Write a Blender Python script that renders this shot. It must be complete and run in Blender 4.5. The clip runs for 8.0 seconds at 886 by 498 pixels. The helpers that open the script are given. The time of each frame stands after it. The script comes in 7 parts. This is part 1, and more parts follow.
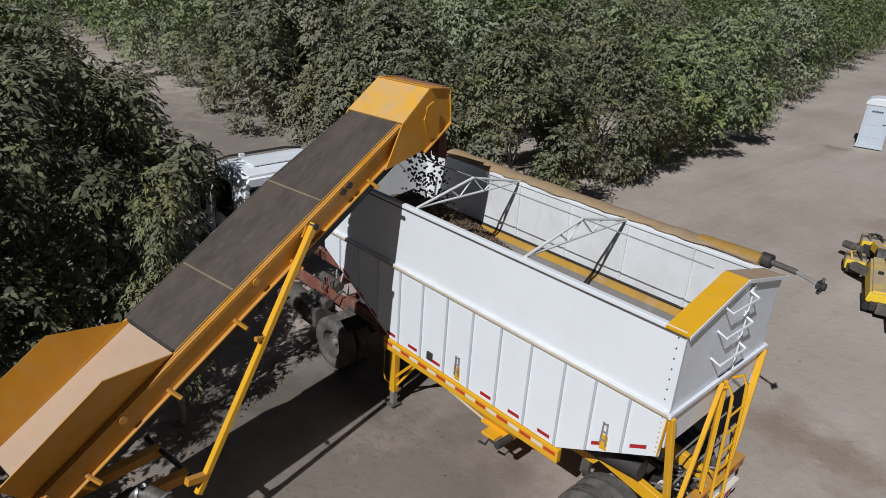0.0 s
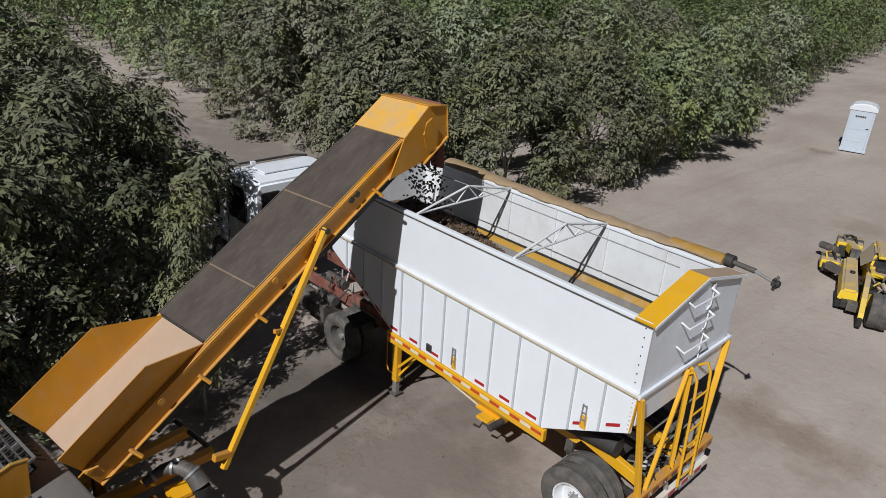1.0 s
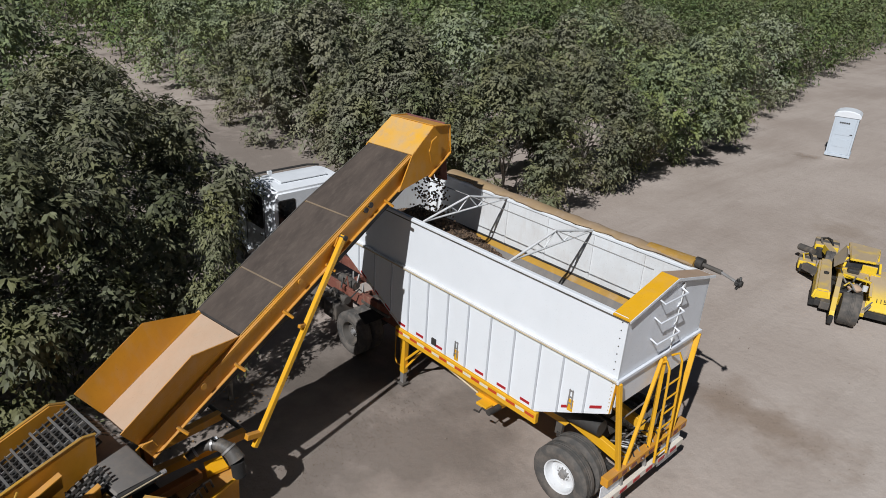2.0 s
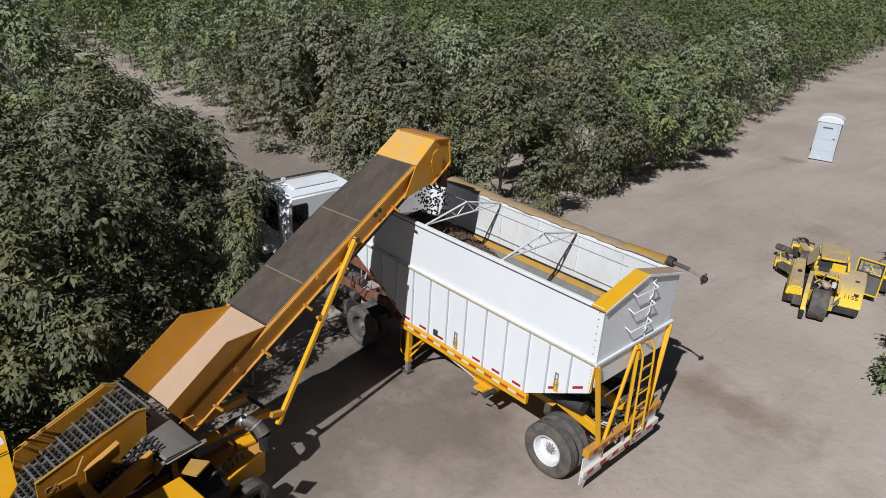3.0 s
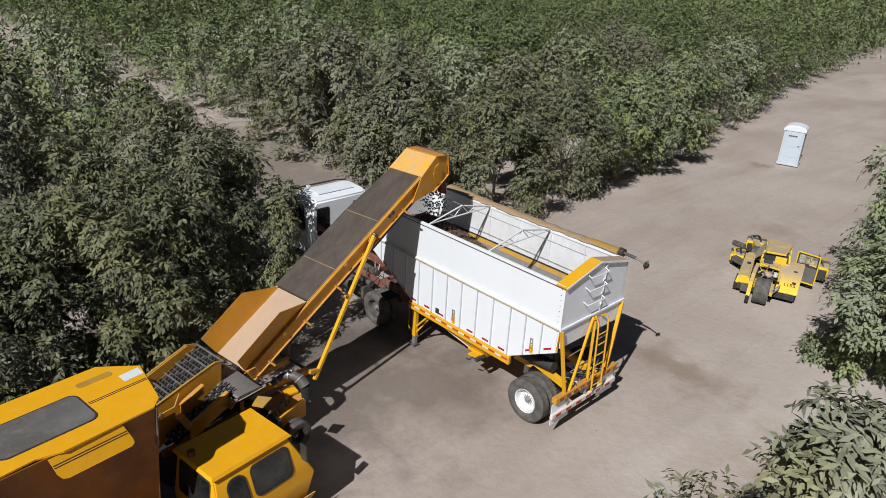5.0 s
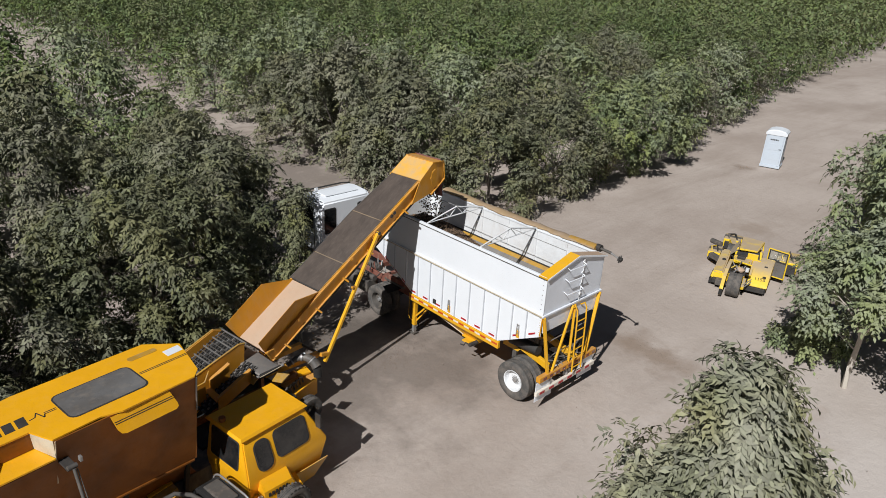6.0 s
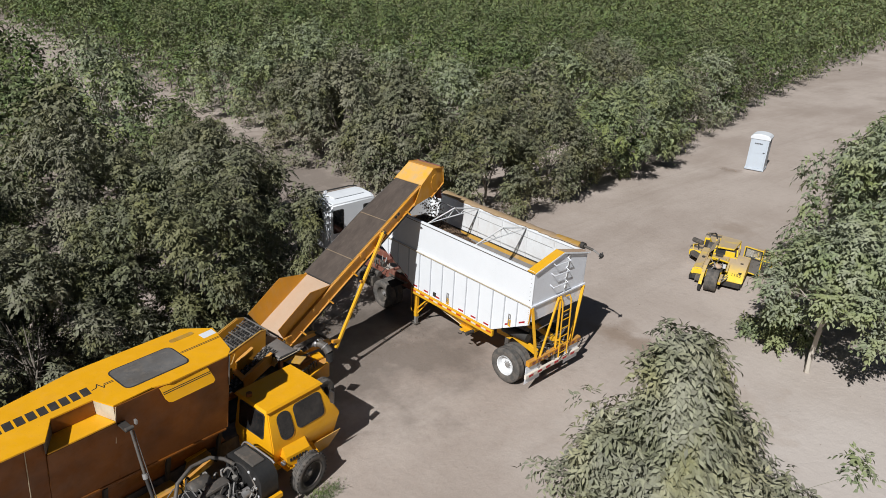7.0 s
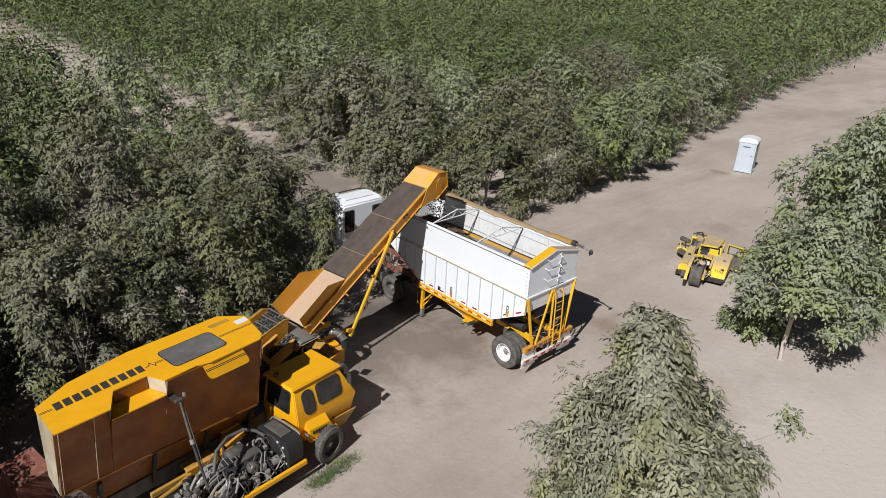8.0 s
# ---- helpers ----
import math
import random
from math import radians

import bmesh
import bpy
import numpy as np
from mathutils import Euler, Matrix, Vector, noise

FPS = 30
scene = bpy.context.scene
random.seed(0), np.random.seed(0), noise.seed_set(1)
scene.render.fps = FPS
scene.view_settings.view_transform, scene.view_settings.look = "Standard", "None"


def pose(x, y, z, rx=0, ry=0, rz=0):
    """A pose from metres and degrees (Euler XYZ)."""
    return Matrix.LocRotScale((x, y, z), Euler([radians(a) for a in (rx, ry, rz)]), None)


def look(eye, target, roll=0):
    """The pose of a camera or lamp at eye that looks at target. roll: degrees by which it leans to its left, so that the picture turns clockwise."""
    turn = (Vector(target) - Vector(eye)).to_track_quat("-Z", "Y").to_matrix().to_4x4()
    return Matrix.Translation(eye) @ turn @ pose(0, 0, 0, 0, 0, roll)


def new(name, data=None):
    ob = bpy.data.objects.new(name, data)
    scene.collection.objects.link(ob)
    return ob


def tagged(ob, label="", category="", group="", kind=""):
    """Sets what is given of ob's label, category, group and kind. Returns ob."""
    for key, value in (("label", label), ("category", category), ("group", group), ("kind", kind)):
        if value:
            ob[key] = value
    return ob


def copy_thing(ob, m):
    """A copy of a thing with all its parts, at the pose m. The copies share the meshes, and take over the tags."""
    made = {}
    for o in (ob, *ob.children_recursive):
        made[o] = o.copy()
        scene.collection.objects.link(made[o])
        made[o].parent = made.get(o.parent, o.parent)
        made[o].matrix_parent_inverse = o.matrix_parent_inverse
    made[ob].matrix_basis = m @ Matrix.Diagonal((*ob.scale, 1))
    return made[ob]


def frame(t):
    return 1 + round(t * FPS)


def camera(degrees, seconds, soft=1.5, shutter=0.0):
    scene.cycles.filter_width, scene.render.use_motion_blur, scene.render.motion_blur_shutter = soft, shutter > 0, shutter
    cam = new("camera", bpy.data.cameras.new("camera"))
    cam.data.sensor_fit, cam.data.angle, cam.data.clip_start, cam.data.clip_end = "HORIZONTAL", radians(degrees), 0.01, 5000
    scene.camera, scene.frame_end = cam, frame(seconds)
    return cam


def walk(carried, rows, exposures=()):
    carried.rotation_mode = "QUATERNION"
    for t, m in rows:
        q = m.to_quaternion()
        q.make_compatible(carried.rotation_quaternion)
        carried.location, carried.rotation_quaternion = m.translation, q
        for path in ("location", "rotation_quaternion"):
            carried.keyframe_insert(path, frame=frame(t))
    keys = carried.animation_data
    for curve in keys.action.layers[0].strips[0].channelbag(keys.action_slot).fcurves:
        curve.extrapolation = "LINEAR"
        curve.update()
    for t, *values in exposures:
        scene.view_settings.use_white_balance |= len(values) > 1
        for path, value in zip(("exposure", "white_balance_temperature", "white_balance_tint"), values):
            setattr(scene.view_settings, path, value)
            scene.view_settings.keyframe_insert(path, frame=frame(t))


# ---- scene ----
# camera and its flight: seconds, place, yaw, pitch, roll
cam = camera(65.17, 8.0, soft=0.65)
PATH = [
    (0.0, -6.506, -2.783, 7.623, -44.447, -23.664, 3.776),
    (0.5, -6.832, -3.140, 7.847, -44.525, -23.659, 3.761),
    (1.0, -7.208, -3.509, 8.100, -44.582, -23.660, 3.740),
    (1.5, -7.661, -3.901, 8.404, -44.603, -23.656, 3.713),
    (3.0, -9.126, -5.334, 9.328, -44.598, -23.606, 3.544),
    (3.5, -9.676, -5.869, 9.624, -44.578, -23.574, 3.489),
    (4.0, -10.269, -6.459, 9.934, -44.552, -23.541, 3.443),
    (4.5, -10.886, -7.105, 10.270, -44.534, -23.506, 3.395),
    (6.0, -12.752, -9.236, 11.318, -44.468, -23.423, 3.231),
    (6.5, -13.399, -9.962, 11.691, -44.445, -23.405, 3.201),
    (7.0, -14.081, -10.655, 12.075, -44.424, -23.404, 3.176),
    (7.5, -14.789, -11.340, 12.457, -44.404, -23.411, 3.157),
    (8.0, -15.539, -11.973, 12.838, -44.380, -23.429, 3.137),
]


def eye_row(t, x, y, z, yaw, pitch, roll):
    a, b = radians(yaw), radians(pitch)
    way = (-math.sin(a) * math.cos(b), math.cos(a) * math.cos(b), math.sin(b))
    return t, look((x, y, z), (x + way[0] * 10, y + way[1] * 10, z + way[2] * 10), roll)


walk(cam, [eye_row(*row) for row in PATH], exposures=[(0.0, -0.42, 6000, 10), (1.5, -0.30, 6050, 10), (3.5, -0.18, 6100, 10), (4.5, -0.12, 6150, 10), (6.5, -0.06, 6200, 10), (8.0, 0.0, 6250, 10)])

# daylight: clear sky and one low-angle sun from behind the camera's left
SUN = Vector((-0.6956, -0.2260, 0.6820)).normalized()
world = bpy.data.worlds.new("sky")
scene.world = world
world.use_nodes = True
sky = world.node_tree.nodes.new("ShaderNodeTexSky")
sky.sky_type, sky.sun_disc = "NISHITA", False
sky.sun_elevation = math.asin(SUN.z)
sky.sun_rotation = math.atan2(SUN.x, SUN.y)
world.node_tree.links.new(sky.outputs[0], world.node_tree.nodes["Background"].inputs[0])
world.node_tree.nodes["Background"].inputs[1].default_value = 0.02
sun = new("sun", bpy.data.lights.new("sun", "SUN"))
sun.data.energy, sun.data.angle, sun.data.color = 5.0, radians(0.5), (1.0, 0.98, 0.945)
sun.matrix_world = look(SUN * 60, (0, 0, 0))


# ---- materials ----
def material(name, rough=0.6, metal=0.0):
    m = bpy.data.materials.new(name)
    m.use_nodes = True
    nt = m.node_tree
    b = nt.nodes["Principled BSDF"]
    b.inputs["Roughness"].default_value, b.inputs["Metallic"].default_value = rough, metal
    return m, nt, b


def noise_fac(nt, scale, detail=4.0, lo=0.4, hi=0.6, rough=0.6, stretch=None, seed=0.0):
    """A noise between lo and hi, spread to 0..1, in the object's own metres."""
    tc = nt.nodes.new("ShaderNodeTexCoord")
    mp = nt.nodes.new("ShaderNodeMapping")
    mp.inputs["Location"].default_value = (seed, seed * 1.7, seed * 0.3)
    mp.inputs["Scale"].default_value = stretch or (1, 1, 1)
    nz = nt.nodes.new("ShaderNodeTexNoise")
    nz.inputs["Scale"].default_value, nz.inputs["Detail"].default_value, nz.inputs["Roughness"].default_value = scale, detail, rough
    rp = nt.nodes.new("ShaderNodeMapRange")
    rp.inputs["From Min"].default_value, rp.inputs["From Max"].default_value = lo, hi
    nt.links.new(tc.outputs["Object"], mp.inputs["Vector"])
    nt.links.new(mp.outputs["Vector"], nz.inputs["Vector"])
    nt.links.new(nz.outputs["Fac"], rp.inputs["Value"])
    return rp.outputs["Result"]


def mix(nt, fac, a, b, amount=1.0):
    mx = nt.nodes.new("ShaderNodeMix")
    mx.data_type = "RGBA"
    if amount != 1.0 and not isinstance(fac, float):
        mu = nt.nodes.new("ShaderNodeMath")
        mu.operation = "MULTIPLY"
        mu.inputs[1].default_value = amount
        nt.links.new(fac, mu.inputs[0])
        fac = mu.outputs[0]
    if isinstance(fac, float):
        mx.inputs["Factor"].default_value = fac
    else:
        nt.links.new(fac, mx.inputs["Factor"])
    for key, v in (("A", a), ("B", b)):
        sock = [s for s in mx.inputs if s.name == key and s.type == "RGBA"][0]
        if isinstance(v, tuple):
            sock.default_value = (*v, 1)
        else:
            nt.links.new(v, sock)
    return [s for s in mx.outputs if s.type == "RGBA"][0]


def bump(nt, b, fac, strength=0.3, dist=0.01):
    bp = nt.nodes.new("ShaderNodeBump")
    bp.inputs["Strength"].default_value, bp.inputs["Distance"].default_value = strength, dist
    nt.links.new(fac, bp.inputs["Height"])
    nt.links.new(bp.outputs["Normal"], b.inputs["Normal"])


def dusty_top(nt, least=0.45):
    """Dust that has settled on upward faces: 0..1 by the true normal's height."""
    g = nt.nodes.new("ShaderNodeNewGeometry")
    sp = nt.nodes.new("ShaderNodeSeparateXYZ")
    rp = nt.nodes.new("ShaderNodeMapRange")
    rp.inputs["From Min"].default_value, rp.inputs["From Max"].default_value = least, max(0.95, least + 0.05)
    nt.links.new(g.outputs["Normal"], sp.inputs[0])
    nt.links.new(sp.outputs["Z"], rp.inputs["Value"])
    return rp.outputs["Result"]


DUST = (0.42, 0.33, 0.24)


def painted(name, base, worn, rough=0.45, dust=0.35, stain=0.35, top_dust=0.0, scale=1.0, metal=0.0, least=0.45, thin=0.3):
    """Sheet metal paint: broad fading, fine grime, dust film."""
    m, nt, b = material(name, rough, metal)
    c = mix(nt, noise_fac(nt, 1.3 * scale, 5, 0.35, 0.7), base, worn, stain)
    c = mix(nt, noise_fac(nt, 6 * scale, 6, 0.5, 0.75, stretch=(1, 1, 0.35), seed=3), c, DUST, dust)
    c = mix(nt, noise_fac(nt, 45 * scale, 3, 0.62, 0.75, seed=7), c, tuple(x * 0.55 for x in worn), 0.4)
    if top_dust:
        d = nt.nodes.new("ShaderNodeMath")
        d.operation = "MULTIPLY"
        nt.links.new(dusty_top(nt, least), d.inputs[0])
        nt.links.new(noise_fac(nt, 1.6, 5, thin, thin + 0.3, seed=11), d.inputs[1])
        c = mix(nt, d.outputs[0], c, DUST, top_dust)
    nt.links.new(c, b.inputs["Base Color"])
    rr = nt.nodes.new("ShaderNodeMapRange")
    rr.inputs["To Min"].default_value, rr.inputs["To Max"].default_value = rough - 0.08, min(1, rough + 0.25)
    nt.links.new(noise_fac(nt, 4 * scale, 4, 0.35, 0.7, seed=5), rr.inputs["Value"])
    nt.links.new(rr.outputs["Result"], b.inputs["Roughness"])
    bump(nt, b, noise_fac(nt, 3, 3, 0.3, 0.7, seed=9), 0.12, 0.02)
    return m


WHITE = painted("white_paint", (0.80, 0.82, 0.84), (0.72, 0.74, 0.76), 0.4, 0.03, 0.3)
YELLOW_OLD = painted("old_yellow_paint", (0.46, 0.25, 0.02), (0.28, 0.17, 0.06), 0.6, 0.5, 0.7)
WHITE_IN = painted("white_liner", (0.76, 0.77, 0.77), (0.58, 0.55, 0.52), 0.6, 0.2, 0.5)
GREY_PANEL = painted("galvanised", (0.78, 0.80, 0.84), (0.68, 0.70, 0.73), 0.4, 0.06, 0.5)
RIB = painted("rib_grey", (0.52, 0.54, 0.57), (0.44, 0.45, 0.46), 0.5, 0.15)
YELLOW = painted("yellow_paint", (0.78, 0.41, 0.010), (0.62, 0.32, 0.02), 0.42, 0.12, 0.4)
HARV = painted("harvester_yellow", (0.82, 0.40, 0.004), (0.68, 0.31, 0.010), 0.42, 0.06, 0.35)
CONV = painted("conveyor_yellow", (0.62, 0.275, 0.010), (0.42, 0.18, 0.02), 0.5, 0.2, 0.5, top_dust=0.25)
PALE_GLASS = painted("dusty_glass", (0.16, 0.155, 0.15), (0.10, 0.085, 0.07), 0.3, 0.2, 0.8)
LID = painted("dusty_yellow_lid", (0.72, 0.37, 0.02), (0.56, 0.37, 0.17), 0.6, 0.6, 0.8)
PALE = painted("pale_and_sunlit", (0.58, 0.51, 0.38), (0.27, 0.20, 0.12), 0.5, 0.3, 0.75)
# darkened copy of the harvester yellow for unlit faces; also rusty frame parts
HARV_SHADE_RUST = painted("harvester_shade_and_rust", (0.27, 0.085, 0.005), (0.10, 0.034, 0.006), 0.5, 0.05, 0.8, scale=0.7)
SLAT = painted("pale_slat", (0.17, 0.165, 0.16), (0.11, 0.10, 0.09), 0.5, 0.25, 0.6)
HOSE = painted("dusty_hose", (0.30, 0.285, 0.265), (0.17, 0.155, 0.135), 0.5, 0.3, 0.5)
CROSS = painted("grey_belt", (0.20, 0.185, 0.17), (0.15, 0.135, 0.12), 0.8, 0.2, 0.6)
MACH = painted("lemon_paint", (0.80, 0.54, 0.012), (0.66, 0.44, 0.04), 0.5, 0.2, 0.5, top_dust=0.9, least=0.75, thin=0.18)
BRASS_TRIM = painted("trim_cream", (0.60, 0.50, 0.34), (0.45, 0.34, 0.18), 0.5, 0.2)
TAN = painted("dusty_chute", (0.49, 0.35, 0.245), (0.42, 0.27, 0.16), 0.75, 0.4, 0.5)
SETTLED = painted("settled_dust", (0.40, 0.33, 0.25), (0.46, 0.34, 0.10), 0.8, 0.4, 0.5)
CURTAIN = painted("red_rubber", (0.30, 0.115, 0.10), (0.22, 0.10, 0.085), 0.8, 0.3, 0.6)
SEAM = painted("dull_joint", (0.25, 0.185, 0.12), (0.13, 0.10, 0.07), 0.5, 0.2, 0.6)
RUST = painted("rusty_red", (0.22, 0.07, 0.045), (0.16, 0.08, 0.06), 0.75, 0.4, 0.6)
STEEL = painted("bare_steel", (0.42, 0.41, 0.40), (0.24, 0.22, 0.20), 0.45, 0.35, 0.6, metal=0.5)
ALLOY = painted("white_rim", (0.72, 0.73, 0.74), (0.5, 0.49, 0.47), 0.35, 0.2, 0.4)
DARK = painted("dark_iron", (0.028, 0.027, 0.026), (0.06, 0.052, 0.045), 0.6, 0.07, 0.6)
GREASY = painted("greasy_iron", (0.12, 0.108, 0.095), (0.045, 0.04, 0.036), 0.5, 0.3, 0.7)
TARP = painted("tarp_cloth", (0.31, 0.22, 0.145), (0.36, 0.24, 0.10), 0.85, 0.5, 0.9, scale=0.8)
RED = painted("red_tape", (0.42, 0.015, 0.02), (0.32, 0.02, 0.03), 0.4, 0.1)
RED_OR = painted("red_orange_tape", (0.55, 0.06, 0.015), (0.42, 0.05, 0.02), 0.4, 0.15)
TAPE_W = painted("white_tape", (0.75, 0.70, 0.62), (0.6, 0.5, 0.35), 0.4, 0.25)
PLASTIC = painted("pale_plastic", (0.52, 0.575, 0.635), (0.47, 0.52, 0.57), 0.5, 0.08, 0.3)
ROOF_PL = painted("white_plastic", (0.72, 0.74, 0.76), (0.66, 0.68, 0.70), 0.5, 0.05)
INK = painted("dark_lettering", (0.035, 0.03, 0.025), (0.06, 0.05, 0.04), 0.6, 0.05)
TRUNK = painted("grey_bark", (0.24, 0.215, 0.18), (0.13, 0.11, 0.09), 0.9, 0.3, 0.7, scale=3)
PALE_BARK = painted("pale_bark", (0.52, 0.47, 0.40), (0.38, 0.33, 0.27), 0.85, 0.3, 0.6)
# black parts, and shade laid in as black under and between things
BLACK = painted("black_and_shade", (0.015, 0.015, 0.015), (0.03, 0.027, 0.024), 0.7, 0.03)


def rubber():
    m, nt, b = material("tyre_rubber", 0.85)
    c = mix(nt, noise_fac(nt, 5, 5, 0.4, 0.65), (0.075, 0.071, 0.066), (0.17, 0.145, 0.122), 0.8)
    nt.links.new(c, b.inputs["Base Color"])
    bump(nt, b, noise_fac(nt, 40, 3, 0.3, 0.7), 0.3, 0.01)
    return m


def belt_cover():
    """Grey-brown rubber mat, worn and dusty lengthwise."""
    m, nt, b = material("rubber_mat", 0.7)
    c = mix(nt, noise_fac(nt, 2.2, 6, 0.35, 0.7, stretch=(0.6, 1.3, 1)), (0.060, 0.045, 0.036), (0.100, 0.076, 0.060))
    c = mix(nt, noise_fac(nt, 9, 6, 0.5, 0.8, stretch=(0.5, 1.6, 1), seed=4), c, (0.16, 0.128, 0.10), 0.35)
    nt.links.new(c, b.inputs["Base Color"])
    bump(nt, b, noise_fac(nt, 14, 4, 0.3, 0.7, stretch=(0.4, 1.5, 1)), 0.35, 0.01)
    return m


def glass():
    m, nt, b = material("tinted_glass", 0.08)
    b.inputs["Base Color"].default_value = (0.02, 0.022, 0.022, 1)
    b.inputs["Specular IOR Level"].default_value = 0.6
    nt.links.new(mix(nt, noise_fac(nt, 3, 5, 0.4, 0.75), (0.012, 0.013, 0.014), (0.06, 0.052, 0.045), 0.7), b.inputs["Base Color"])
    return m


def clear_glass():
    m, nt, b = material("clear_glass", 0.05)
    b.inputs["Transmission Weight"].default_value = 0.92
    b.inputs["Base Color"].default_value = (0.85, 0.88, 0.84, 1)
    return m


def dirt():
    """Fine pale dust over packed earth: broad drifts, wheel-drawn streaks, crumbs."""
    m, nt, b = material("dry_dirt", 0.95)
    c = mix(nt, noise_fac(nt, 0.13, 6, 0.35, 0.66), (0.36, 0.296, 0.25), (0.47, 0.40, 0.347))
    c = mix(nt, noise_fac(nt, 0.33, 7, 0.46, 0.72, stretch=(0.45, 1.2, 1), seed=4), c, (0.29, 0.232, 0.19), 0.6)
    c = mix(nt, noise_fac(nt, 0.9, 6, 0.52, 0.74, stretch=(0.10, 1.3, 1), seed=13), c, (0.51, 0.44, 0.385), 0.28)
    c = mix(nt, noise_fac(nt, 1.5, 6, 0.56, 0.74, stretch=(0.10, 1.3, 1), seed=17), c, (0.25, 0.20, 0.165), 0.25)
    c = mix(nt, noise_fac(nt, 2.6, 7, 0.52, 0.75, rough=0.7, seed=21), c, (0.30, 0.24, 0.195), 0.4)
    c = mix(nt, noise_fac(nt, 28, 4, 0.56, 0.76, rough=0.7, seed=8), c, (0.24, 0.19, 0.15), 0.2)
    # trodden, hull-stained earth round the harvester's conveyor
    tc = nt.nodes.new("ShaderNodeTexCoord")
    mp = nt.nodes.new("ShaderNodeMapping")
    mp.inputs["Location"].default_value, mp.inputs["Scale"].default_value = (0.30, -0.85, 0), (0.13, 0.17, 1)
    ln = nt.nodes.new("ShaderNodeVectorMath")
    ln.operation = "LENGTH"
    nt.links.new(tc.outputs["Object"], mp.inputs["Vector"])
    nt.links.new(mp.outputs["Vector"], ln.inputs[0])
    ad = nt.nodes.new("ShaderNodeMath")
    ad.operation = "MULTIPLY_ADD"
    ad.inputs[1].default_value = 0.9
    nt.links.new(noise_fac(nt, 0.6, 6, 0.2, 0.8, seed=41), ad.inputs[0])
    nt.links.new(ln.outputs["Value"], ad.inputs[2])
    st = nt.nodes.new("ShaderNodeMapRange")
    st.inputs["From Min"].default_value, st.inputs["From Max"].default_value = 1.25, 0.75
    nt.links.new(ad.outputs[0], st.inputs["Value"])
    c = mix(nt, st.outputs[0], c, (0.15, 0.122, 0.10), 0.75)
    # paler ground in front of the roadside trees
    mp2 = nt.nodes.new("ShaderNodeMapping")
    mp2.inputs["Location"].default_value, mp2.inputs["Scale"].default_value = (-0.30, 0.85, 0), (0.08, 0.10, 1)
    ln2 = nt.nodes.new("ShaderNodeVectorMath")
    ln2.operation = "LENGTH"
    nt.links.new(tc.outputs["Object"], mp2.inputs["Vector"])
    nt.links.new(mp2.outputs["Vector"], ln2.inputs[0])
    ad2 = nt.nodes.new("ShaderNodeMath")
    ad2.operation = "MULTIPLY_ADD"
    ad2.inputs[1].default_value = 0.5
    nt.links.new(noise_fac(nt, 0.35, 6, 0.2, 0.8, seed=51), ad2.inputs[0])
    nt.links.new(ln2.outputs["Value"], ad2.inputs[2])
    st2 = nt.nodes.new("ShaderNodeMapRange")
    st2.inputs["From Min"].default_value, st2.inputs["From Max"].default_value = 1.05, 0.45
    nt.links.new(ad2.outputs[0], st2.inputs["Value"])
    c = mix(nt, st2.outputs[0], c, (0.56, 0.50, 0.45), 0.75)
    # brown spill behind the trailer, scuffed patches down the road, darker lane and conveyor side
    for (x, y), (w, l), tone, seed in (((5.3, -0.6), (1.5, 3.0), (0.23, 0.165, 0.115), 61), ((29.3, 7.6), (1.1, 1.3), (0.24, 0.19, 0.15), 67), ((19.0, 2.5), (2.5, 1.6), (0.30, 0.235, 0.185), 71), ((2.5, -4.5), (5.0, 3.0), (0.36, 0.28, 0.22), 73), ((6.0, 22.0), (8.5, 18.0), (0.17, 0.14, 0.115), 79), ((-1.6, 6.4), (3.6, 2.6), (0.10, 0.082, 0.066), 83)):
        mp3 = nt.nodes.new("ShaderNodeMapping")
        mp3.inputs["Location"].default_value, mp3.inputs["Scale"].default_value = (-x / w, -y / l, 0), (1 / w, 1 / l, 1)
        ln3 = nt.nodes.new("ShaderNodeVectorMath")
        ln3.operation = "LENGTH"
        nt.links.new(tc.outputs["Object"], mp3.inputs["Vector"])
        nt.links.new(mp3.outputs["Vector"], ln3.inputs[0])
        ad3 = nt.nodes.new("ShaderNodeMath")
        ad3.operation = "MULTIPLY_ADD"
        ad3.inputs[1].default_value = 0.8
        nt.links.new(noise_fac(nt, 1.1, 6, 0.25, 0.75, seed=seed), ad3.inputs[0])
        nt.links.new(ln3.outputs["Value"], ad3.inputs[2])
        st3 = nt.nodes.new("ShaderNodeMapRange")
        st3.inputs["From Min"].default_value, st3.inputs["From Max"].default_value = 1.15, 0.55
        nt.links.new(ad3.outputs[0], st3.inputs["Value"])
        c = mix(nt, st3.outputs[0], c, tone, 0.7)
    nt.links.new(c, b.inputs["Base Color"])
    bump(nt, b, noise_fac(nt, 4, 8, 0.2, 0.8, rough=0.65), 0.35, 0.05)
    return m


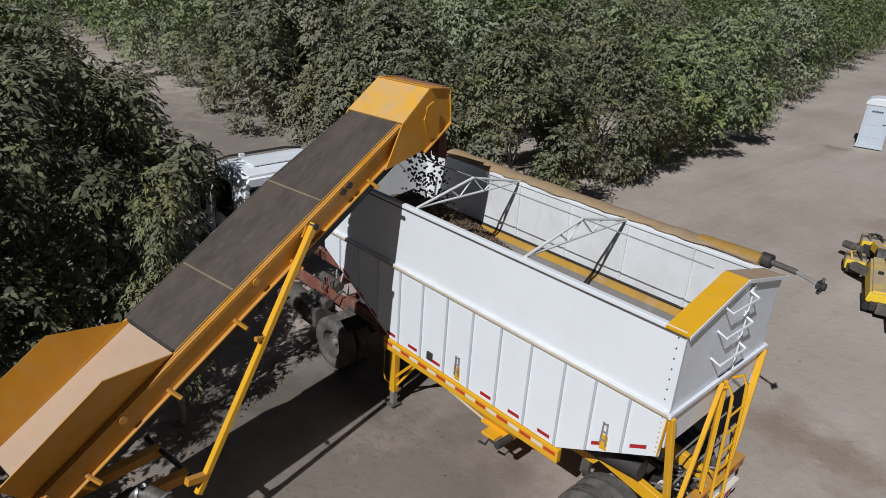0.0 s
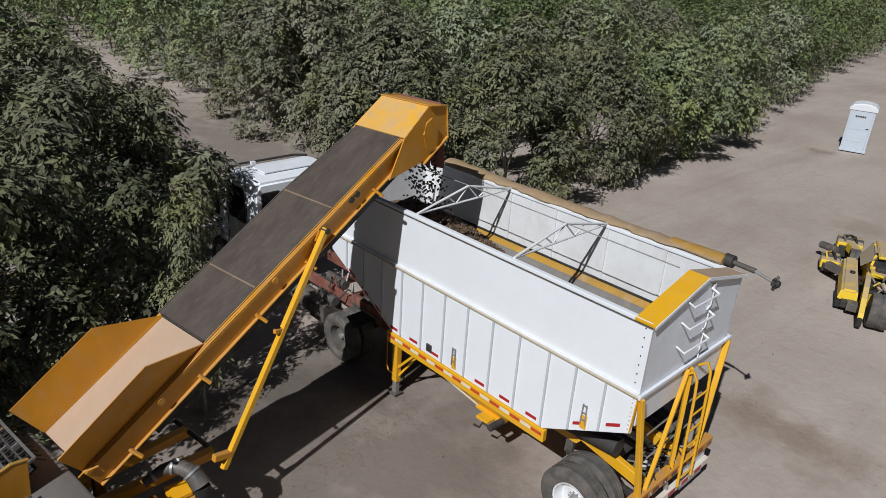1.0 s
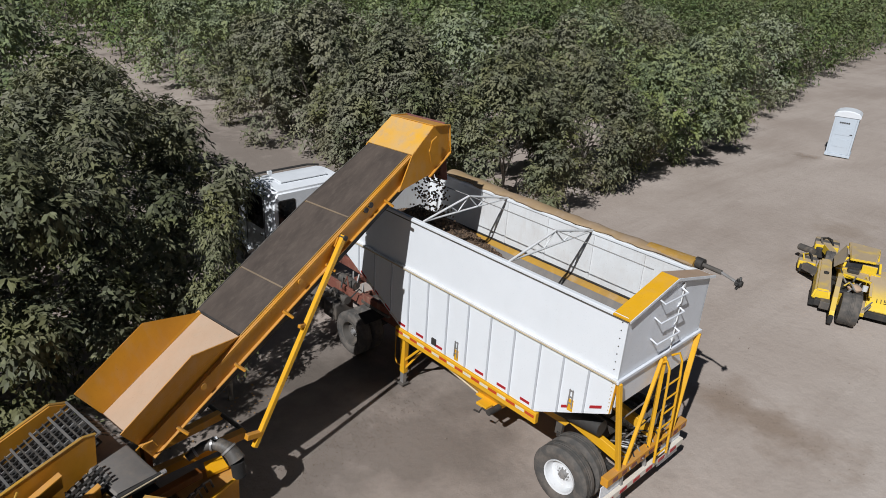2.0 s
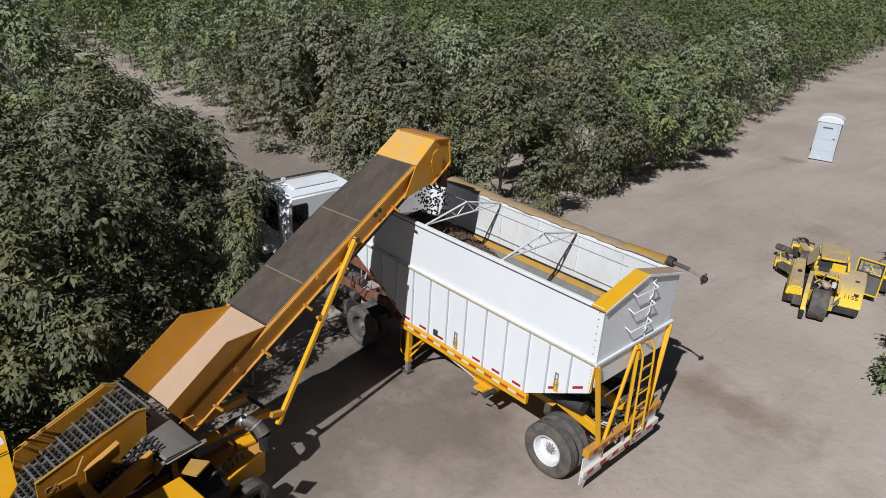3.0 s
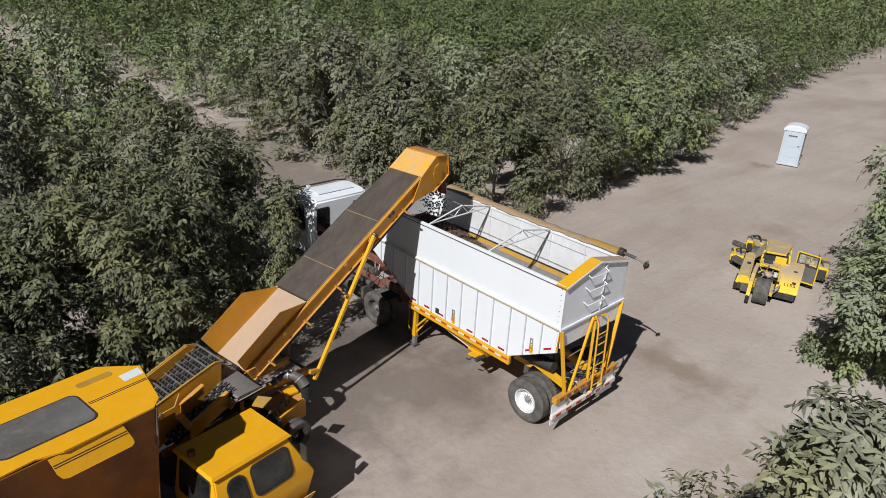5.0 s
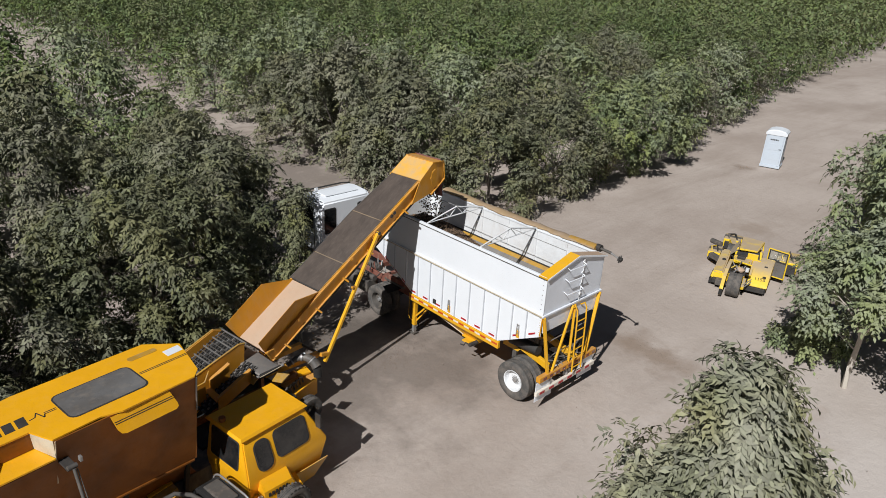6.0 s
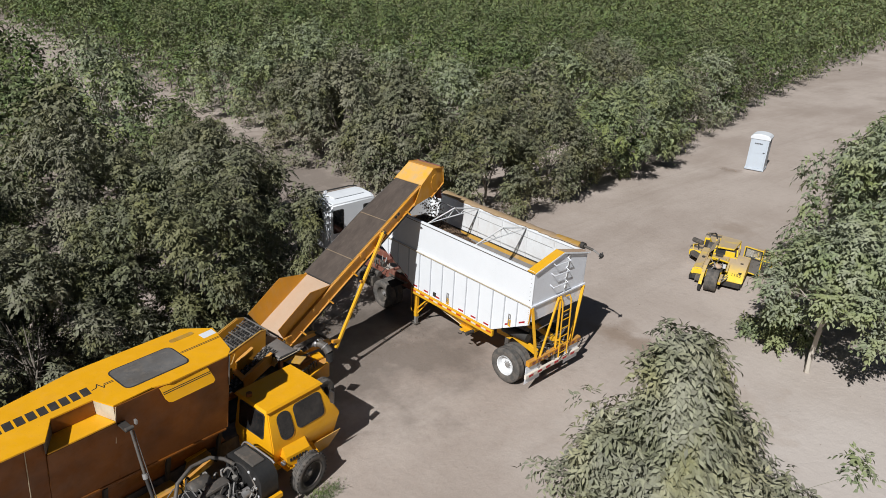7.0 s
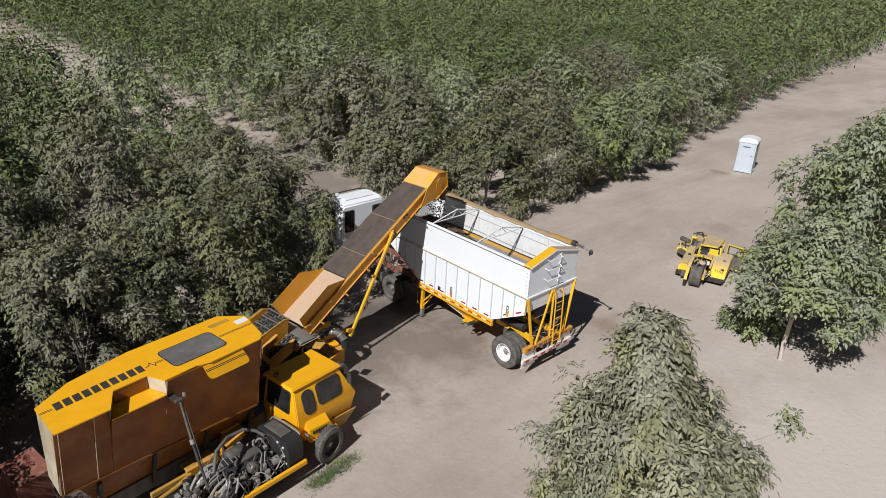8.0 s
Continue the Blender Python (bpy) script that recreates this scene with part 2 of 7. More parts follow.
def leaf(name, green, deep, dust, amount):
    """Leaves: each one varies, some yellowing; trees differ in how much dust lies on them; light passes through."""
    m, nt, b = material(name, 0.6)
    b.inputs["Specular IOR Level"].default_value = 0.15
    g = nt.nodes.new("ShaderNodeNewGeometry")
    oi = nt.nodes.new("ShaderNodeObjectInfo")
    c = mix(nt, g.outputs["Random Per Island"], deep, green)
    warm = nt.nodes.new("ShaderNodeMapRange")
    warm.inputs["From Min"].default_value, warm.inputs["From Max"].default_value = 0.45, 0.62
    nz = nt.nodes.new("ShaderNodeTexNoise")
    nz.inputs["Scale"].default_value = 0.9
    co = nt.nodes.new("ShaderNodeTexCoord")
    nt.links.new(co.outputs["Object"], nz.inputs["Vector"])
    nt.links.new(nz.outputs["Fac"], warm.inputs["Value"])
    c = mix(nt, warm.outputs[0], c, (green[0] * 1.25, green[1] * 1.1, green[2] * 0.6), 0.6)
    brown = nt.nodes.new("ShaderNodeMapRange")
    brown.inputs["From Min"].default_value, brown.inputs["From Max"].default_value = 0.56, 0.72
    nb = nt.nodes.new("ShaderNodeTexNoise")
    nb.inputs["Scale"].default_value = 0.28
    nt.links.new(co.outputs["Object"], nb.inputs["Vector"])
    nt.links.new(nb.outputs["Fac"], brown.inputs["Value"])
    c = mix(nt, brown.outputs[0], c, (green[0] * 1.15, green[1] * 0.72, green[2] * 0.8), 0.7)
    film = nt.nodes.new("ShaderNodeMath")
    film.operation = "MULTIPLY_ADD"
    film.inputs[1].default_value, film.inputs[2].default_value = 0.45, 0.30
    nt.links.new(oi.outputs["Random"], film.inputs[0])
    grain = nt.nodes.new("ShaderNodeMath")
    grain.operation = "MULTIPLY"
    nt.links.new(film.outputs[0], grain.inputs[0])
    nt.links.new(noise_fac(nt, 0.7, 5, 0.3, 0.62), grain.inputs[1])
    c = mix(nt, grain.outputs[0], c, dust, amount)
    nt.links.new(c, b.inputs["Base Color"])
    tr = nt.nodes.new("ShaderNodeBsdfTranslucent")
    nt.links.new(mix(nt, 0.5, c, (0.18, 0.22, 0.02)), tr.inputs["Color"])
    ms = nt.nodes.new("ShaderNodeMixShader")
    ms.inputs[0].default_value = 0.04
    nt.links.new(b.outputs[0], ms.inputs[1])
    nt.links.new(tr.outputs[0], ms.inputs[2])
    nt.links.new(ms.outputs[0], nt.nodes["Material Output"].inputs["Surface"])
    return m


RUBBER, MAT, GLASS, CLEAR, DIRT = rubber(), belt_cover(), glass(), clear_glass(), dirt()
LEAF_NEAR = leaf("dusty_leaf", (0.140, 0.158, 0.072), (0.022, 0.030, 0.014), (0.29, 0.272, 0.21), 1.05)
LEAF_PALE = leaf("pale_dusty_leaf", (0.215, 0.225, 0.125), (0.045, 0.052, 0.028), (0.43, 0.415, 0.33), 1.15)
LEAF_ROAD = leaf("roadside_leaf", (0.19, 0.24, 0.09), (0.055, 0.078, 0.034), (0.37, 0.375, 0.30), 0.85)
LEAF_YOUNG = leaf("young_leaf", (0.155, 0.175, 0.062), (0.04, 0.052, 0.018), (0.28, 0.265, 0.19), 0.9)
LEAF_FAR = leaf("green_leaf", (0.125, 0.195, 0.070), (0.022, 0.040, 0.015), (0.26, 0.225, 0.15), 0.65)


# ---- mesh helpers ----
def finish(bm, name, mat, smooth=False):
    me = bpy.data.meshes.new(name)
    bmesh.ops.recalc_face_normals(bm, faces=bm.faces)
    bm.to_mesh(me)
    bm.free()
    me.materials.append(mat)
    if smooth:
        me.shade_smooth()
        me.set_sharp_from_angle(angle=radians(40))
    return me


def part(name, bm, mat, parent, label="", smooth=False):
    ob = new(name, finish(bm, name, mat, smooth))
    ob.parent = parent
    if label:
        tagged(ob, label=label)
    return ob


def thing(name, m, label, category, group="", kind=""):
    ob = new(name)
    ob.empty_display_size = 0.3
    ob.matrix_basis = m
    return tagged(ob, label, category, group, kind)


def B():
    return bmesh.new()


def box(bm, x0, x1, y0, y1, z0, z1, bevel=0.0):
    vs = bmesh.ops.create_cube(bm, size=1.0)["verts"]
    for v in vs:
        v.co = Vector(((x0 + x1) / 2 + v.co.x * (x1 - x0), (y0 + y1) / 2 + v.co.y * (y1 - y0), (z0 + z1) / 2 + v.co.z * (z1 - z0)))
    if bevel:
        es = {e for v in vs for e in v.link_edges}
        bmesh.ops.bevel(bm, geom=list(es), offset=bevel, segments=2, profile=0.6, affect="EDGES")
    return bm


def axes(p, q):
    p, q = Vector(p), Vector(q)
    d = (q - p).normalized()
    s = d.cross(Vector((0, 0, 1)))
    s = Vector((1, 0, 0)) if s.length < 1e-4 else s.normalized()
    return p, q, d, s, s.cross(d)


def beam(bm, p, q, w, h, bevel=0.006):
    """A bar of w across and h deep from p to q."""
    p, q, d, s, u = axes(p, q)
    rings = []
    for c in (p, q):
        rings.append([bm.verts.new(c + s * (a * w / 2) + u * (b * h / 2)) for a, b in ((-1, -1), (1, -1), (1, 1), (-1, 1))])
    fs = [bm.faces.new(rings[0][::-1]), bm.faces.new(rings[1])]
    for i in range(4):
        fs.append(bm.faces.new((rings[0][i], rings[0][(i + 1) % 4], rings[1][(i + 1) % 4], rings[1][i])))
    if bevel:
        es = {e for f in fs for e in f.edges}
        bmesh.ops.bevel(bm, geom=list(es), offset=min(bevel, w * 0.25, h * 0.25), segments=1, affect="EDGES")
    return bm


def tube(bm, pts, r, n=8, r1=None, cap=True):
    """A round bar along a line of points."""
    pts = [Vector(p) for p in pts]
    rings = []
    for i, c in enumerate(pts):
        a, b = pts[max(0, i - 1)], pts[min(len(pts) - 1, i + 1)]
        _, _, d, s, u = axes(a, b)
        k = i / max(1, len(pts) - 1)
        rr = r + ((r1 if r1 is not None else r) - r) * k
        rings.append([bm.verts.new(c + (s * math.cos(t) + u * math.sin(t)) * rr) for t in (2 * math.pi * j / n for j in range(n))])
    for a, b in zip(rings, rings[1:]):
        for j in range(n):
            bm.faces.new((a[j], a[(j + 1) % n], b[(j + 1) % n], b[j]))
    if cap:
        bm.faces.new(rings[0][::-1])
        bm.faces.new(rings[-1])
    return bm


def plate(bm, pts, thick, up=None):
    """A flat sheet with thickness through its corner points."""
    pts = [Vector(p) for p in pts]
    n = (pts[1] - pts[0]).cross(pts[-1] - pts[0]).normalized() if up is None else Vector(up).normalized()
    a = [bm.verts.new(p) for p in pts]
    b = [bm.verts.new(p - n * thick) for p in pts]
    bm.faces.new(a)
    bm.faces.new(b[::-1])
    for i in range(len(pts)):
        j = (i + 1) % len(pts)
        bm.faces.new((a[i], b[i], b[j], a[j]))
    return bm


def solid(bm, sections):
    """A closed skin through polygons of equal corner count."""
    rows = [[bm.verts.new(Vector(p)) for p in s] for s in sections]
    n = len(rows[0])
    for a, b in zip(rows, rows[1:]):
        for i in range(n):
            bm.faces.new((a[i], a[(i + 1) % n], b[(i + 1) % n], b[i]))
    bm.faces.new(rows[0][::-1])
    bm.faces.new(rows[-1])
    return bm


def lathe(bm, profile, centre, axis="X", n=28):
    """A ring body round an axis: profile of (along, radius), closed on itself."""
    c = Vector(centre)
    rows = []
    for i in range(n):
        t = 2 * math.pi * i / n
        row = []
        for a, r in profile:
            p = (a, r * math.cos(t), r * math.sin(t)) if axis == "X" else (r * math.cos(t), a, r * math.sin(t)) if axis == "Y" else (r * math.cos(t), r * math.sin(t), a)
            row.append(bm.verts.new(c + Vector(p)))
        rows.append(row)
    m = len(profile)
    for i in range(n):
        a, b = rows[i], rows[(i + 1) % n]
        for j in range(m):
            k = (j + 1) % m
            bm.faces.new((a[j], a[k], b[k], b[j]))
    return bm


def tyre_profile(w, r, rim):
    return [(-w * 0.38, rim), (-w * 0.5, rim + (r - rim) * 0.35), (-w * 0.48, r * 0.93), (-w * 0.36, r), (-w * 0.12, r), (-w * 0.11, r - 0.012), (-w * 0.04, r - 0.012), (-w * 0.03, r),
            (w * 0.03, r), (w * 0.04, r - 0.012), (w * 0.11, r - 0.012), (w * 0.12, r), (w * 0.36, r), (w * 0.48, r * 0.93), (w * 0.5, rim + (r - rim) * 0.35), (w * 0.38, rim)]


def wheel(parent, name, centre, r, rim, w, face=-1, rim_mat=None, lugs=8, axis="X"):
    """A wheel with its tyre, dished rim, hub and nuts; face: the side on which the dish shows."""
    hub = new(name)
    hub.parent = parent
    hub.matrix_basis = Matrix.Translation(centre) @ (pose(0, 0, 0, 0, 0, 90) if axis == "Y" else Matrix())
    part("tyre", lathe(B(), tyre_profile(w, r, rim), (0, 0, 0), n=36), RUBBER, hub, smooth=True)
    f = face
    bm = lathe(B(), [(f * w * 0.46, rim), (f * w * 0.42, rim * 0.93), (f * w * -0.12, rim * 0.84), (f * w * -0.15, rim * 0.52), (f * w * -0.04, rim * 0.38), (f * w * -0.04, 0.01), (f * w * -0.2, 0.01), (f * w * -0.34, rim * 0.9), (-f * w * 0.38, rim)], (0, 0, 0), n=28)
    part("rim", bm, rim_mat or ALLOY, hub, smooth=True)
    bm = lathe(B(), [(f * w * -0.04, 0.01), (f * w * -0.04, rim * 0.26), (f * w * 0.2, rim * 0.2), (f * w * 0.24, 0.01)], (0, 0, 0), n=16)
    part("hub_cap", bm, STEEL, hub, smooth=True)
    for i in range(lugs):
        t = 2 * math.pi * i / lugs
        c = Vector((f * w * -0.06, math.cos(t) * rim * 0.34, math.sin(t) * rim * 0.34))
        part("wheel_nut", tube(B(), [c, c + Vector((f * 0.03, 0, 0))], 0.014, 6), STEEL, hub)
    return hub


def bars(parent, origin, right, up, count, w, h, gap, mat, name="lettering_bar"):
    """A line of plain bars in place of writing."""
    o, r, u = Vector(origin), Vector(right).normalized(), Vector(up).normalized()
    n = r.cross(u)
    for i in range(count):
        c = o + r * (i * (w + gap))
        part(name, plate(B(), [c, c + r * w, c + r * w + u * h, c + u * h], 0.003, n), mat, parent)


def lettering(parent, text, origin, right, up, size, mat, name="lettering"):
    """Readable characters laid flat on a surface."""
    cu = bpy.data.curves.new(name, "FONT")
    cu.body, cu.size, cu.extrude, cu.resolution_u = text, size, 0.002, 3
    src = bpy.data.objects.new(name, cu)
    me = bpy.data.meshes.new_from_object(src)
    bpy.data.objects.remove(src)
    r, u = Vector(right).normalized(), Vector(up)
    n = r.cross(u).normalized()
    u = n.cross(r)
    me.transform(Matrix((r, u, n)).transposed().to_4x4())
    me.transform(Matrix.Translation(origin))
    me.materials.clear()
    me.materials.append(mat)
    ob = new(name, me)
    ob.parent = parent
    return ob


# ---- ground: one sheet to the horizon, finer and gently uneven round the yard ----
def ground_sheet():
    bm = B()
    steps = [-900, -400, -200, -110, -70, -50] + [-40 + 1.0 * i for i in range(101)] + [75, 95, 130, 200, 400, 900]
    rows = []
    for y in steps:
        row = []
        for x in steps:
            z = 0.05 * noise.noise(Vector((x * 0.12, y * 0.12, 2))) + 0.02 * noise.noise(Vector((x * 0.7, y * 0.7, 5)))
            k = min(1.0, max(0.0, (math.hypot(x - 3, y - 4) - 5) / 10))
            row.append(bm.verts.new((x, y, -0.03 + z * (0.35 + 0.65 * k) - 0.0)))
        rows.append(row)
    for a, b in zip(rows, rows[1:]):
        for i in range(len(steps) - 1):
            bm.faces.new((a[i], a[i + 1], b[i + 1], b[i]))
    return bm


ground = part("ground", ground_sheet(), DIRT, None, smooth=True)
tagged(ground, "dry tan compacted dirt yard with faint wheel marks", "ground", kind="structure")


# ---- hopper trailer ----
W, L, TOP, BELT = 2.46, 6.95, 3.95, 2.88
RIBS = [0.49, 0.98, 1.46, 2.02, 2.57, 3.12, 3.66, 4.21, 4.76, 5.31, 5.86, 6.41]


def side_low(y):
    """Lower edge of the side panels along the trailer."""
    if y < 1.42:
        return 2.28 + (1.5 - 2.28) * y / 1.42
    if y < 5.0:
        return 1.5
    return 1.5 + (y - 5.0) * 0.52


def build_trailer():
    t = thing("hopper_trailer", Matrix(), "white ribbed hopper trailer on a yellow frame, tarp rolled open", "trailer")
    for x, s in ((0.0, 1), (W, -1)):
        xi = x + s * 0.04
        a, b = min(x, xi), max(x, xi)
        part("upper_wall", box(B(), a, b, 0.0, L, BELT + 0.03, TOP - 0.05, 0.004), WHITE, t)
        part("liner", box(B(), min(xi, xi + s * 0.012), max(xi, xi + s * 0.012), 0.03, L - 0.03, BELT + 0.08, TOP - 0.05), WHITE_IN, t, "scuffed white inner liner")
        part("top_rail", box(B(), min(x - s * 0.012, x + s * 0.075), max(x - s * 0.012, x + s * 0.075), 0.0, L, TOP - 0.048, TOP + 0.012, 0.012), WHITE, t)
        part("rail_lip", box(B(), min(x - s * 0.016, x), max(x - s * 0.016, x) - 0.001, 0.0, L, TOP - 0.064, TOP - 0.050), GREASY, t)
        bm = B()
        box(bm, min(x - s * 0.05, x), max(x - s * 0.05, x), -0.02, L, BELT + 0.005, BELT + 0.035, 0.008)
        part("belt_rail", bm, WHITE_IN, t, "dusty white belt rail")
        part("belt_strip", box(B(), min(x - s * 0.056, x), max(x - s * 0.056, x), -0.02, L, BELT - 0.016, BELT + 0.003), BRASS_TRIM, t)
        edges = [0.02] + RIBS + [L - 0.05]
        for p, q in zip(edges, edges[1:]):
            cut = [1.42, 5.0]
            ys = [p] + [c for c in cut if p < c < q] + [q]
            low = [(y, side_low(y)) for y in ys]
            pts = [(x, y, z) for y, z in low] + [(x, q, BELT - 0.03), (x, p, BELT - 0.03)]
            part("side_panel", plate(B(), pts, 0.03, (-s, 0, 0)), WHITE, t)
        for y in RIBS:
            z = side_low(y)
            bm = B()
            box(bm, min(x - s * 0.028, x - s * 0.001), max(x - s * 0.028, x - s * 0.001), y - 0.016, y + 0.016, z + 0.02, BELT - 0.034, 0.006)
            part("rib", bm, RIB, t)
        # yellow edging with rivets on the rear end of the side
        part("edge_trim", beam(B(), (x - s * 0.006, 0.0, BELT - 0.03), (x - s * 0.006, 0.03, 2.28), 0.05, 0.012), YELLOW, t)
        for i in range(8):
            z = BELT - 0.08 - i * 0.07
            part("rivet", box(B(), min(x - s * 0.012, x), max(x - s * 0.012, x), 0.06, 0.076, z, z + 0.016), BRASS_TRIM, t)
        for i in range(44):
            y = 0.09 + i * 0.115
            part("rivet", box(B(), min(x - s * 0.010, x), max(x - s * 0.010, x), y, y + 0.014, BELT - 0.062, BELT - 0.048), BRASS_TRIM, t)
        for i in range(7):
            z = 3.05 + i * 0.135
            part("bolt", tube(B(), [(x, 0.09, z), (x - s * 0.010, 0.09, z)], 0.010, 6), GREASY, t)
        # lower frame rail and its reflective tape
        part("frame_rail", box(B(), min(x - s * 0.03, x + s * 0.06), max(x - s * 0.03, x + s * 0.06), 1.36, 5.12, 1.27, 1.485, 0.012), YELLOW, t, "yellow lower frame rail")
        for i in range(17):
            y = 1.40 + i * 0.218
            part("reflective_tape", box(B(), min(x - s * 0.034, x), max(x - s * 0.034, x), y, y + 0.2, 1.375, 1.43), RED_OR if i % 2 == 0 else TAPE_W, t)
        for y in (0.18, 0.70, 1.55, 2.10, 2.65, 3.75, 4.30, 4.85):
            z = side_low(y) + (0.10 if y < 1.42 else 0.06)
            dz = -0.55 if y < 1.42 else 0.0
            part("reflector", plate(B(), [(x - s * 0.006, y, z), (x - s * 0.006, y + 0.21, z + dz * 0.21), (x - s * 0.006, y + 0.21, z + 0.055 + dz * 0.21), (x - s * 0.006, y, z + 0.055)], 0.004, (-s, 0, 0)), RED, t)
        for y in (0.74, 3.36):
            z = side_low(y) + 0.1
            part("latch_plate", box(B(), min(x - s * 0.012, x), max(x - s * 0.012, x), y - 0.05, y + 0.05, z - 0.06, z + 0.16), YELLOW, t)
            for k in (-0.04, 0.04):
                part("latch_bar", beam(B(), (x - s * 0.03, y + k, z + 0.02), (x - s * 0.03, y + k * 0.7, z + 0.36), 0.014, 0.014, 0), STEEL, t)
            for k in (0.1, 0.22, 0.34):
                part("latch_rung", beam(B(), (x - s * 0.03, y - 0.04, z + k), (x - s * 0.03, y + 0.04, z + k), 0.012, 0.02, 0), STEEL, t)
        part("marker_box", box(B(), min(x - s * 0.03, x), max(x - s * 0.03, x), 3.92, 4.04, 1.58, 1.72, 0.006), DARK, t)
        # front slanted edge with its striped tape
        for i in range(6):
            y = 5.1 + i * 0.21
            part("reflective_tape", plate(B(), [(x - s * 0.005, y, side_low(y) + 0.03), (x - s * 0.005, y + 0.2, side_low(y + 0.2) + 0.03), (x - s * 0.005, y + 0.2, side_low(y + 0.2) + 0.08), (x - s * 0.005, y, side_low(y) + 0.08)], 0.004, (-s, 0, 0)), RED if i % 2 else TAPE_W, t)
    # rear wall with its ridge, cap, lower slope
    rear = [(0.03, BELT + 0.02), (W - 0.03, BELT + 0.02), (W - 0.03, TOP), (1.2, 4.24), (0.03, TOP)]
    part("rear_wall", plate(B(), [(x, 0.0, z) for x, z in rear], 0.035, (0, -1, 0)), GREY_PANEL, t, "pale grey ridged rear wall")
    part("rear_belt", box(B(), -0.05, W + 0.05, -0.05, -0.002, BELT - 0.03, BELT + 0.03, 0.01), GREY_PANEL, t)
    part("end_cap", plate(B(), [(-0.04, -0.05, TOP + 0.0), (1.2, -0.05, 4.275), (1.2, 0.25, 4.275), (-0.04, 0.25, TOP + 0.0)], 0.03, (-0.25, 0, 1)), YELLOW, t, "yellow painted slope of the rear cap")
    part("end_cap", plate(B(), [(1.202, -0.05, 4.275), (W + 0.04, -0.05, TOP), (W + 0.04, 0.25, TOP), (1.202, 0.25, 4.275)], 0.03, (0.25, 0, 1)), TAN, t, "dust covered slope of the rear cap")
    part("cap_edge", beam(B(), (-0.05, -0.058, TOP - 0.02), (1.2, -0.058, 4.25), 0.012, 0.05), WHITE, t)
    part("cap_edge", beam(B(), (1.2, -0.058, 4.25), (W + 0.05, -0.058, TOP - 0.02), 0.012, 0.05), WHITE, t)
    part("rear_slope", plate(B(), [(0.03, 0.0, BELT - 0.03), (W - 0.03, 0.0, BELT - 0.03), (W - 0.1, 0.02, 2.34), (0.1, 0.02, 2.34)], 0.03, (0, -1, 0)), GREY_PANEL, t)
    # both hopper undersides are black: the shade below is in their colour
    part("rear_slope", plate(B(), [(0.1, 0.03, 2.33), (W - 0.1, 0.03, 2.33), (W - 0.7, 1.7, 1.25), (0.7, 1.7, 1.25)], 0.03, (0, -0.5, -0.8)), BLACK, t, "hopper underside, its shade painted black")
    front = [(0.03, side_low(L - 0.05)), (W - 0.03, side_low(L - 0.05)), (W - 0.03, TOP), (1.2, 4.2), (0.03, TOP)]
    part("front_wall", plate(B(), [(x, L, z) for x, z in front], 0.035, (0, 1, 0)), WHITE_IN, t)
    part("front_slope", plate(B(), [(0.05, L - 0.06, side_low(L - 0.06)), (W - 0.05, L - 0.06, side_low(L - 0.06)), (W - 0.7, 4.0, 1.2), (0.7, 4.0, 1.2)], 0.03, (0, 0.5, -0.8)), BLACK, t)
    # inside: yellow ledges and hopper slopes
    for x, s in ((0.055, 1), (W - 0.055, -1)):
        part("inner_seam", box(B(), min(x, x + s * 0.02), max(x, x + s * 0.02), 0.04, L - 0.04, BELT + 0.05, BELT + 0.085), DARK, t)
        part("inner_ledge", plate(B(), [(x, 0.04, BELT + 0.04), (x, L - 0.04, BELT + 0.04), (x + s * 0.10, L - 0.04, BELT - 0.05), (x + s * 0.10, 0.04, BELT - 0.05)], 0.02), YELLOW_OLD, t, "yellow inner ledge")
        part("hopper_slope", plate(B(), [(x + s * 0.102, 0.05, BELT - 0.05), (x + s * 0.102, L - 0.05, BELT - 0.05), (W / 2 - s * 0.2, L - 0.6, 1.35), (W / 2 - s * 0.2, 0.9, 1.35)], 0.02), CROSS, t, "worn steel hopper slope")
    part("hopper_end", plate(B(), [(0.1, 0.05, BELT - 0.05), (W - 0.1, 0.05, BELT - 0.05), (W / 2 + 0.3, 1.9, 1.4), (W / 2 - 0.3, 1.9, 1.4)], 0.02), STEEL, t)
    # posts up the inner far wall
    for y in (1.22, 2.32, 3.42, 4.5):
        part("inner_post", box(B(), W - 0.075, W - 0.055, y - 0.025, y + 0.025, BELT + 0.09, TOP - 0.06), WHITE_IN, t)
    # peaked bows that carry the tarp, with plan bracing
    for y in (2.36, 4.52):
        bow = new("tarp_bow")
        bow.parent = t
        n1, n2, ap = (0.05, y, TOP + 0.02), (W - 0.05, y, TOP + 0.02), (1.22, y, 4.24)
        for p, q, r in ((n1, ap, 0.022), (ap, n2, 0.022), (n1, n2, 0.02), ((0.75, y, 4.12), (0.95, y, TOP + 0.02), 0.013), ((0.95, y, TOP + 0.02), ap, 0.013), ((1.5, y, TOP + 0.02), ap, 0.013), ((1.5, y, TOP + 0.02), (1.75, y, 4.12), 0.013)):
            part("bow_tube", tube(B(), [p, q], r, 8), WHITE_IN, bow, smooth=True)
    part("ridge_cable", tube(B(), [(1.22, 6.9, 4.23), (1.24, 4.52, 4.25), (1.22, 2.36, 4.25), (1.22, 0.4, 4.24)], 0.009, 6), STEEL, t)
    # tarp rolled up along the far rail, crank pipe at its end
    bm = B()
    pts, n = [], 40
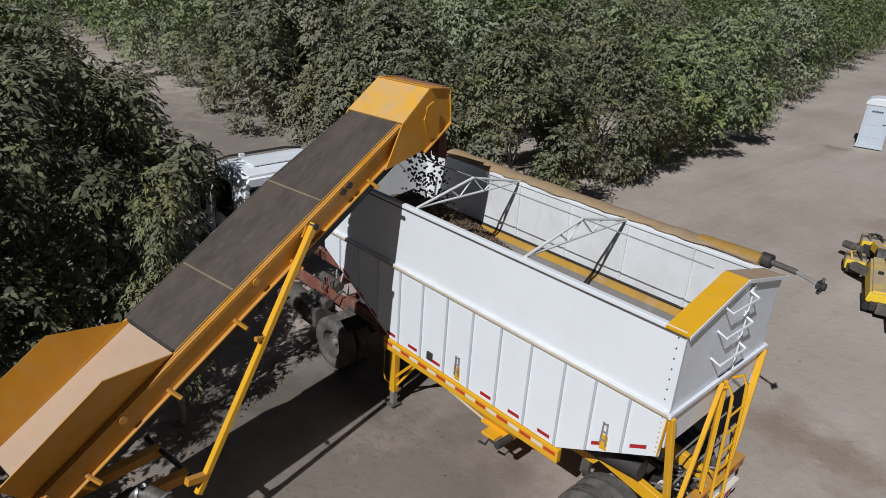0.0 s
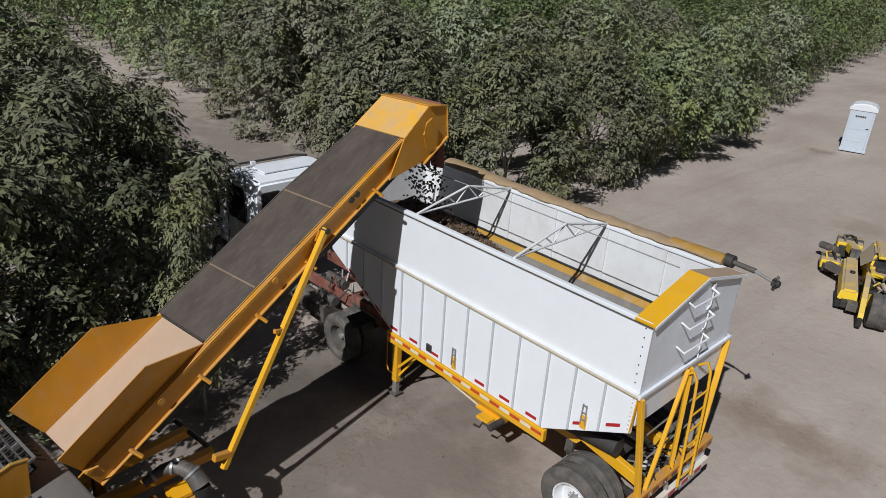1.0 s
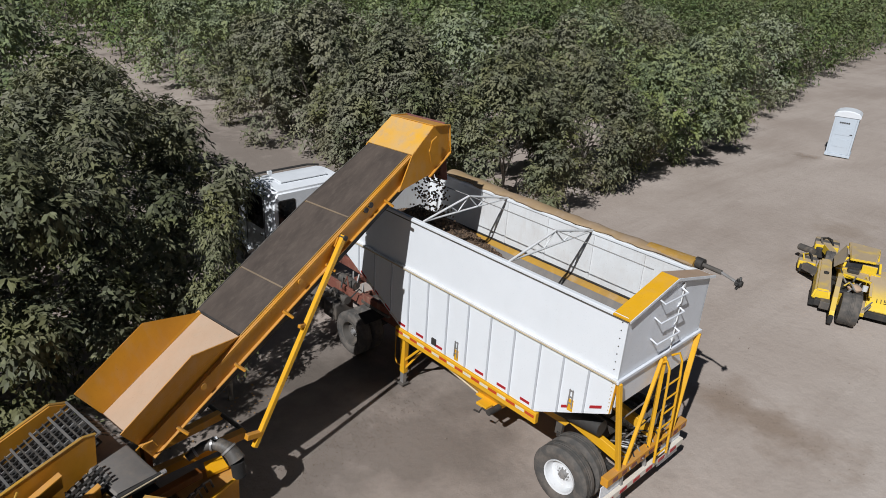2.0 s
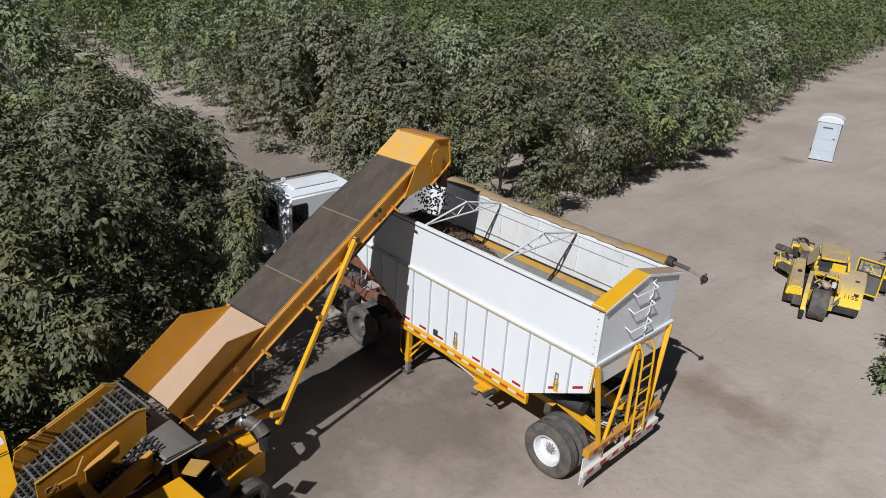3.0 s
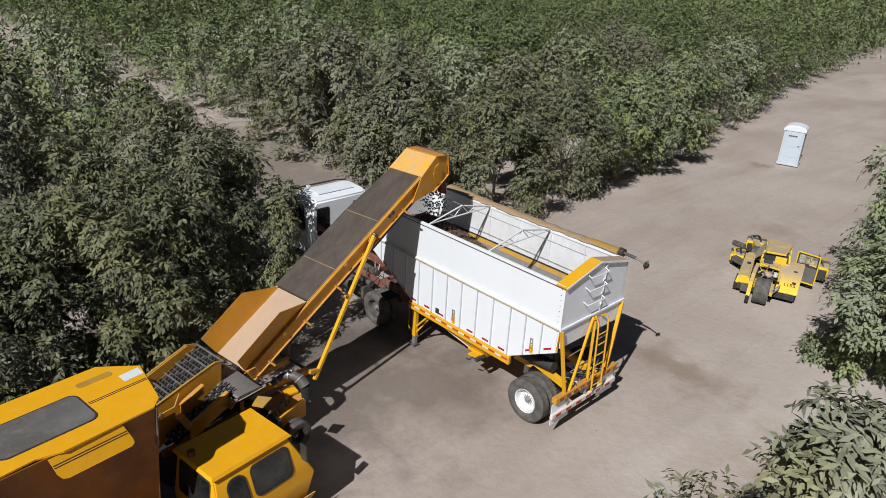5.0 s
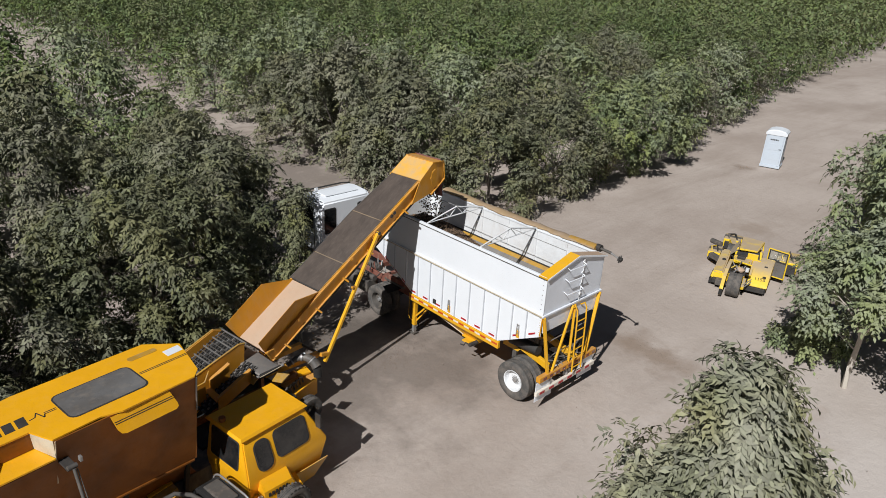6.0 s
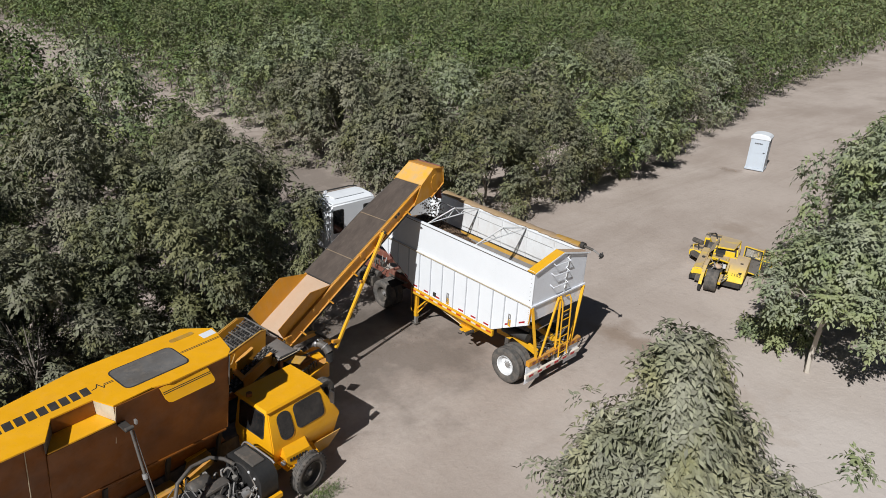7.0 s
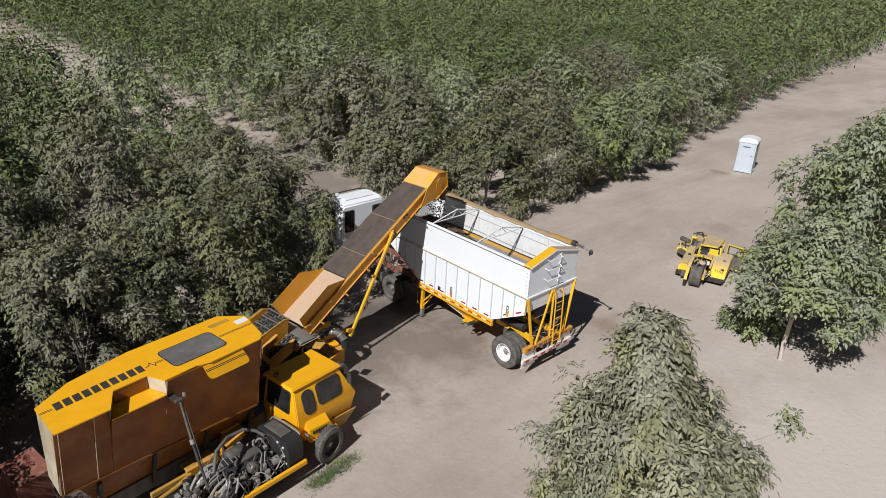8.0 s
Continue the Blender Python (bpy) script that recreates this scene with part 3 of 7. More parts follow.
    for i in range(n + 1):
        y = 6.35 - i * (6.35 - 0.34) / n
        sag = 0.035 * noise.noise(Vector((y * 0.9, 3, 1))) - 0.05 * math.sin(math.pi * i / n)
        pts.append((W + 0.13 + 0.03 * noise.noise(Vector((y * 1.3, 0, 7))), y, TOP + 0.075 + sag))
    tube(bm, pts, 0.15, 16, 0.12)
    for v in bm.verts:
        v.co += Vector((1, 0, 0.6)) * 0.05 * noise.noise(v.co * 3.5)
        v.co.x = W + 0.13 + (v.co.x - W - 0.13) * 1.45
        v.co.z = TOP + 0.05 + (v.co.z - TOP - 0.05) * 0.48 - 0.25 * max(0.0, v.co.x - W - 0.1)
    part("tarp_roll", bm, TARP, t, "dusty yellow tarp rolled along the rail", smooth=True)
    bm = B()
    a = [(W + 0.02, 6.35 - i * 0.15, TOP + 0.02 + 0.02 * math.sin(i)) for i in range(40)]
    rows = [[bm.verts.new(Vector(p) + Vector((0.06 + 0.02 * k + 0.03 * noise.noise(Vector((p[1] * 3, k, 0))), 0, -0.14 * k))) for p in a] for k in range(4)]
    for r0, r1 in zip(rows, rows[1:]):
        for i in range(len(a) - 1):
            bm.faces.new((r0[i], r0[i + 1], r1[i + 1], r1[i]))
    flap = part("tarp_flap", bm, TARP, t, smooth=True)
    bm = tube(B(), [(W + 0.15, 0.34, TOP + 0.055), (W + 0.15, 0.6, TOP + 0.05), (W + 0.14, 0.95, TOP + 0.045), (W + 0.13, 1.25, TOP + 0.04)], 0.14, 14, 0.11)
    for v in bm.verts:
        v.co.x = W + 0.14 + (v.co.x - W - 0.14) * 1.35 + 0.03 * noise.noise(v.co * 4)
        v.co.z = TOP + 0.075 + (v.co.z - TOP - 0.05) * 0.55 - 0.25 * max(0.0, v.co.x - W - 0.1)
    part("tarp_end", bm, YELLOW_OLD, t, "yellow wrapped end of the tarp", smooth=True)
    part("crank_pipe", tube(B(), [(W + 0.13, 0.36, TOP + 0.07), (W + 0.1, -0.12, TOP + 0.06)], 0.04, 10), GREASY, t, smooth=True)
    part("crank_collar", tube(B(), [(W + 0.13, 0.36, TOP + 0.07), (W + 0.125, 0.22, TOP + 0.068)], 0.1, 12), DARK, t, smooth=True)
    bm = tube(B(), [(W + 0.1, -0.12, TOP + 0.06), (W + 0.02, -0.46, TOP + 0.02)], 0.026, 8)
    part("crank_arm", bm, STEEL, t, smooth=True)
    bm = B()
    hub = Vector((W + 0.02, -0.47, TOP + 0.02))
    for i in range(6):
        w = Vector((math.cos(i * 1.047), 0.12, math.sin(i * 1.047)))
        beam(bm, hub, hub + w * 0.11, 0.04, 0.035)
    tube(bm, [hub + Vector((0, 0.06, 0)), hub - Vector((0, 0.05, 0))], 0.05, 10)
    part("crank_joint", bm, DARK, t, smooth=True)
    # climbing rungs on the rear wall
    for z in (4.0, 3.67, 3.3):
        bm = tube(B(), [(0.76, -0.005, z + 0.05), (0.76, -0.13, z), (1.45, -0.13, z - 0.02), (1.45, -0.005, z + 0.03)], 0.015, 8)
        part("climbing_rung", bm, GREY_PANEL, t, smooth=True)
    part("rung_rod", tube(B(), [(1.5, -0.03, 4.12), (1.46, -0.03, 3.1), (1.42, -0.05, 2.93)], 0.011, 8), WHITE_IN, t, smooth=True)
    for z in (4.06, 3.72, 3.36, 3.1):
        part("rod_clip", box(B(), 1.455, 1.515, -0.04, -0.003, z - 0.025, z + 0.025, 0.006), WHITE_IN, t)
    # rear legs of the tub frame
    RB = (-0.12, 1.06)
    for p, q in (((0.02, -0.03, BELT - 0.03), (0.34, *RB)), ((1.22, -0.05, BELT - 0.05), (0.52, *RB)), ((1.30, -0.05, BELT - 0.05), (1.24, *RB)), ((W - 0.02, -0.03, BELT - 0.03), (W - 0.45, *RB))):
        part("tub_leg", beam(B(), p, q, 0.09 if p[0] in (0.02, W - 0.02) else 0.06, 0.06), YELLOW, t)
    lad = new("ladder")
    lad.parent = t
    for x in (1.22, 1.62):
        part("ladder_rail", tube(B(), [(x, -0.02, 2.72), (x, -0.14, 2.82), (x + 0.01, -0.20, 2.70), (x + 0.02, -0.22, 2.4), (x + 0.02, -0.28, 0.85)], 0.022, 8), YELLOW, lad, smooth=True)
    for i in range(6):
        z = 0.98 + i * 0.28
        part("ladder_rung", tube(B(), [(1.23, -0.28 + (z - 0.85) * 0.04, z), (1.63, -0.28 + (z - 0.85) * 0.04, z)], 0.015, 8), YELLOW, lad, smooth=True)
    for z in (1.45, 1.95):
        part("cross_brace", tube(B(), [(0.45, 0.04, z), (2.1, 0.04, z + 0.05)], 0.014, 8), STEEL, t, smooth=True)
    # running gear: rear cross beam, bumper, flaps, side frame, axle, wheels
    part("rear_beam", box(B(), -0.02, W + 0.02, -0.18, -0.04, 0.94, 1.10, 0.012), CONV, t, "scuffed orange rear cross beam")
    for i in range(9):
        x = 0.12 + i * 0.27
        part("reflective_tape", box(B(), x, x + 0.14, -0.186, -0.178, 0.98, 1.06), RUST, t)
    part("bumper", box(B(), -0.13, W + 0.0, -0.20, -0.12, 0.57, 0.70, 0.012), TAPE_W, t, "scratched white steel bumper")
    for i in range(6):
        x = 0.1 + i * 0.4
        part("reflective_tape", box(B(), x - 0.1, x + 0.10, -0.206, -0.198, 0.60, 0.67), RED, t)
    for x in (0.5, 1.23, 1.95):
        part("bumper_strut", beam(B(), (x, -0.07, 0.93), (x, -0.16, 0.6), 0.06, 0.06), STEEL, t)
    for x0 in (0.0, 1.86):
        part("mud_flap", plate(B(), [(x0 - 0.06, -0.09, 0.92), (x0 + 0.6, -0.09, 0.92), (x0 + 0.6, -0.115, 0.36), (x0 - 0.1, -0.115, 0.36)], 0.014), GREY_PANEL, t, "hanging grey mud flap")
    for x in (0.72, W - 0.72):
        part("chassis_rail", beam(B(), (x, 1.62, 1.30), (x, -0.05, 0.98), 0.10, 0.2), YELLOW, t)
        part("chassis_gusset", plate(B(), [(x - 0.05, 1.75, 1.45), (x - 0.05, 1.75, 1.0), (x - 0.05, 1.2, 1.0), (x - 0.05, 1.05, 1.2)], 0.02, (-1, 0, 0)), YELLOW, t)
        part("spring_pack", beam(B(), (x - 0.02, 1.35, 0.74), (x - 0.02, 0.05, 0.72), 0.08, 0.1), DARK, t)
        part("spring_hanger", beam(B(), (x, 1.32, 1.15), (x, 1.34, 0.72), 0.08, 0.14), GREASY, t)
        part("spring_hanger", beam(B(), (x, 0.06, 1.0), (x, 0.06, 0.7), 0.08, 0.12), GREASY, t)
    part("axle", tube(B(), [(0.35, 0.72, 0.565), (W - 0.35, 0.72, 0.565)], 0.07, 12), DARK, t, smooth=True)
    part("air_tank", tube(B(), [(0.62, 0.45, 1.42), (0.62, 0.55, 1.42), (0.62, 1.35, 1.36), (0.62, 1.42, 1.36)], 0.15, 16), DARK, t, smooth=True)
    for i in range(7):
        part("air_hose", tube(B(), [(0.6 + 0.2 * i, -0.2, 1.0), (0.62 + 0.2 * i, -0.1 + 0.03 * (i % 3), 1.16), (0.7 + 0.18 * i, 0.2, 1.05), (0.8 + 0.15 * i, 0.5, 0.9)], 0.014, 6), DARK if i % 2 else STEEL, t, smooth=True)
    for x, f in ((0.09, -1), (0.45, 1), (W - 0.45, -1), (W - 0.09, 1)):
        wheel(t, "wheel", (x, 0.72, 0.565), 0.565, 0.315, 0.29, f, lugs=10)
    # discharge gate under the hopper
    bm = solid(B(), [[(0.07, 4.35, 1.34), (W - 0.07, 4.35, 1.34), (W - 0.07, 1.8, 1.34), (0.07, 1.8, 1.34)], [(0.36, 3.0, 0.84), (W - 0.36, 3.0, 0.84), (W - 0.36, 2.45, 0.84), (0.36, 2.45, 0.84)]])
    part("discharge_hopper", bm, YELLOW, t)
    part("slide_gate", box(B(), 0.30, W - 0.3, 2.42, 3.05, 0.79, 0.838, 0.006), YELLOW, t)
    part("hopper_lip", beam(B(), (0.33, 3.02, 0.84), (0.05, 4.33, 1.31), 0.03, 0.03), BRASS_TRIM, t)
    part("gate_rack", beam(B(), (0.10, 2.72, 0.81), (0.5, 2.72, 0.81), 0.26, 0.05), YELLOW, t)
    part("gate_crank", tube(B(), [(0.02, 2.42, 0.86), (0.02, 2.62, 0.86), (-0.05, 2.62, 0.80), (-0.05, 2.75, 0.78)], 0.02, 8), DARK, t, smooth=True)
    part("gate_gear", tube(B(), [(0.0, 2.44, 0.86), (0.3, 2.44, 0.86)], 0.06, 12), DARK, t, smooth=True)
    # landing gear
    for x in (0.2, W - 0.2):
        part("landing_leg", box(B(), x - 0.06, x + 0.06, 5.0, 5.14, 0.30, 1.35, 0.01), YELLOW, t)
        part("leg_foot", box(B(), x - 0.10, x + 0.10, 4.98, 5.16, 0.0, 0.04, 0.01), GREASY, t)
        part("leg_brace", beam(B(), (x, 5.02, 0.42), (x + 0.25, 4.72, 0.95), 0.04, 0.04), YELLOW, t)
        part("leg_shaft", box(B(), x - 0.045, x + 0.045, 5.02, 5.12, 0.045, 0.31), STEEL, t)
        part("leg_brace", beam(B(), (x, 5.02, 0.62), (x, 4.42, 1.28), 0.05, 0.05), YELLOW, t)
        part("leg_brace", beam(B(), (x, 5.06, 1.28), (1.2, 5.06, 0.7), 0.05, 0.05), YELLOW, t)
    part("leg_crank", tube(B(), [(0.13, 5.16, 1.30), (0.11, 5.24, 1.22), (0.10, 5.25, 0.62), (0.11, 5.2, 0.50), (0.15, 5.1, 0.46)], 0.016, 6), YELLOW, t, smooth=True)
    for x in (0.45, W - 0.45):
        part("nose_rail", beam(B(), (x, 4.3, 1.36), (x, 6.8, 1.30), 0.1, 0.16), RUST, t)
    part("king_plate", box(B(), 0.4, W - 0.4, 5.9, 6.85, 1.15, 1.22, 0.01), GREASY, t)
    return t


trailer = build_trailer()


def nut_heap():
    """Loose walnuts heaped at the front of the hopper: a lumpy mound with single nuts over it."""
    h = thing("walnut_heap", Matrix(), "heap of brown walnuts piled inside the trailer", "walnuts", kind="stuff")

    def top(x, y):
        d = math.hypot((x - 1.1) / 1.7, (y - 5.8) / 2.15)
        return 3.66 - 1.0 * d + 0.05 * noise.noise(Vector((x * 3, y * 3, 0)))

    bm = B()
    nx, ny = 16, 34
    rows = [[bm.verts.new((0.09 + i * (W - 0.18) / nx, 2.4 + j * 4.48 / ny, top(0.09 + i * (W - 0.18) / nx, 2.4 + j * 4.48 / ny))) for i in range(nx + 1)] for j in range(ny + 1)]
    for a, b in zip(rows, rows[1:]):
        for i in range(nx):
            bm.faces.new((a[i], a[i + 1], b[i + 1], b[i]))
    part("heap_core", bm, NUT, h, smooth=True)
    rnd = random.Random(5)
    bm = B()
    for _ in range(3600):
        x, y = rnd.uniform(0.12, W - 0.12), rnd.uniform(2.6, 6.85)
        lump(bm, (x, y, top(x, y) + 0.012), rnd.uniform(0.022, 0.03), rnd)
    part("loose_nuts", bm, NUT, h)
    return h


def lump(bm, c, r, rnd):
    """A small angular nut or clod."""
    c = Vector(c)
    m = Euler((rnd.random() * 6, rnd.random() * 6, rnd.random() * 6)).to_matrix()
    v = [bm.verts.new(c + m @ Vector(p) * r) for p in ((1, 0, 0), (-1, 0, 0), (0, 0.9, 0), (0, -0.9, 0), (0, 0, 0.85), (0, 0, -0.85))]
    for a, b, d in ((0, 2, 4), (2, 1, 4), (1, 3, 4), (3, 0, 4), (2, 0, 5), (1, 2, 5), (3, 1, 5), (0, 3, 5)):
        bm.faces.new((v[a], v[b], v[d]))


def nut_material():
    m, nt, b = material("walnut_shell", 0.8)
    g = nt.nodes.new("ShaderNodeNewGeometry")
    c = mix(nt, g.outputs["Random Per Island"], (0.05, 0.032, 0.022), (0.30, 0.19, 0.11))
    c = mix(nt, noise_fac(nt, 18, 4, 0.4, 0.7), c, (0.03, 0.022, 0.016), 0.6)
    nt.links.new(c, b.inputs["Base Color"])
    bump(nt, b, noise_fac(nt, 25, 4, 0.3, 0.7), 0.8, 0.03)
    return m


NUT = nut_material()
nut_heap()


# ---- walnut harvester with its loading conveyor; u runs towards the trailer, v to the far side ----
HM = pose(-3.876, 4.277, 0, 0, 0, 7.6)
PITCH = radians(30.2)


def cv(s, v, h):
    """A point on the conveyor: s along the belt, v across, h above it."""
    return Vector((s * math.cos(PITCH) - h * math.sin(PITCH), v, 3.06 + s * math.sin(PITCH) + h * math.cos(PITCH)))


def cbox(bm, s0, s1, v0, v1, h0, h1):
    return solid(bm, [[cv(s0, v0, h0), cv(s0, v1, h0), cv(s0, v1, h1), cv(s0, v0, h1)], [cv(s1, v0, h0), cv(s1, v1, h0), cv(s1, v1, h1), cv(s1, v0, h1)]])


def build_conveyor(t):
    c = new("conveyor")
    c.parent = t
    tagged(c, label="inclined loading conveyor with a grey rubber cover")

    def lean(s):
        """How far the far side draws in towards the head."""
        return 0.16 * max(0.0, (s - 2.6) / 1.73)

    def far_bar(v0, v1, h0, h1, s0=-2.05, s1=4.9):
        return solid(B(), [[cv(s, v0 - lean(s), h0), cv(s, v1 - lean(s), h0), cv(s, v1 - lean(s), h1), cv(s, v0 - lean(s), h1)] for s in (s0, 2.6, s1)])
    for s0, s1 in ((0.0, 0.975), (0.998, 2.62), (2.643, 4.33)):
        bm = B()
        n = 10
        rows = []
        for i in range(n + 1):
            s = s0 + (s1 - s0) * i / n
            rows.append([bm.verts.new(cv(s, v, 0.022 + 0.012 * math.sin(v * 3.1) * noise.noise(Vector((s * 2, v * 2, 1))) + (0.014 if 0.1 < v < 0.9 else 0))) for v in (-0.03, 0.0, 0.15, 0.5, 0.85 - lean(s), 1.0 - lean(s), 1.105 - lean(s))])
        for a, b in zip(rows, rows[1:]):
            for i in range(6):
                bm.faces.new((a[i], a[i + 1], b[i + 1], b[i]))
        part("cover_mat", bm, MAT, c, smooth=True)
    for s in (0.987, 2.632):
        part("cover_seam", cbox(B(), s - 0.013, s + 0.013, -0.02, 1.07, 0.02, 0.046), SEAM, c, "dull metal joint strip")
    part("cover_edge", cbox(B(), -0.015, 0.012, -0.01, 1.01, 0.0, 0.045), DARK, c)
    part("cover_edge", cbox(B(), 0.0, 4.33, -0.045, -0.031, -0.01, 0.04), YELLOW_OLD, c)
    part("cover_edge", far_bar(1.106, 1.125, -0.05, 0.03, 0.0, 4.33), GREASY, c)
    for v0, v1, f in ((-0.075, -0.022, -1), (1.022, 1.075, 1)):
        bar = far_bar if f > 0 else (lambda a, b, p, q: cbox(B(), -2.05, 4.9, a, b, p, q))
        part("side_beam", bar(v0, v1, -0.30, 0.02), CONV, c, "yellow steel side beam")
        part("beam_flange", bar(min(v0, v0 + f * 0.05), max(v1, v1 + f * 0.05), -0.315, -0.30), CONV, c)
        part("beam_flange", bar(min(v0, v0 + f * 0.03), max(v1, v1 + f * 0.03), -0.035, 0.012), CONV, c)
        for s in (-1.55, -0.35, 0.75, 1.8, 3.4):
            p = cv(s, v0 if f < 0 else v1, -0.25)
            part("idler_bracket", beam(B(), p, p + Vector((0.10, f * 0.13, -0.12)), 0.05, 0.04), CONV, c)
        for s in (-0.9, 1.25, 2.95, 3.08):
            p = cv(s, v0 if f < 0 else v1, -0.06)
            part("bearing", tube(B(), [p, p + Vector((0, f * 0.05, 0))], 0.05, 12), CONV if s < 2 else DARK, c, smooth=True)
    # black belts and a solid black box paint the shade under the conveyor
    part("return_belt", cbox(B(), -2.0, 4.9, 0.02, 0.98, -0.33, -0.27), BLACK, c, "return belt, black with painted shade")
    part("under_trough", cbox(B(), -1.2, 4.5, 0.06, 0.94, -0.58, -0.33), BLACK, c, "black underframe box with the shade painted in")
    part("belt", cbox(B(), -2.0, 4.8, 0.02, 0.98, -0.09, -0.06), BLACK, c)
    # tail hopper: dusty floor and flared wings
    part("chute_floor", plate(B(), [cv(-2.05, -0.02, 0.0), cv(-0.02, -0.02, 0.0), cv(-0.02, 1.02, 0.0), cv(-2.05, 1.02, 0.0)], 0.02, cv(0, 0, 1) - cv(0, 0, 0)), TAN, c, "dusty tan chute floor")
    for v, f, mt in ((-0.02, -1, CONV), (1.02, 1, CONV)):
        fl = f * (0.18 if f < 0 else 0.10)
        pts = [cv(-2.05, v, 0.0), cv(0.02, v, 0.0), cv(-0.05, v + fl * 0.15, 0.05), cv(-0.74, v + fl, 0.60), cv(-2.08, v + fl, 0.55)]
        part("wing", plate(B(), pts, 0.014, (0, f, -0.35)), mt, c, "flared yellow hopper wing")
    # discharge head
    def taper(s):
        """How far the far cheek of the head leans in."""
        return 0.16 + 0.09 * max(0.0, min(1.0, (s - 4.3) / 0.7))
    prof = [(4.28, 0.045), (5.0, 0.15), (5.34, -0.10), (5.14, -0.58), (4.5, -0.60), (3.7, -0.318)]
    for v0, v1, f in ((-0.150, -0.128, -1), (1.128, 1.150, 1)):
        bm = solid(B(), [[cv(s, v0 if f < 0 else v0 - taper(s), h) for s, h in prof], [cv(s, v1 if f < 0 else v1 - taper(s), h) for s, h in prof]])
        part("head_side", bm, CONV, c)
        part("head_lip", beam(B(), cv(5.0, v0 + f * 0.02 - (taper(5) if f > 0 else 0), 0.16), cv(5.36, v0 + f * 0.02 - (taper(5) if f > 0 else 0), -0.10), 0.03, 0.025), CONV, c)
        part("head_lip", beam(B(), cv(5.36, v0 + f * 0.02 - (taper(5) if f > 0 else 0), -0.10), cv(5.15, v0 + f * 0.02 - (taper(5) if f > 0 else 0), -0.6), 0.03, 0.025), CONV, c)
        part("head_lip", beam(B(), cv(5.15, v0 + f * 0.02, -0.6), cv(4.45, v0 + f * 0.02, -0.62), 0.05, 0.03), CONV, c)
        if f < 0:
            part("drive_hose", tube(B(), [cv(4.62, v0 + f * 0.03, -0.4), cv(4.62, v0 + f * 0.09, -0.1), cv(4.75, v0 + f * 0.09, 0.02), cv(4.92, v0 + f * 0.06, -0.02)], 0.016, 8), CONV, c, smooth=True)
    part("head_lid", plate(B(), [cv(4.30, -0.145, 0.058), cv(5.0, -0.145, 0.157), cv(5.0, 0.895, 0.157), cv(4.30, 0.975, 0.058)], 0.02, cv(0, 0, 1) - cv(0, 0, 0)), LID, c, "bright yellow head lid")
    part("head_lid", plate(B(), [cv(5.002, -0.145, 0.155), cv(5.34, -0.145, -0.095), cv(5.34, 0.895, -0.095), cv(5.002, 0.895, 0.155)], 0.02, cv(1, 0, 1) - cv(0, 0, 0)), CONV, c)
    part("head_rim", beam(B(), cv(5.0, -0.15, 0.165), cv(5.0, 0.90, 0.165), 0.03, 0.02), CONV, c)
    q = cv(5.40, 0, -0.12)
    for i in range(6):
        v = 0.0 + i * 0.16
        part("rubber_flap", plate(B(), [q + Vector((0.0, v, 0)), q + Vector((0.0, v + 0.165, 0)), q + Vector((0.20 + 0.02 * (i % 2), v + 0.165, -1.2)), q + Vector((0.19, v, -1.18 - 0.03 * (i % 3)))], 0.01), CURTAIN, c, "dull red rubber curtain strip")
    # props that carry the conveyor
    for v, f in ((-0.16, -1),):
        part("prop", beam(B(), (2.02, v, 4.20), (0.02, v, 1.0), 0.085, 0.085), YELLOW, c, "yellow square prop")
        part("prop_pin", tube(B(), [(2.0, v - 0.07, 4.17), (2.0, v + 0.07, 4.17)], 0.045, 10), DARK, c, smooth=True)
        part("prop_bracket", beam(B(), (1.98, v - f * 0.06, 4.15), (1.9, v - f * 0.06, 4.0), 0.04, 0.14), CONV, c)
        part("prop_peg", beam(B(), (1.18, v, 2.84), (1.0, v + f * 0.02, 2.88), 0.06, 0.06), CONV, c)
        part("prop_shoe", beam(B(), (0.18, v, 1.2), (-0.12, v, 1.28), 0.09, 0.1), CONV, c)
    part("prop_cross", tube(B(), [(0.1, -0.2, 1.08), (0.1, 1.2, 1.08)], 0.04, 10), GREASY, c, smooth=True)
    part("turntable_arm", beam(B(), (0.1, 0.2, 1.05), (-1.6, 0.3, 1.15), 0.14, 0.14), CONV, c)
    part("turntable_arm", beam(B(), (0.1, 0.9, 1.05), (-1.6, 0.8, 1.15), 0.14, 0.14), CONV, c)
    return c


def arc_rect(x0, x1, y0, y1, r, n=4):
    """Corners of a rounded rectangle."""
    out = []
    for cx, cy, a0 in ((x1 - r, y1 - r, 0), (x0 + r, y1 - r, 90), (x0 + r, y0 + r, 180), (x1 - r, y0 + r, 270)):
        for i in range(n + 1):
            a = radians(a0 + 90 * i / n)
            out.append((cx + r * math.cos(a), cy + r * math.sin(a)))
    return out


TOWER = Matrix.LocRotScale(Vector((-0.631, -0.670, 0.591)), None, Vector((0.954, 0.954, 0.954)))
CAB = Matrix.LocRotScale(Vector((0.247, 0.262, -0.231)), None, Vector((1.018, 1.018, 1.018)))


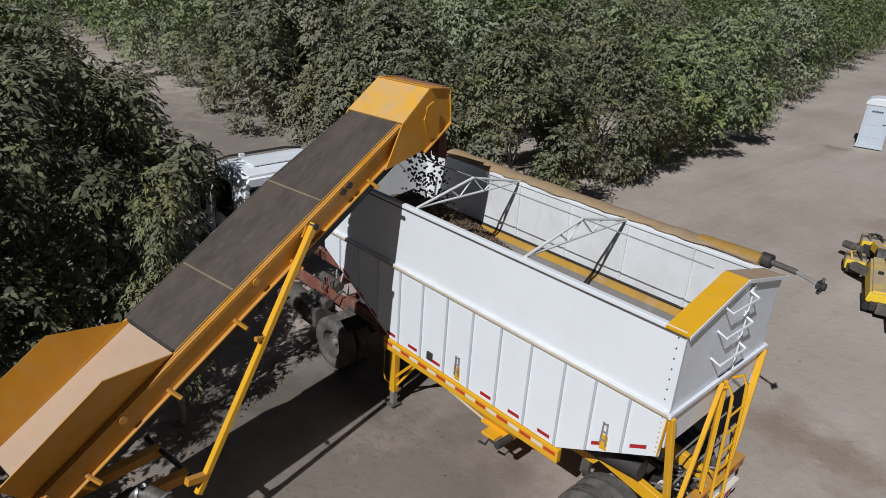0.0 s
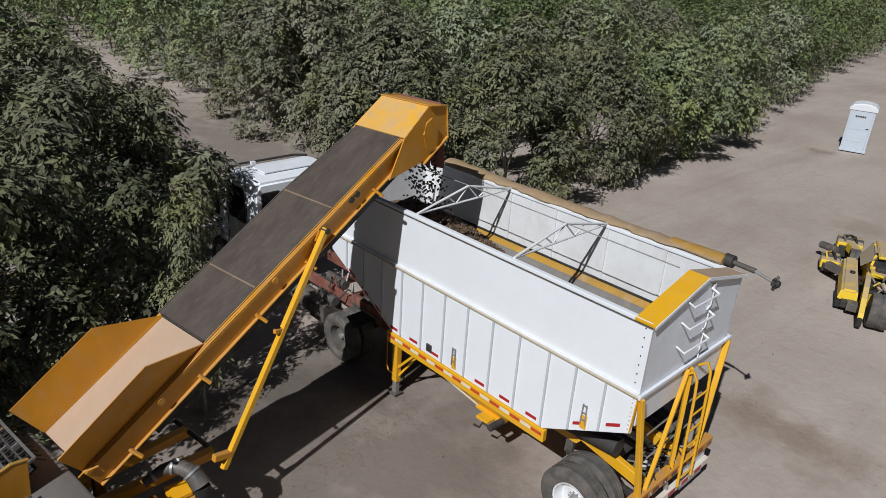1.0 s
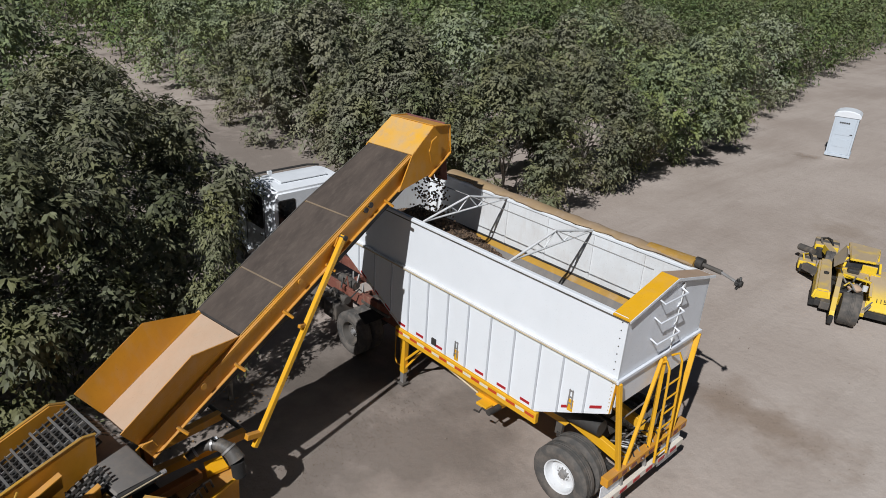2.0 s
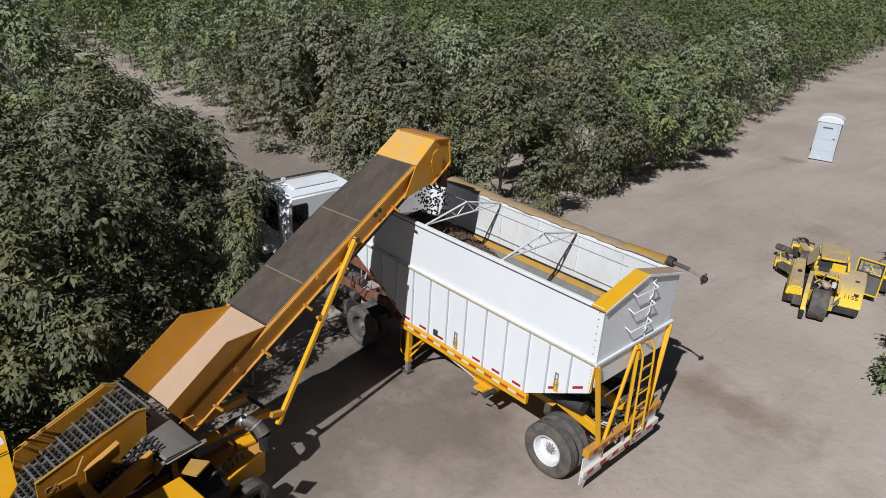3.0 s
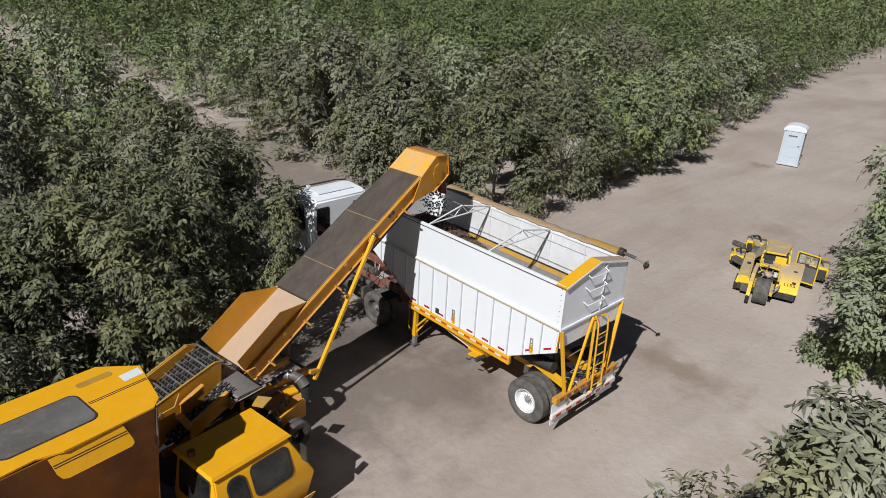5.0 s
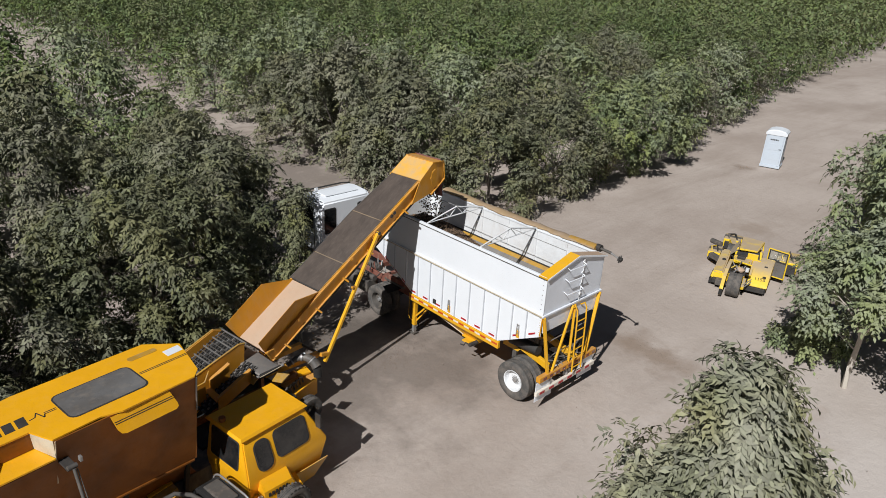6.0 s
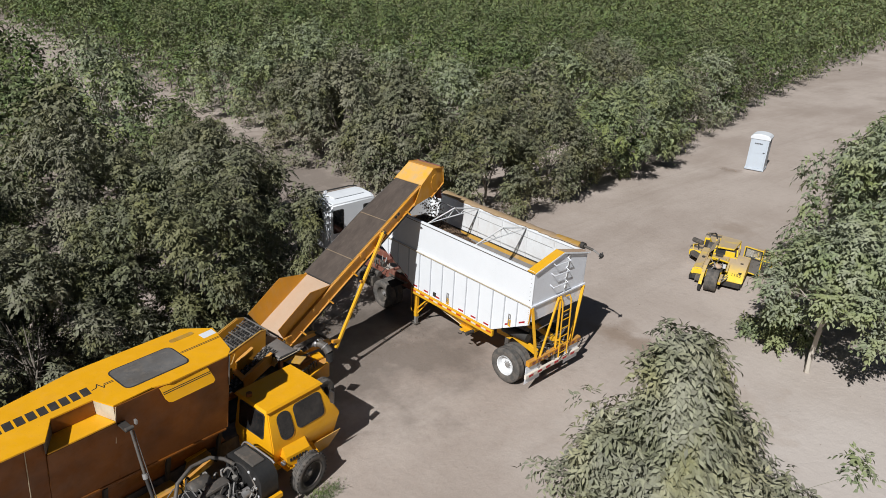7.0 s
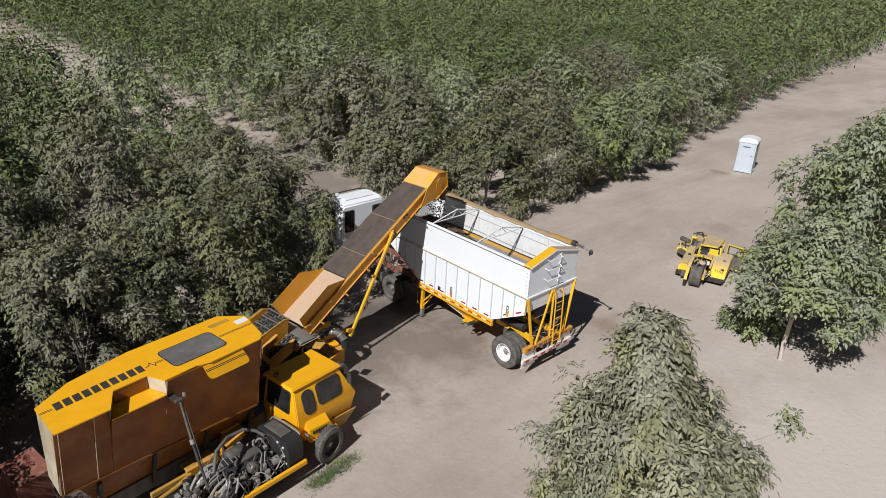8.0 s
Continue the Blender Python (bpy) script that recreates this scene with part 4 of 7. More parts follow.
def build_harvester():
    t = thing("walnut_harvester", HM, "large yellow nut harvester with a cab, open engine and loading conveyor", "harvester")
    build_conveyor(t)
    # cleaning tower: overhanging roof sheet with a notch for the open hatch, side and end walls
    w = new("tower")
    w.parent = t
    w.matrix_basis = TOWER
    roof = [(-9.6, -1.63), (-8.43, -1.64), (-8.07, -1.04), (-7.25, -1.03), (-7.08, -1.50), (-6.24, -1.47), (-5.9, -1.58), (-4.46, -1.55), (-4.27, -1.36), (-4.0, -0.28), (-4.55, 0.22), (-7.07, 0.24), (-8.62, -0.03), (-9.5, -0.48)]
    part("tower_roof", plate(B(), [(u, v, 3.42) for u, v in roof], 0.03, (0, 0, 1)), HARV, w, "bright yellow tower roof")

    def lo(u):
        return 1.36 - (u + 6.75) * 0.06
    near = [(-9.58, -8.41), (-8.405, -7.07), (-7.065, -4.40)]
    for a, b in near:
        top = 3.0 if a == -8.405 else 3.388
        # walls share the roof's yellow; their shade is put into the brown
        part("tower_wall", plate(B(), [(a, -1.19, lo(a)), (b, -1.19, lo(b)), (b, -1.53 if top > 3.1 else -1.51, top), (a, -1.53 if top > 3.1 else -1.51, top)], 0.03, (0, -1, 0)), HARV_SHADE_RUST, w, "yellow tower wall, its shade painted brown")
    ring = [(-4.40, -1.50), (-4.05, -0.30), (-4.57, 0.2), (-7.07, 0.22), (-8.62, -0.05), (-9.48, -0.49), (-9.58, -1.50)]
    for i, (a, b) in enumerate(zip(ring, ring[1:])):
        rear = i == len(ring) - 2
        e = Vector((b[0] - a[0], b[1] - a[1], 0))
        nrm = Vector((e.y, -e.x, 0)).normalized()
        k = 0.8
        # the rear end's pale colour holds sun glare as well as weathering
        part("rear_panel" if rear else "tower_wall", plate(B(), [(a[0], a[1] * k, lo(a[0])), (b[0], b[1] * k, lo(b[0])), (b[0], b[1], 3.388), (a[0], a[1], 3.388)], 0.03, nrm), PALE if rear else HARV_SHADE_RUST, w, "weathered rear panel, sun glare in its pale colour" if rear else "yellow tower wall, its shade painted brown")
    for u in (-9.5, -8.76):
        part("wall_seam", beam(B(), (u, -1.205, lo(u)), (u, -1.545, 3.36), 0.016, 0.012), BRASS_TRIM, w)
    part("wall_seam", beam(B(), (-7.1, -1.40, 2.45), (-7.06, -1.55, 3.40), 0.02, 0.015), BRASS_TRIM, w)
    part("corner_post", beam(B(), (-4.42, -1.43, 2.55), (-4.42, -1.545, 3.38), 0.03, 0.03), GREASY, w)
    part("sill", beam(B(), (-9.55, -1.18, lo(-9.55) - 0.03), (-4.45, -1.18, lo(-4.45) - 0.03), 0.06, 0.05), HARV_SHADE_RUST, w)
    # recess behind the notch: floor tray, back and two cheeks
    part("hatch_tray", plate(B(), [(-8.4, -1.52, 3.05), (-7.09, -1.52, 3.05), (-7.22, -1.0, 3.05), (-8.1, -1.0, 3.05)], 0.03, (0, 0, 1)), HARV, w, "sunlit yellow tray inside the hatch")
    # right cheek is pale for the sunlight falling on it
    part("hatch_cheek", plate(B(), [(-7.09, -1.52, 3.06), (-7.23, -1.02, 3.06), (-7.25, -1.02, 3.385), (-7.08, -1.50, 3.385)], 0.02, (-0.9, -0.3, 0)), PALE, w, "hatch cheek pale with painted sunlight")
    part("hatch_back", plate(B(), [(-8.08, -1.03, 3.06), (-7.24, -1.02, 3.06), (-7.24, -1.02, 3.385), (-8.08, -1.03, 3.385)], 0.02, (0, -1, 0)), HARV_SHADE_RUST, w, "hatch back with its shade painted brown")
    # left cheek takes a dark iron colour for the shadow in the recess
    part("hatch_cheek", plate(B(), [(-8.41, -1.52, 3.06), (-8.09, -1.03, 3.06), (-8.09, -1.03, 3.385), (-8.43, -1.60, 3.385)], 0.02, (0.85, -0.5, 0)), GREASY, w)
    # roof window, double stripe with its zigzag, writing as bars
    wpts = [(u, v, 3.432) for u, v in arc_rect(-6.6, -5.18, -1.17, -0.33, 0.13)]
    part("roof_window", plate(B(), wpts, 0.008, (0, 0, 1)), PALE_GLASS, w, "dusty grey roof window")
    wp2 = [(u, v, 3.428) for u, v in arc_rect(-6.63, -5.15, -1.20, -0.30, 0.15)]
    part("window_gasket", plate(B(), wp2, 0.006, (0, 0, 1)), DARK, w)
    for k in (0.0, 0.045):
        part("stripe", box(B(), -9.52, -9.25, -0.80 + k, -0.782 + k, 3.42, 3.424), INK, w)
        part("stripe", box(B(), -6.86, -6.66, -0.72 + k, -0.702 + k, 3.42, 3.424), INK, w)
        part("stripe", box(B(), -5.12, -4.12, -0.76 + k, -0.742 + k, 3.42, 3.424), INK, w)
    zig = [(-7.12, -0.72), (-7.02, -0.70), (-6.96, -0.58), (-6.90, -0.80), (-6.86, -0.70)]
    for a, b in zip(zig, zig[1:]):
        part("zigzag", beam(B(), (*a, 3.423), (*b, 3.423), 0.018, 0.006, 0), INK, w)
    bars(w, (-9.22, -0.88, 3.423), (1, 0.03, 0), (0.1, 1, 0), 10, 0.16, 0.29, 0.05, INK)
    part("roof_label", plate(B(), [(-4.42, -0.56, 3.424), (-4.08, -0.54, 3.424), (-4.06, -0.31, 3.424), (-4.42, -0.33, 3.424)], 0.003, (0, 0, 1)), ROOF_PL, w, "white paper label")
    part("roof_vent", plate(B(), [(u, v, 3.426) for u, v in arc_rect(-5.05, -4.45, -0.22, -0.07, 0.06)], 0.006, (0, 0, 1)), YELLOW_OLD, w)
    # side hatch that hangs open from under the roof's edge
    def flap(k, w):
        """Point on the hatch: k down it, w along it."""
        return Vector((-6.12 + 1.12 * w + (0.06 + 0.06 * w) * k, -1.54 - 0.15 * k, 3.365 - 0.36 * k))
    out = [flap(0, 0), flap(0, 1), flap(0.72, 1.0), flap(0.9, 0.985), flap(1.0, 0.93), flap(1.0, 0.10), flap(0.92, 0.04), flap(0.7, 0.01)]
    part("hatch", plate(B(), out, 0.02, (0, -0.83, 0.55)), HARV, w, "propped open yellow side hatch")
    for k in (0.30, 0.40):
        q = Vector((0, -0.003, 0.003))
        part("stripe", plate(B(), [flap(k, 0.01) + q, flap(k, 0.99) + q, flap(k + 0.04, 0.99) + q, flap(k + 0.04, 0.01) + q], 0.002, (0, -0.83, 0.55)), INK, w)
    # hydraulic lift cylinder
    part("cylinder_barrel", tube(B(), [(-6.98, -2.2, 2.0), (-7.0, -2.72, 0.95)], 0.036, 12), DARK, w, smooth=True)
    part("cylinder_rod", tube(B(), [(-6.95, -1.82, 2.92), (-6.98, -2.2, 2.0)], 0.03, 10), GREASY, w, smooth=True)
    part("rod_tube", tube(B(), [(-6.90, -1.82, 2.9), (-6.93, -2.5, 1.4)], 0.010, 8), GREASY, w, smooth=True)
    part("cylinder_collar", tube(B(), [(-6.978, -2.18, 2.05), (-6.982, -2.22, 1.95)], 0.055, 12), STEEL, w, smooth=True)
    part("cylinder_eye", tube(B(), [(-7.04, -1.78, 2.95), (-6.88, -1.78, 2.95)], 0.042, 10), GREASY, w, smooth=True)
    part("cylinder_lug", box(B(), -6.82, -6.77, -1.78, -1.70, 2.95, 3.05, 0.01), STEEL, w)
    part("cylinder_bracket", box(B(), -7.05, -6.88, -1.80, -1.45, 2.9, 2.94, 0.008), DARK, w)
    # undercarriage
    part("chassis", box(B(), -9.3, -2.0, -1.35, 0.15, 0.55, 0.95, 0.02), GREASY, t)
    part("sieve_deck", solid(B(), [[(-9.4, -1.66, 1.95), (-5.0, -1.66, 1.66), (-5.0, -0.4, 1.66), (-9.4, -0.4, 1.95)], [(-8.9, -1.3, 0.94), (-4.6, -1.3, 0.94), (-4.6, -0.1, 0.94), (-8.9, -0.1, 0.94)]]), HARV_SHADE_RUST, t, "rust-brown sieve housing")
    # posts are coloured dark for the shadow beneath the tower
    for u in (-8.9, -7.6, -6.2, -4.9):
        part("chassis_post", beam(B(), (u, -1.32, 0.56), (u, -1.6, 1.7), 0.09, 0.09), DARK, t)
    # dark rust colour carries the tree shade lying on this box
    part("tail_box", solid(B(), [[(-10.15, 0.15, 0.35), (-9.3, 0.15, 0.35), (-9.3, 1.15, 0.35), (-10.15, 1.15, 0.35)], [(-9.98, 0.15, 1.18), (-9.2, 0.15, 1.28), (-9.2, 1.25, 1.28), (-9.98, 1.25, 1.18)]]), RUST, t, "rear discharge box, tree shade in its dark rust")
    part("tail_leg", box(B(), -9.95, -9.5, 0.3, 1.0, -0.02, 0.36, 0.01), DARK, t)
    for u in (-8.3, -7.1):
        wheel(t, "wheel", (u, 0.45, 0.45), 0.45, 0.24, 0.34, 1, GREASY, axis="Y")
        wheel(t, "wheel", (u, -0.75, 0.45), 0.45, 0.24, 0.34, -1, GREASY, axis="Y")
    build_cab(t)
    build_chain_bed(t)
    build_engine(t)
    return t


def build_cab(t):
    c = new("cab")
    c.parent = t
    c.matrix_basis = CAB
    tagged(c, label="boxy yellow operator cab with dark windows")
    sec = [
        (0.42, -4.1, -2.75, -2.55, -1.6), (0.85, -4.42, -2.52, -2.84, -1.52), (1.42, -4.46, -2.40, -2.93, -1.48), (2.22, -4.36, -2.78, -2.66, -1.55), (2.30, -4.30, -2.84, -2.60, -1.60),
    ]
    bm = solid(B(), [[(a, d, z), (b, d, z), (b, e, z), (a, e, z)] for z, a, b, d, e in sec])
    es = [e for e in bm.edges]
    bmesh.ops.bevel(bm, geom=es, offset=0.025, segments=2, affect="EDGES")
    part("cab_shell", bm, HARV, c, smooth=True)
    part("cab_roof", solid(B(), [[(-4.42, -2.70, 2.30), (-2.74, -2.70, 2.30), (-2.74, -1.5, 2.30), (-4.42, -1.5, 2.30)], [(-4.38, -2.66, 2.355), (-2.78, -2.66, 2.355), (-2.78, -1.54, 2.355), (-4.38, -1.54, 2.355)]]), HARV, c)
    part("roof_lamp", tube(B(), [(-4.28, -1.9, 2.36), (-4.28, -1.9, 2.44)], 0.07, 10), HARV_SHADE_RUST, c, smooth=True)

    def side(u, z, out):
        k = (z - 1.42) / 0.80
        return Vector((u, -2.95 + 0.29 * k - out, z))

    def back(v, z, out):
        k = (z - 1.42) / 0.80
        return Vector((-4.46 + 0.10 * k - out, v, z))

    def front(v, z, out):
        k = (z - 1.42) / 0.80
        return Vector((-2.40 - 0.38 * k + out, v, z))
    up = Vector((0, -0.95, 0.3))
    for u0, u1, z0, z1, r in ((-3.66, -2.88, 1.62, 2.14, 0.1), (-4.15, -3.82, 1.55, 2.12, 0.14)):
        part("side_window", plate(B(), [side(u, z, 0.02) for u, z in arc_rect(u0, u1, z0, z1, r)], 0.012, up), GLASS, c, "tinted side window")
        part("window_gasket", plate(B(), [side(u, z, 0.012) for u, z in arc_rect(u0 - 0.03, u1 + 0.03, z0 - 0.03, z1 + 0.03, r + 0.02)], 0.008, up), DARK, c)
    part("rear_window", plate(B(), [back(v, z, 0.02) for v, z in arc_rect(-2.55, -1.68, 1.58, 2.18, 0.06)], 0.012, (-1, 0, 0.1)), GLASS, c, "tinted rear window")
    part("window_gasket", plate(B(), [back(v, z, 0.012) for v, z in arc_rect(-2.58, -1.65, 1.55, 2.21, 0.07)], 0.008, (-1, 0, 0.1)), DARK, c)
    part("windscreen", plate(B(), [front(v, z, 0.02) for v, z in arc_rect(-2.58, -1.66, 1.55, 2.15, 0.06)], 0.012, (1, 0, 0.4)), GLASS, c, "tinted windscreen")
    part("mirror", box(B(), -2.62, -2.58, -2.95, -2.78, 1.75, 2.1, 0.012), DARK, c)
    # hood, fender and front wheel
    part("hood", solid(B(), [[(-4.3, -3.24, 1.05), (-3.5, -3.24, 0.99), (-3.42, -2.75, 0.99), (-4.2, -2.75, 1.05)], [(-4.3, -3.2, 1.30), (-3.62, -3.2, 1.24), (-3.45, -2.66, 1.40), (-4.1, -2.66, 1.45)]]), HARV, c)
    part("hood_vent", box(B(), -4.02, -3.82, -3.245, -3.225, 1.08, 1.12), BLACK, c)
    bars(c, (-4.22, -3.235, 1.16), (1, 0, -0.07), (0, 0.12, 1), 6, 0.06, 0.085, 0.025, INK)
    bm = solid(B(), [[(-4.36, -3.28, 1.0), (-4.36, -2.9, 1.0), (-4.36, -2.9, 1.03), (-4.36, -3.28, 1.03)], [(-3.42, -3.30, 0.98), (-3.30, -2.9, 0.99), (-3.30, -2.9, 1.02), (-3.42, -3.30, 1.01)]])
    part("fender", bm, HARV, c)
    part("headlight", tube(B(), [(-4.33, -3.14, 1.16), (-4.38, -3.15, 1.16)], 0.06, 12), ALLOY, c, smooth=True)
    part("skirt", plate(B(), [(-3.5, -2.93, 0.95), (-2.4, -2.93, 0.9), (-2.62, -2.72, 0.36), (-3.2, -2.72, 0.36)], 0.02, (0, -1, -0.2)), LID, c, "scuffed yellow cab skirt with peeled paint")
    part("roof_bracket", plate(B(), [(-2.72, -1.5, 2.37), (-2.5, -1.4, 2.42), (-2.36, -1.66, 2.44), (-2.62, -1.72, 2.38)], 0.03, (0, 0, 1)), YELLOW_OLD, c)
    wheel(t, "wheel", (-3.66, -3.20, 0.5), 0.5, 0.33, 0.26, -1, GREASY, lugs=6, axis="Y")
    hub = t.children[-1]
    hub.matrix_basis = hub.matrix_basis @ pose(0, 0, 0, 0, 0, 6)
    for i in range(30):
        a = 2 * math.pi * i / 30
        for e in (-1, 1):
            p = Vector((e * 0.07, math.cos(a + e * 0.05) * 0.495, math.sin(a + e * 0.05) * 0.495))
            part("tread_block", beam(B(), p, p + Vector((e * 0.05, 0, 0)), 0.045, 0.035, 0), RUBBER, hub)
    wheel(t, "wheel", (-3.0, -0.9, 0.39), 0.39, 0.19, 0.26, 1, GREASY, lugs=5, axis="Y")


def build_chain_bed(t):
    c = new("elevator")
    c.parent = t
    tagged(c, label="steel chain elevator feeding the conveyor tail")
    # main chain bed climbs towards the cross belt
    a, d = Vector((-4.05, 0.10, 1.545)), Vector((1.85, 0, 0.85))
    n = 22
    for i in range(n):
        p = a + d * (i / (n - 1))
        wide = i % 3 == 0
        part("slat", beam(B(), p + Vector((0, 0, 0.03 if wide else 0.0)), p + Vector((0, 1.0, 0.03 if wide else 0.0)), 0.026 if wide else 0.014, 0.03, 0), SLAT if wide else GREASY, c)
    for j in range(10):
        o = Vector((0, 0.05 + j * 0.1, 0.0))
        for i in range(n - 1):
            p = a + d * ((i + 0.5) / (n - 1)) + o
            part("chain_link", beam(B(), p - d * 0.018, p + d * 0.018, 0.014, 0.04, 0), STEEL if (i * 7 + j * 3) % 4 == 0 else DARK, c)
    # black sheet puts the shade between the slats into colour
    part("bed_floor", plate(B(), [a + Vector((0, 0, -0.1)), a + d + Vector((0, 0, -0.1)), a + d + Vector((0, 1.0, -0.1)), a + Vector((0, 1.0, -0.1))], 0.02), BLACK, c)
    part("bed_side", plate(B(), [(-3.98, 0.06, 1.5), (-2.35, 0.06, 1.9), (-2.3, 0.06, 2.49), (-2.46, 0.06, 2.52), (-3.2, 0.06, 2.33), (-3.98, 0.06, 2.12)], 0.03, (0, 1, 0)), CONV, c, "worn orange bed side with a faded stencil")
    part("bed_side", plate(B(), [(-4.0, 1.15, 1.45), (-2.2, 1.15, 1.95), (-2.18, 1.15, 2.36), (-2.41, 1.15, 2.45), (-3.84, 1.15, 1.97)], 0.03, (0, 1, 0)), CONV, c)
    for line in ([(-3.98, 0.045, 2.13), (-3.2, 0.045, 2.345), (-2.46, 0.045, 2.535), (-2.28, 0.045, 2.50)], [(-3.84, 1.165, 1.98), (-2.41, 1.165, 2.46), (-2.16, 1.165, 2.37)]):
        for p, q in zip(line, line[1:]):
            part("bed_rim", beam(B(), p, q, 0.045, 0.025), YELLOW_OLD, c)
    # steel fingers at the head of the chain
    for i in range(9):
        v = 0.14 + i * 0.115
        part("finger", tube(B(), [(-2.3, v, 2.36), (-2.2, v, 2.40), (-2.08, v + 0.01, 2.30)], 0.011, 6), DARK, c)
    # second, narrower chain between planks
    a2, d2 = Vector((-3.75, -0.44, 1.56)), Vector((1.35, 0, 0.54))
    rnd = random.Random(4)
    for i in range(17):
        p = a2 + d2 * (i / 16)
        for j in range(5):
            q = p + Vector((rnd.uniform(-0.01, 0.01), j * 0.085 + rnd.uniform(-0.01, 0.01), rnd.uniform(-0.015, 0.015)))
            part("chain_link", beam(B(), q + Vector((-0.025, 0, -0.012)), q + Vector((0.025, 0, 0.012)), 0.035, 0.07 if j % 2 else 0.04, 0), SLAT if (i + j) % 2 else DARK, c)
    # black sheet behind the links paints the shade in their gaps
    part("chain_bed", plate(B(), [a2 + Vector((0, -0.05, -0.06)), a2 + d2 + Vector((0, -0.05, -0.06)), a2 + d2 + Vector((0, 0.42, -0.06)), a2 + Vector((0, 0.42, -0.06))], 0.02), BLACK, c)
    part("plank", solid(B(), [[(-3.36, -0.11, 1.70), (-3.36, -0.06, 1.70), (-3.36, -0.06, 2.02), (-3.36, -0.11, 2.02)], [(-2.84, -0.11, 1.86), (-2.84, -0.06, 1.86), (-2.84, -0.06, 2.24), (-2.84, -0.11, 2.24)]]), CONV, c)
    part("plank_edge", beam(B(), (-3.37, -0.085, 2.035), (-2.83, -0.085, 2.25), 0.10, 0.03), CONV, c)
    part("plank", solid(B(), [[(-3.45, -0.53, 1.45), (-3.45, -0.48, 1.45), (-3.45, -0.48, 1.79), (-3.45, -0.53, 1.79)], [(-2.56, -0.53, 1.8), (-2.56, -0.48, 1.8), (-2.56, -0.48, 2.13), (-2.56, -0.53, 2.13)]]), CONV, c)
    part("plank_edge", beam(B(), (-3.46, -0.505, 1.80), (-2.55, -0.505, 2.145), 0.09, 0.03), CONV, c)
    part("cross_plank", beam(B(), (-3.42, -0.06, 1.82), (-3.42, -0.53, 1.74), 0.16, 0.04), CONV, c)
    part("lift_lever", tube(B(), [(-3.72, -0.02, 1.98), (-3.48, -0.08, 2.05), (-3.32, -0.02, 2.25)], 0.016, 6), YELLOW_OLD, c)
    part("side_sheet", plate(B(), [(-4.02, -0.2, 1.35), (-3.5, -0.12, 1.5), (-3.5, -0.12, 1.95), (-4.02, -0.2, 2.0)], 0.02, (0, -1, 0.2)), CONV, c)
    lettering(c, "C4", (-3.89, 0.026, 1.85), (1, 0, 0.1), (0, 0, 1), 0.17, PALE, "stencil")
    # flat cross belt below the conveyor's tail
    bm = B()
    rows = []
    for i in range(25):
        v = -0.70 + 1.85 * i / 24
        rows.append([bm.verts.new((u, v, 2.03 + 0.012 * math.sin(u * 3 + v * 5) - (0.03 if k in (0, 3) else 0))) for k, u in enumerate((-2.46, -2.43, -1.90, -1.86))])
    for p, q in zip(rows, rows[1:]):
        for k in range(3):
            bm.faces.new((p[k], p[k + 1], q[k + 1], q[k]))
    part("cross_belt", bm, CROSS, c, "worn grey cross belt", smooth=True)
    part("belt_bed", box(B(), -2.42, -1.90, -0.69, 1.14, 1.88, 1.99, 0.02), BLACK, c)
    part("belt_roller", tube(B(), [(-2.46, -0.70, 1.985), (-1.86, -0.70, 1.985)], 0.04, 10), DARK, c, smooth=True)
    part("roller_edge", beam(B(), (-2.47, -0.75, 1.99), (-1.84, -0.75, 2.01), 0.015, 0.02), BRASS_TRIM, c)
    for u in (-2.47, -1.84):
        part("belt_bearing", tube(B(), [(u, -0.70, 1.99), (u + (0.07 if u > -2 else -0.05), -0.70, 1.99)], 0.035, 8), STEEL, c, smooth=True)
    part("belt_skirt", plate(B(), [(-2.49, 0.08, 1.98), (-2.49, -0.70, 1.97), (-2.62, -0.66, 1.82), (-2.62, 0.1, 1.86)], 0.025, (-0.7, 0, 0.7)), YELLOW_OLD, c)
    part("pull_handle", tube(B(), [(-1.86, -0.12, 2.06), (-1.84, -0.2, 2.16), (-1.68, -0.26, 2.2), (-1.62, -0.26, 2.08)], 0.012, 6), CONV, c, smooth=True)
    # added solid black box stands in for the shade inside the machine
    part("machine_well", box(B(), -4.15, -1.5, -0.85, 1.25, 0.5, 1.02, 0.02), BLACK, c, "added black box for the shade under the elevator")
    part("frame_post", beam(B(), (-2.2, -0.4, 0.9), (-2.2, -0.4, 1.97), 0.1, 0.1), HARV_SHADE_RUST, c)
    part("frame_post", beam(B(), (-1.4, 0.6, 0.5), (-1.4, 0.6, 2.05), 0.12, 0.12), HARV_SHADE_RUST, c)
    part("frame_cross", beam(B(), (-3.9, -0.2, 1.2), (-1.0, -0.2, 1.15), 0.14, 0.12), HARV_SHADE_RUST, c)
    # steering axle: folded yellow cover, its bright top plate, tyre
    part("axle_cover", solid(B(), [[(-1.5, -0.62, 0.42), (-0.52, -0.46, 0.42), (-0.46, 0.12, 0.42), (-1.4, 0.12, 0.42)], [(-1.42, -0.56, 0.86), (-0.46, -0.40, 0.90), (-0.46, 0.10, 0.90), (-1.3, 0.10, 0.86)]]), CONV, c, "yellow steering axle cover")
    part("cover_plate", plate(B(), [(-0.86, -0.16, 0.98), (-0.52, -0.22, 0.98), (-0.46, 0.06, 1.0), (-0.74, 0.12, 1.0)], 0.05, (0, 0, 1)), HARV, c, "scratched bright yellow plate")
    part("cover_lip", beam(B(), (-1.5, -0.63, 0.88), (-0.46, -0.44, 0.91), 0.05, 0.04), HARV, c)
    wheel(c, "wheel", (-1.12, -0.80, 0.38), 0.38, 0.18, 0.26, -1, GREASY, lugs=5, axis="Y")
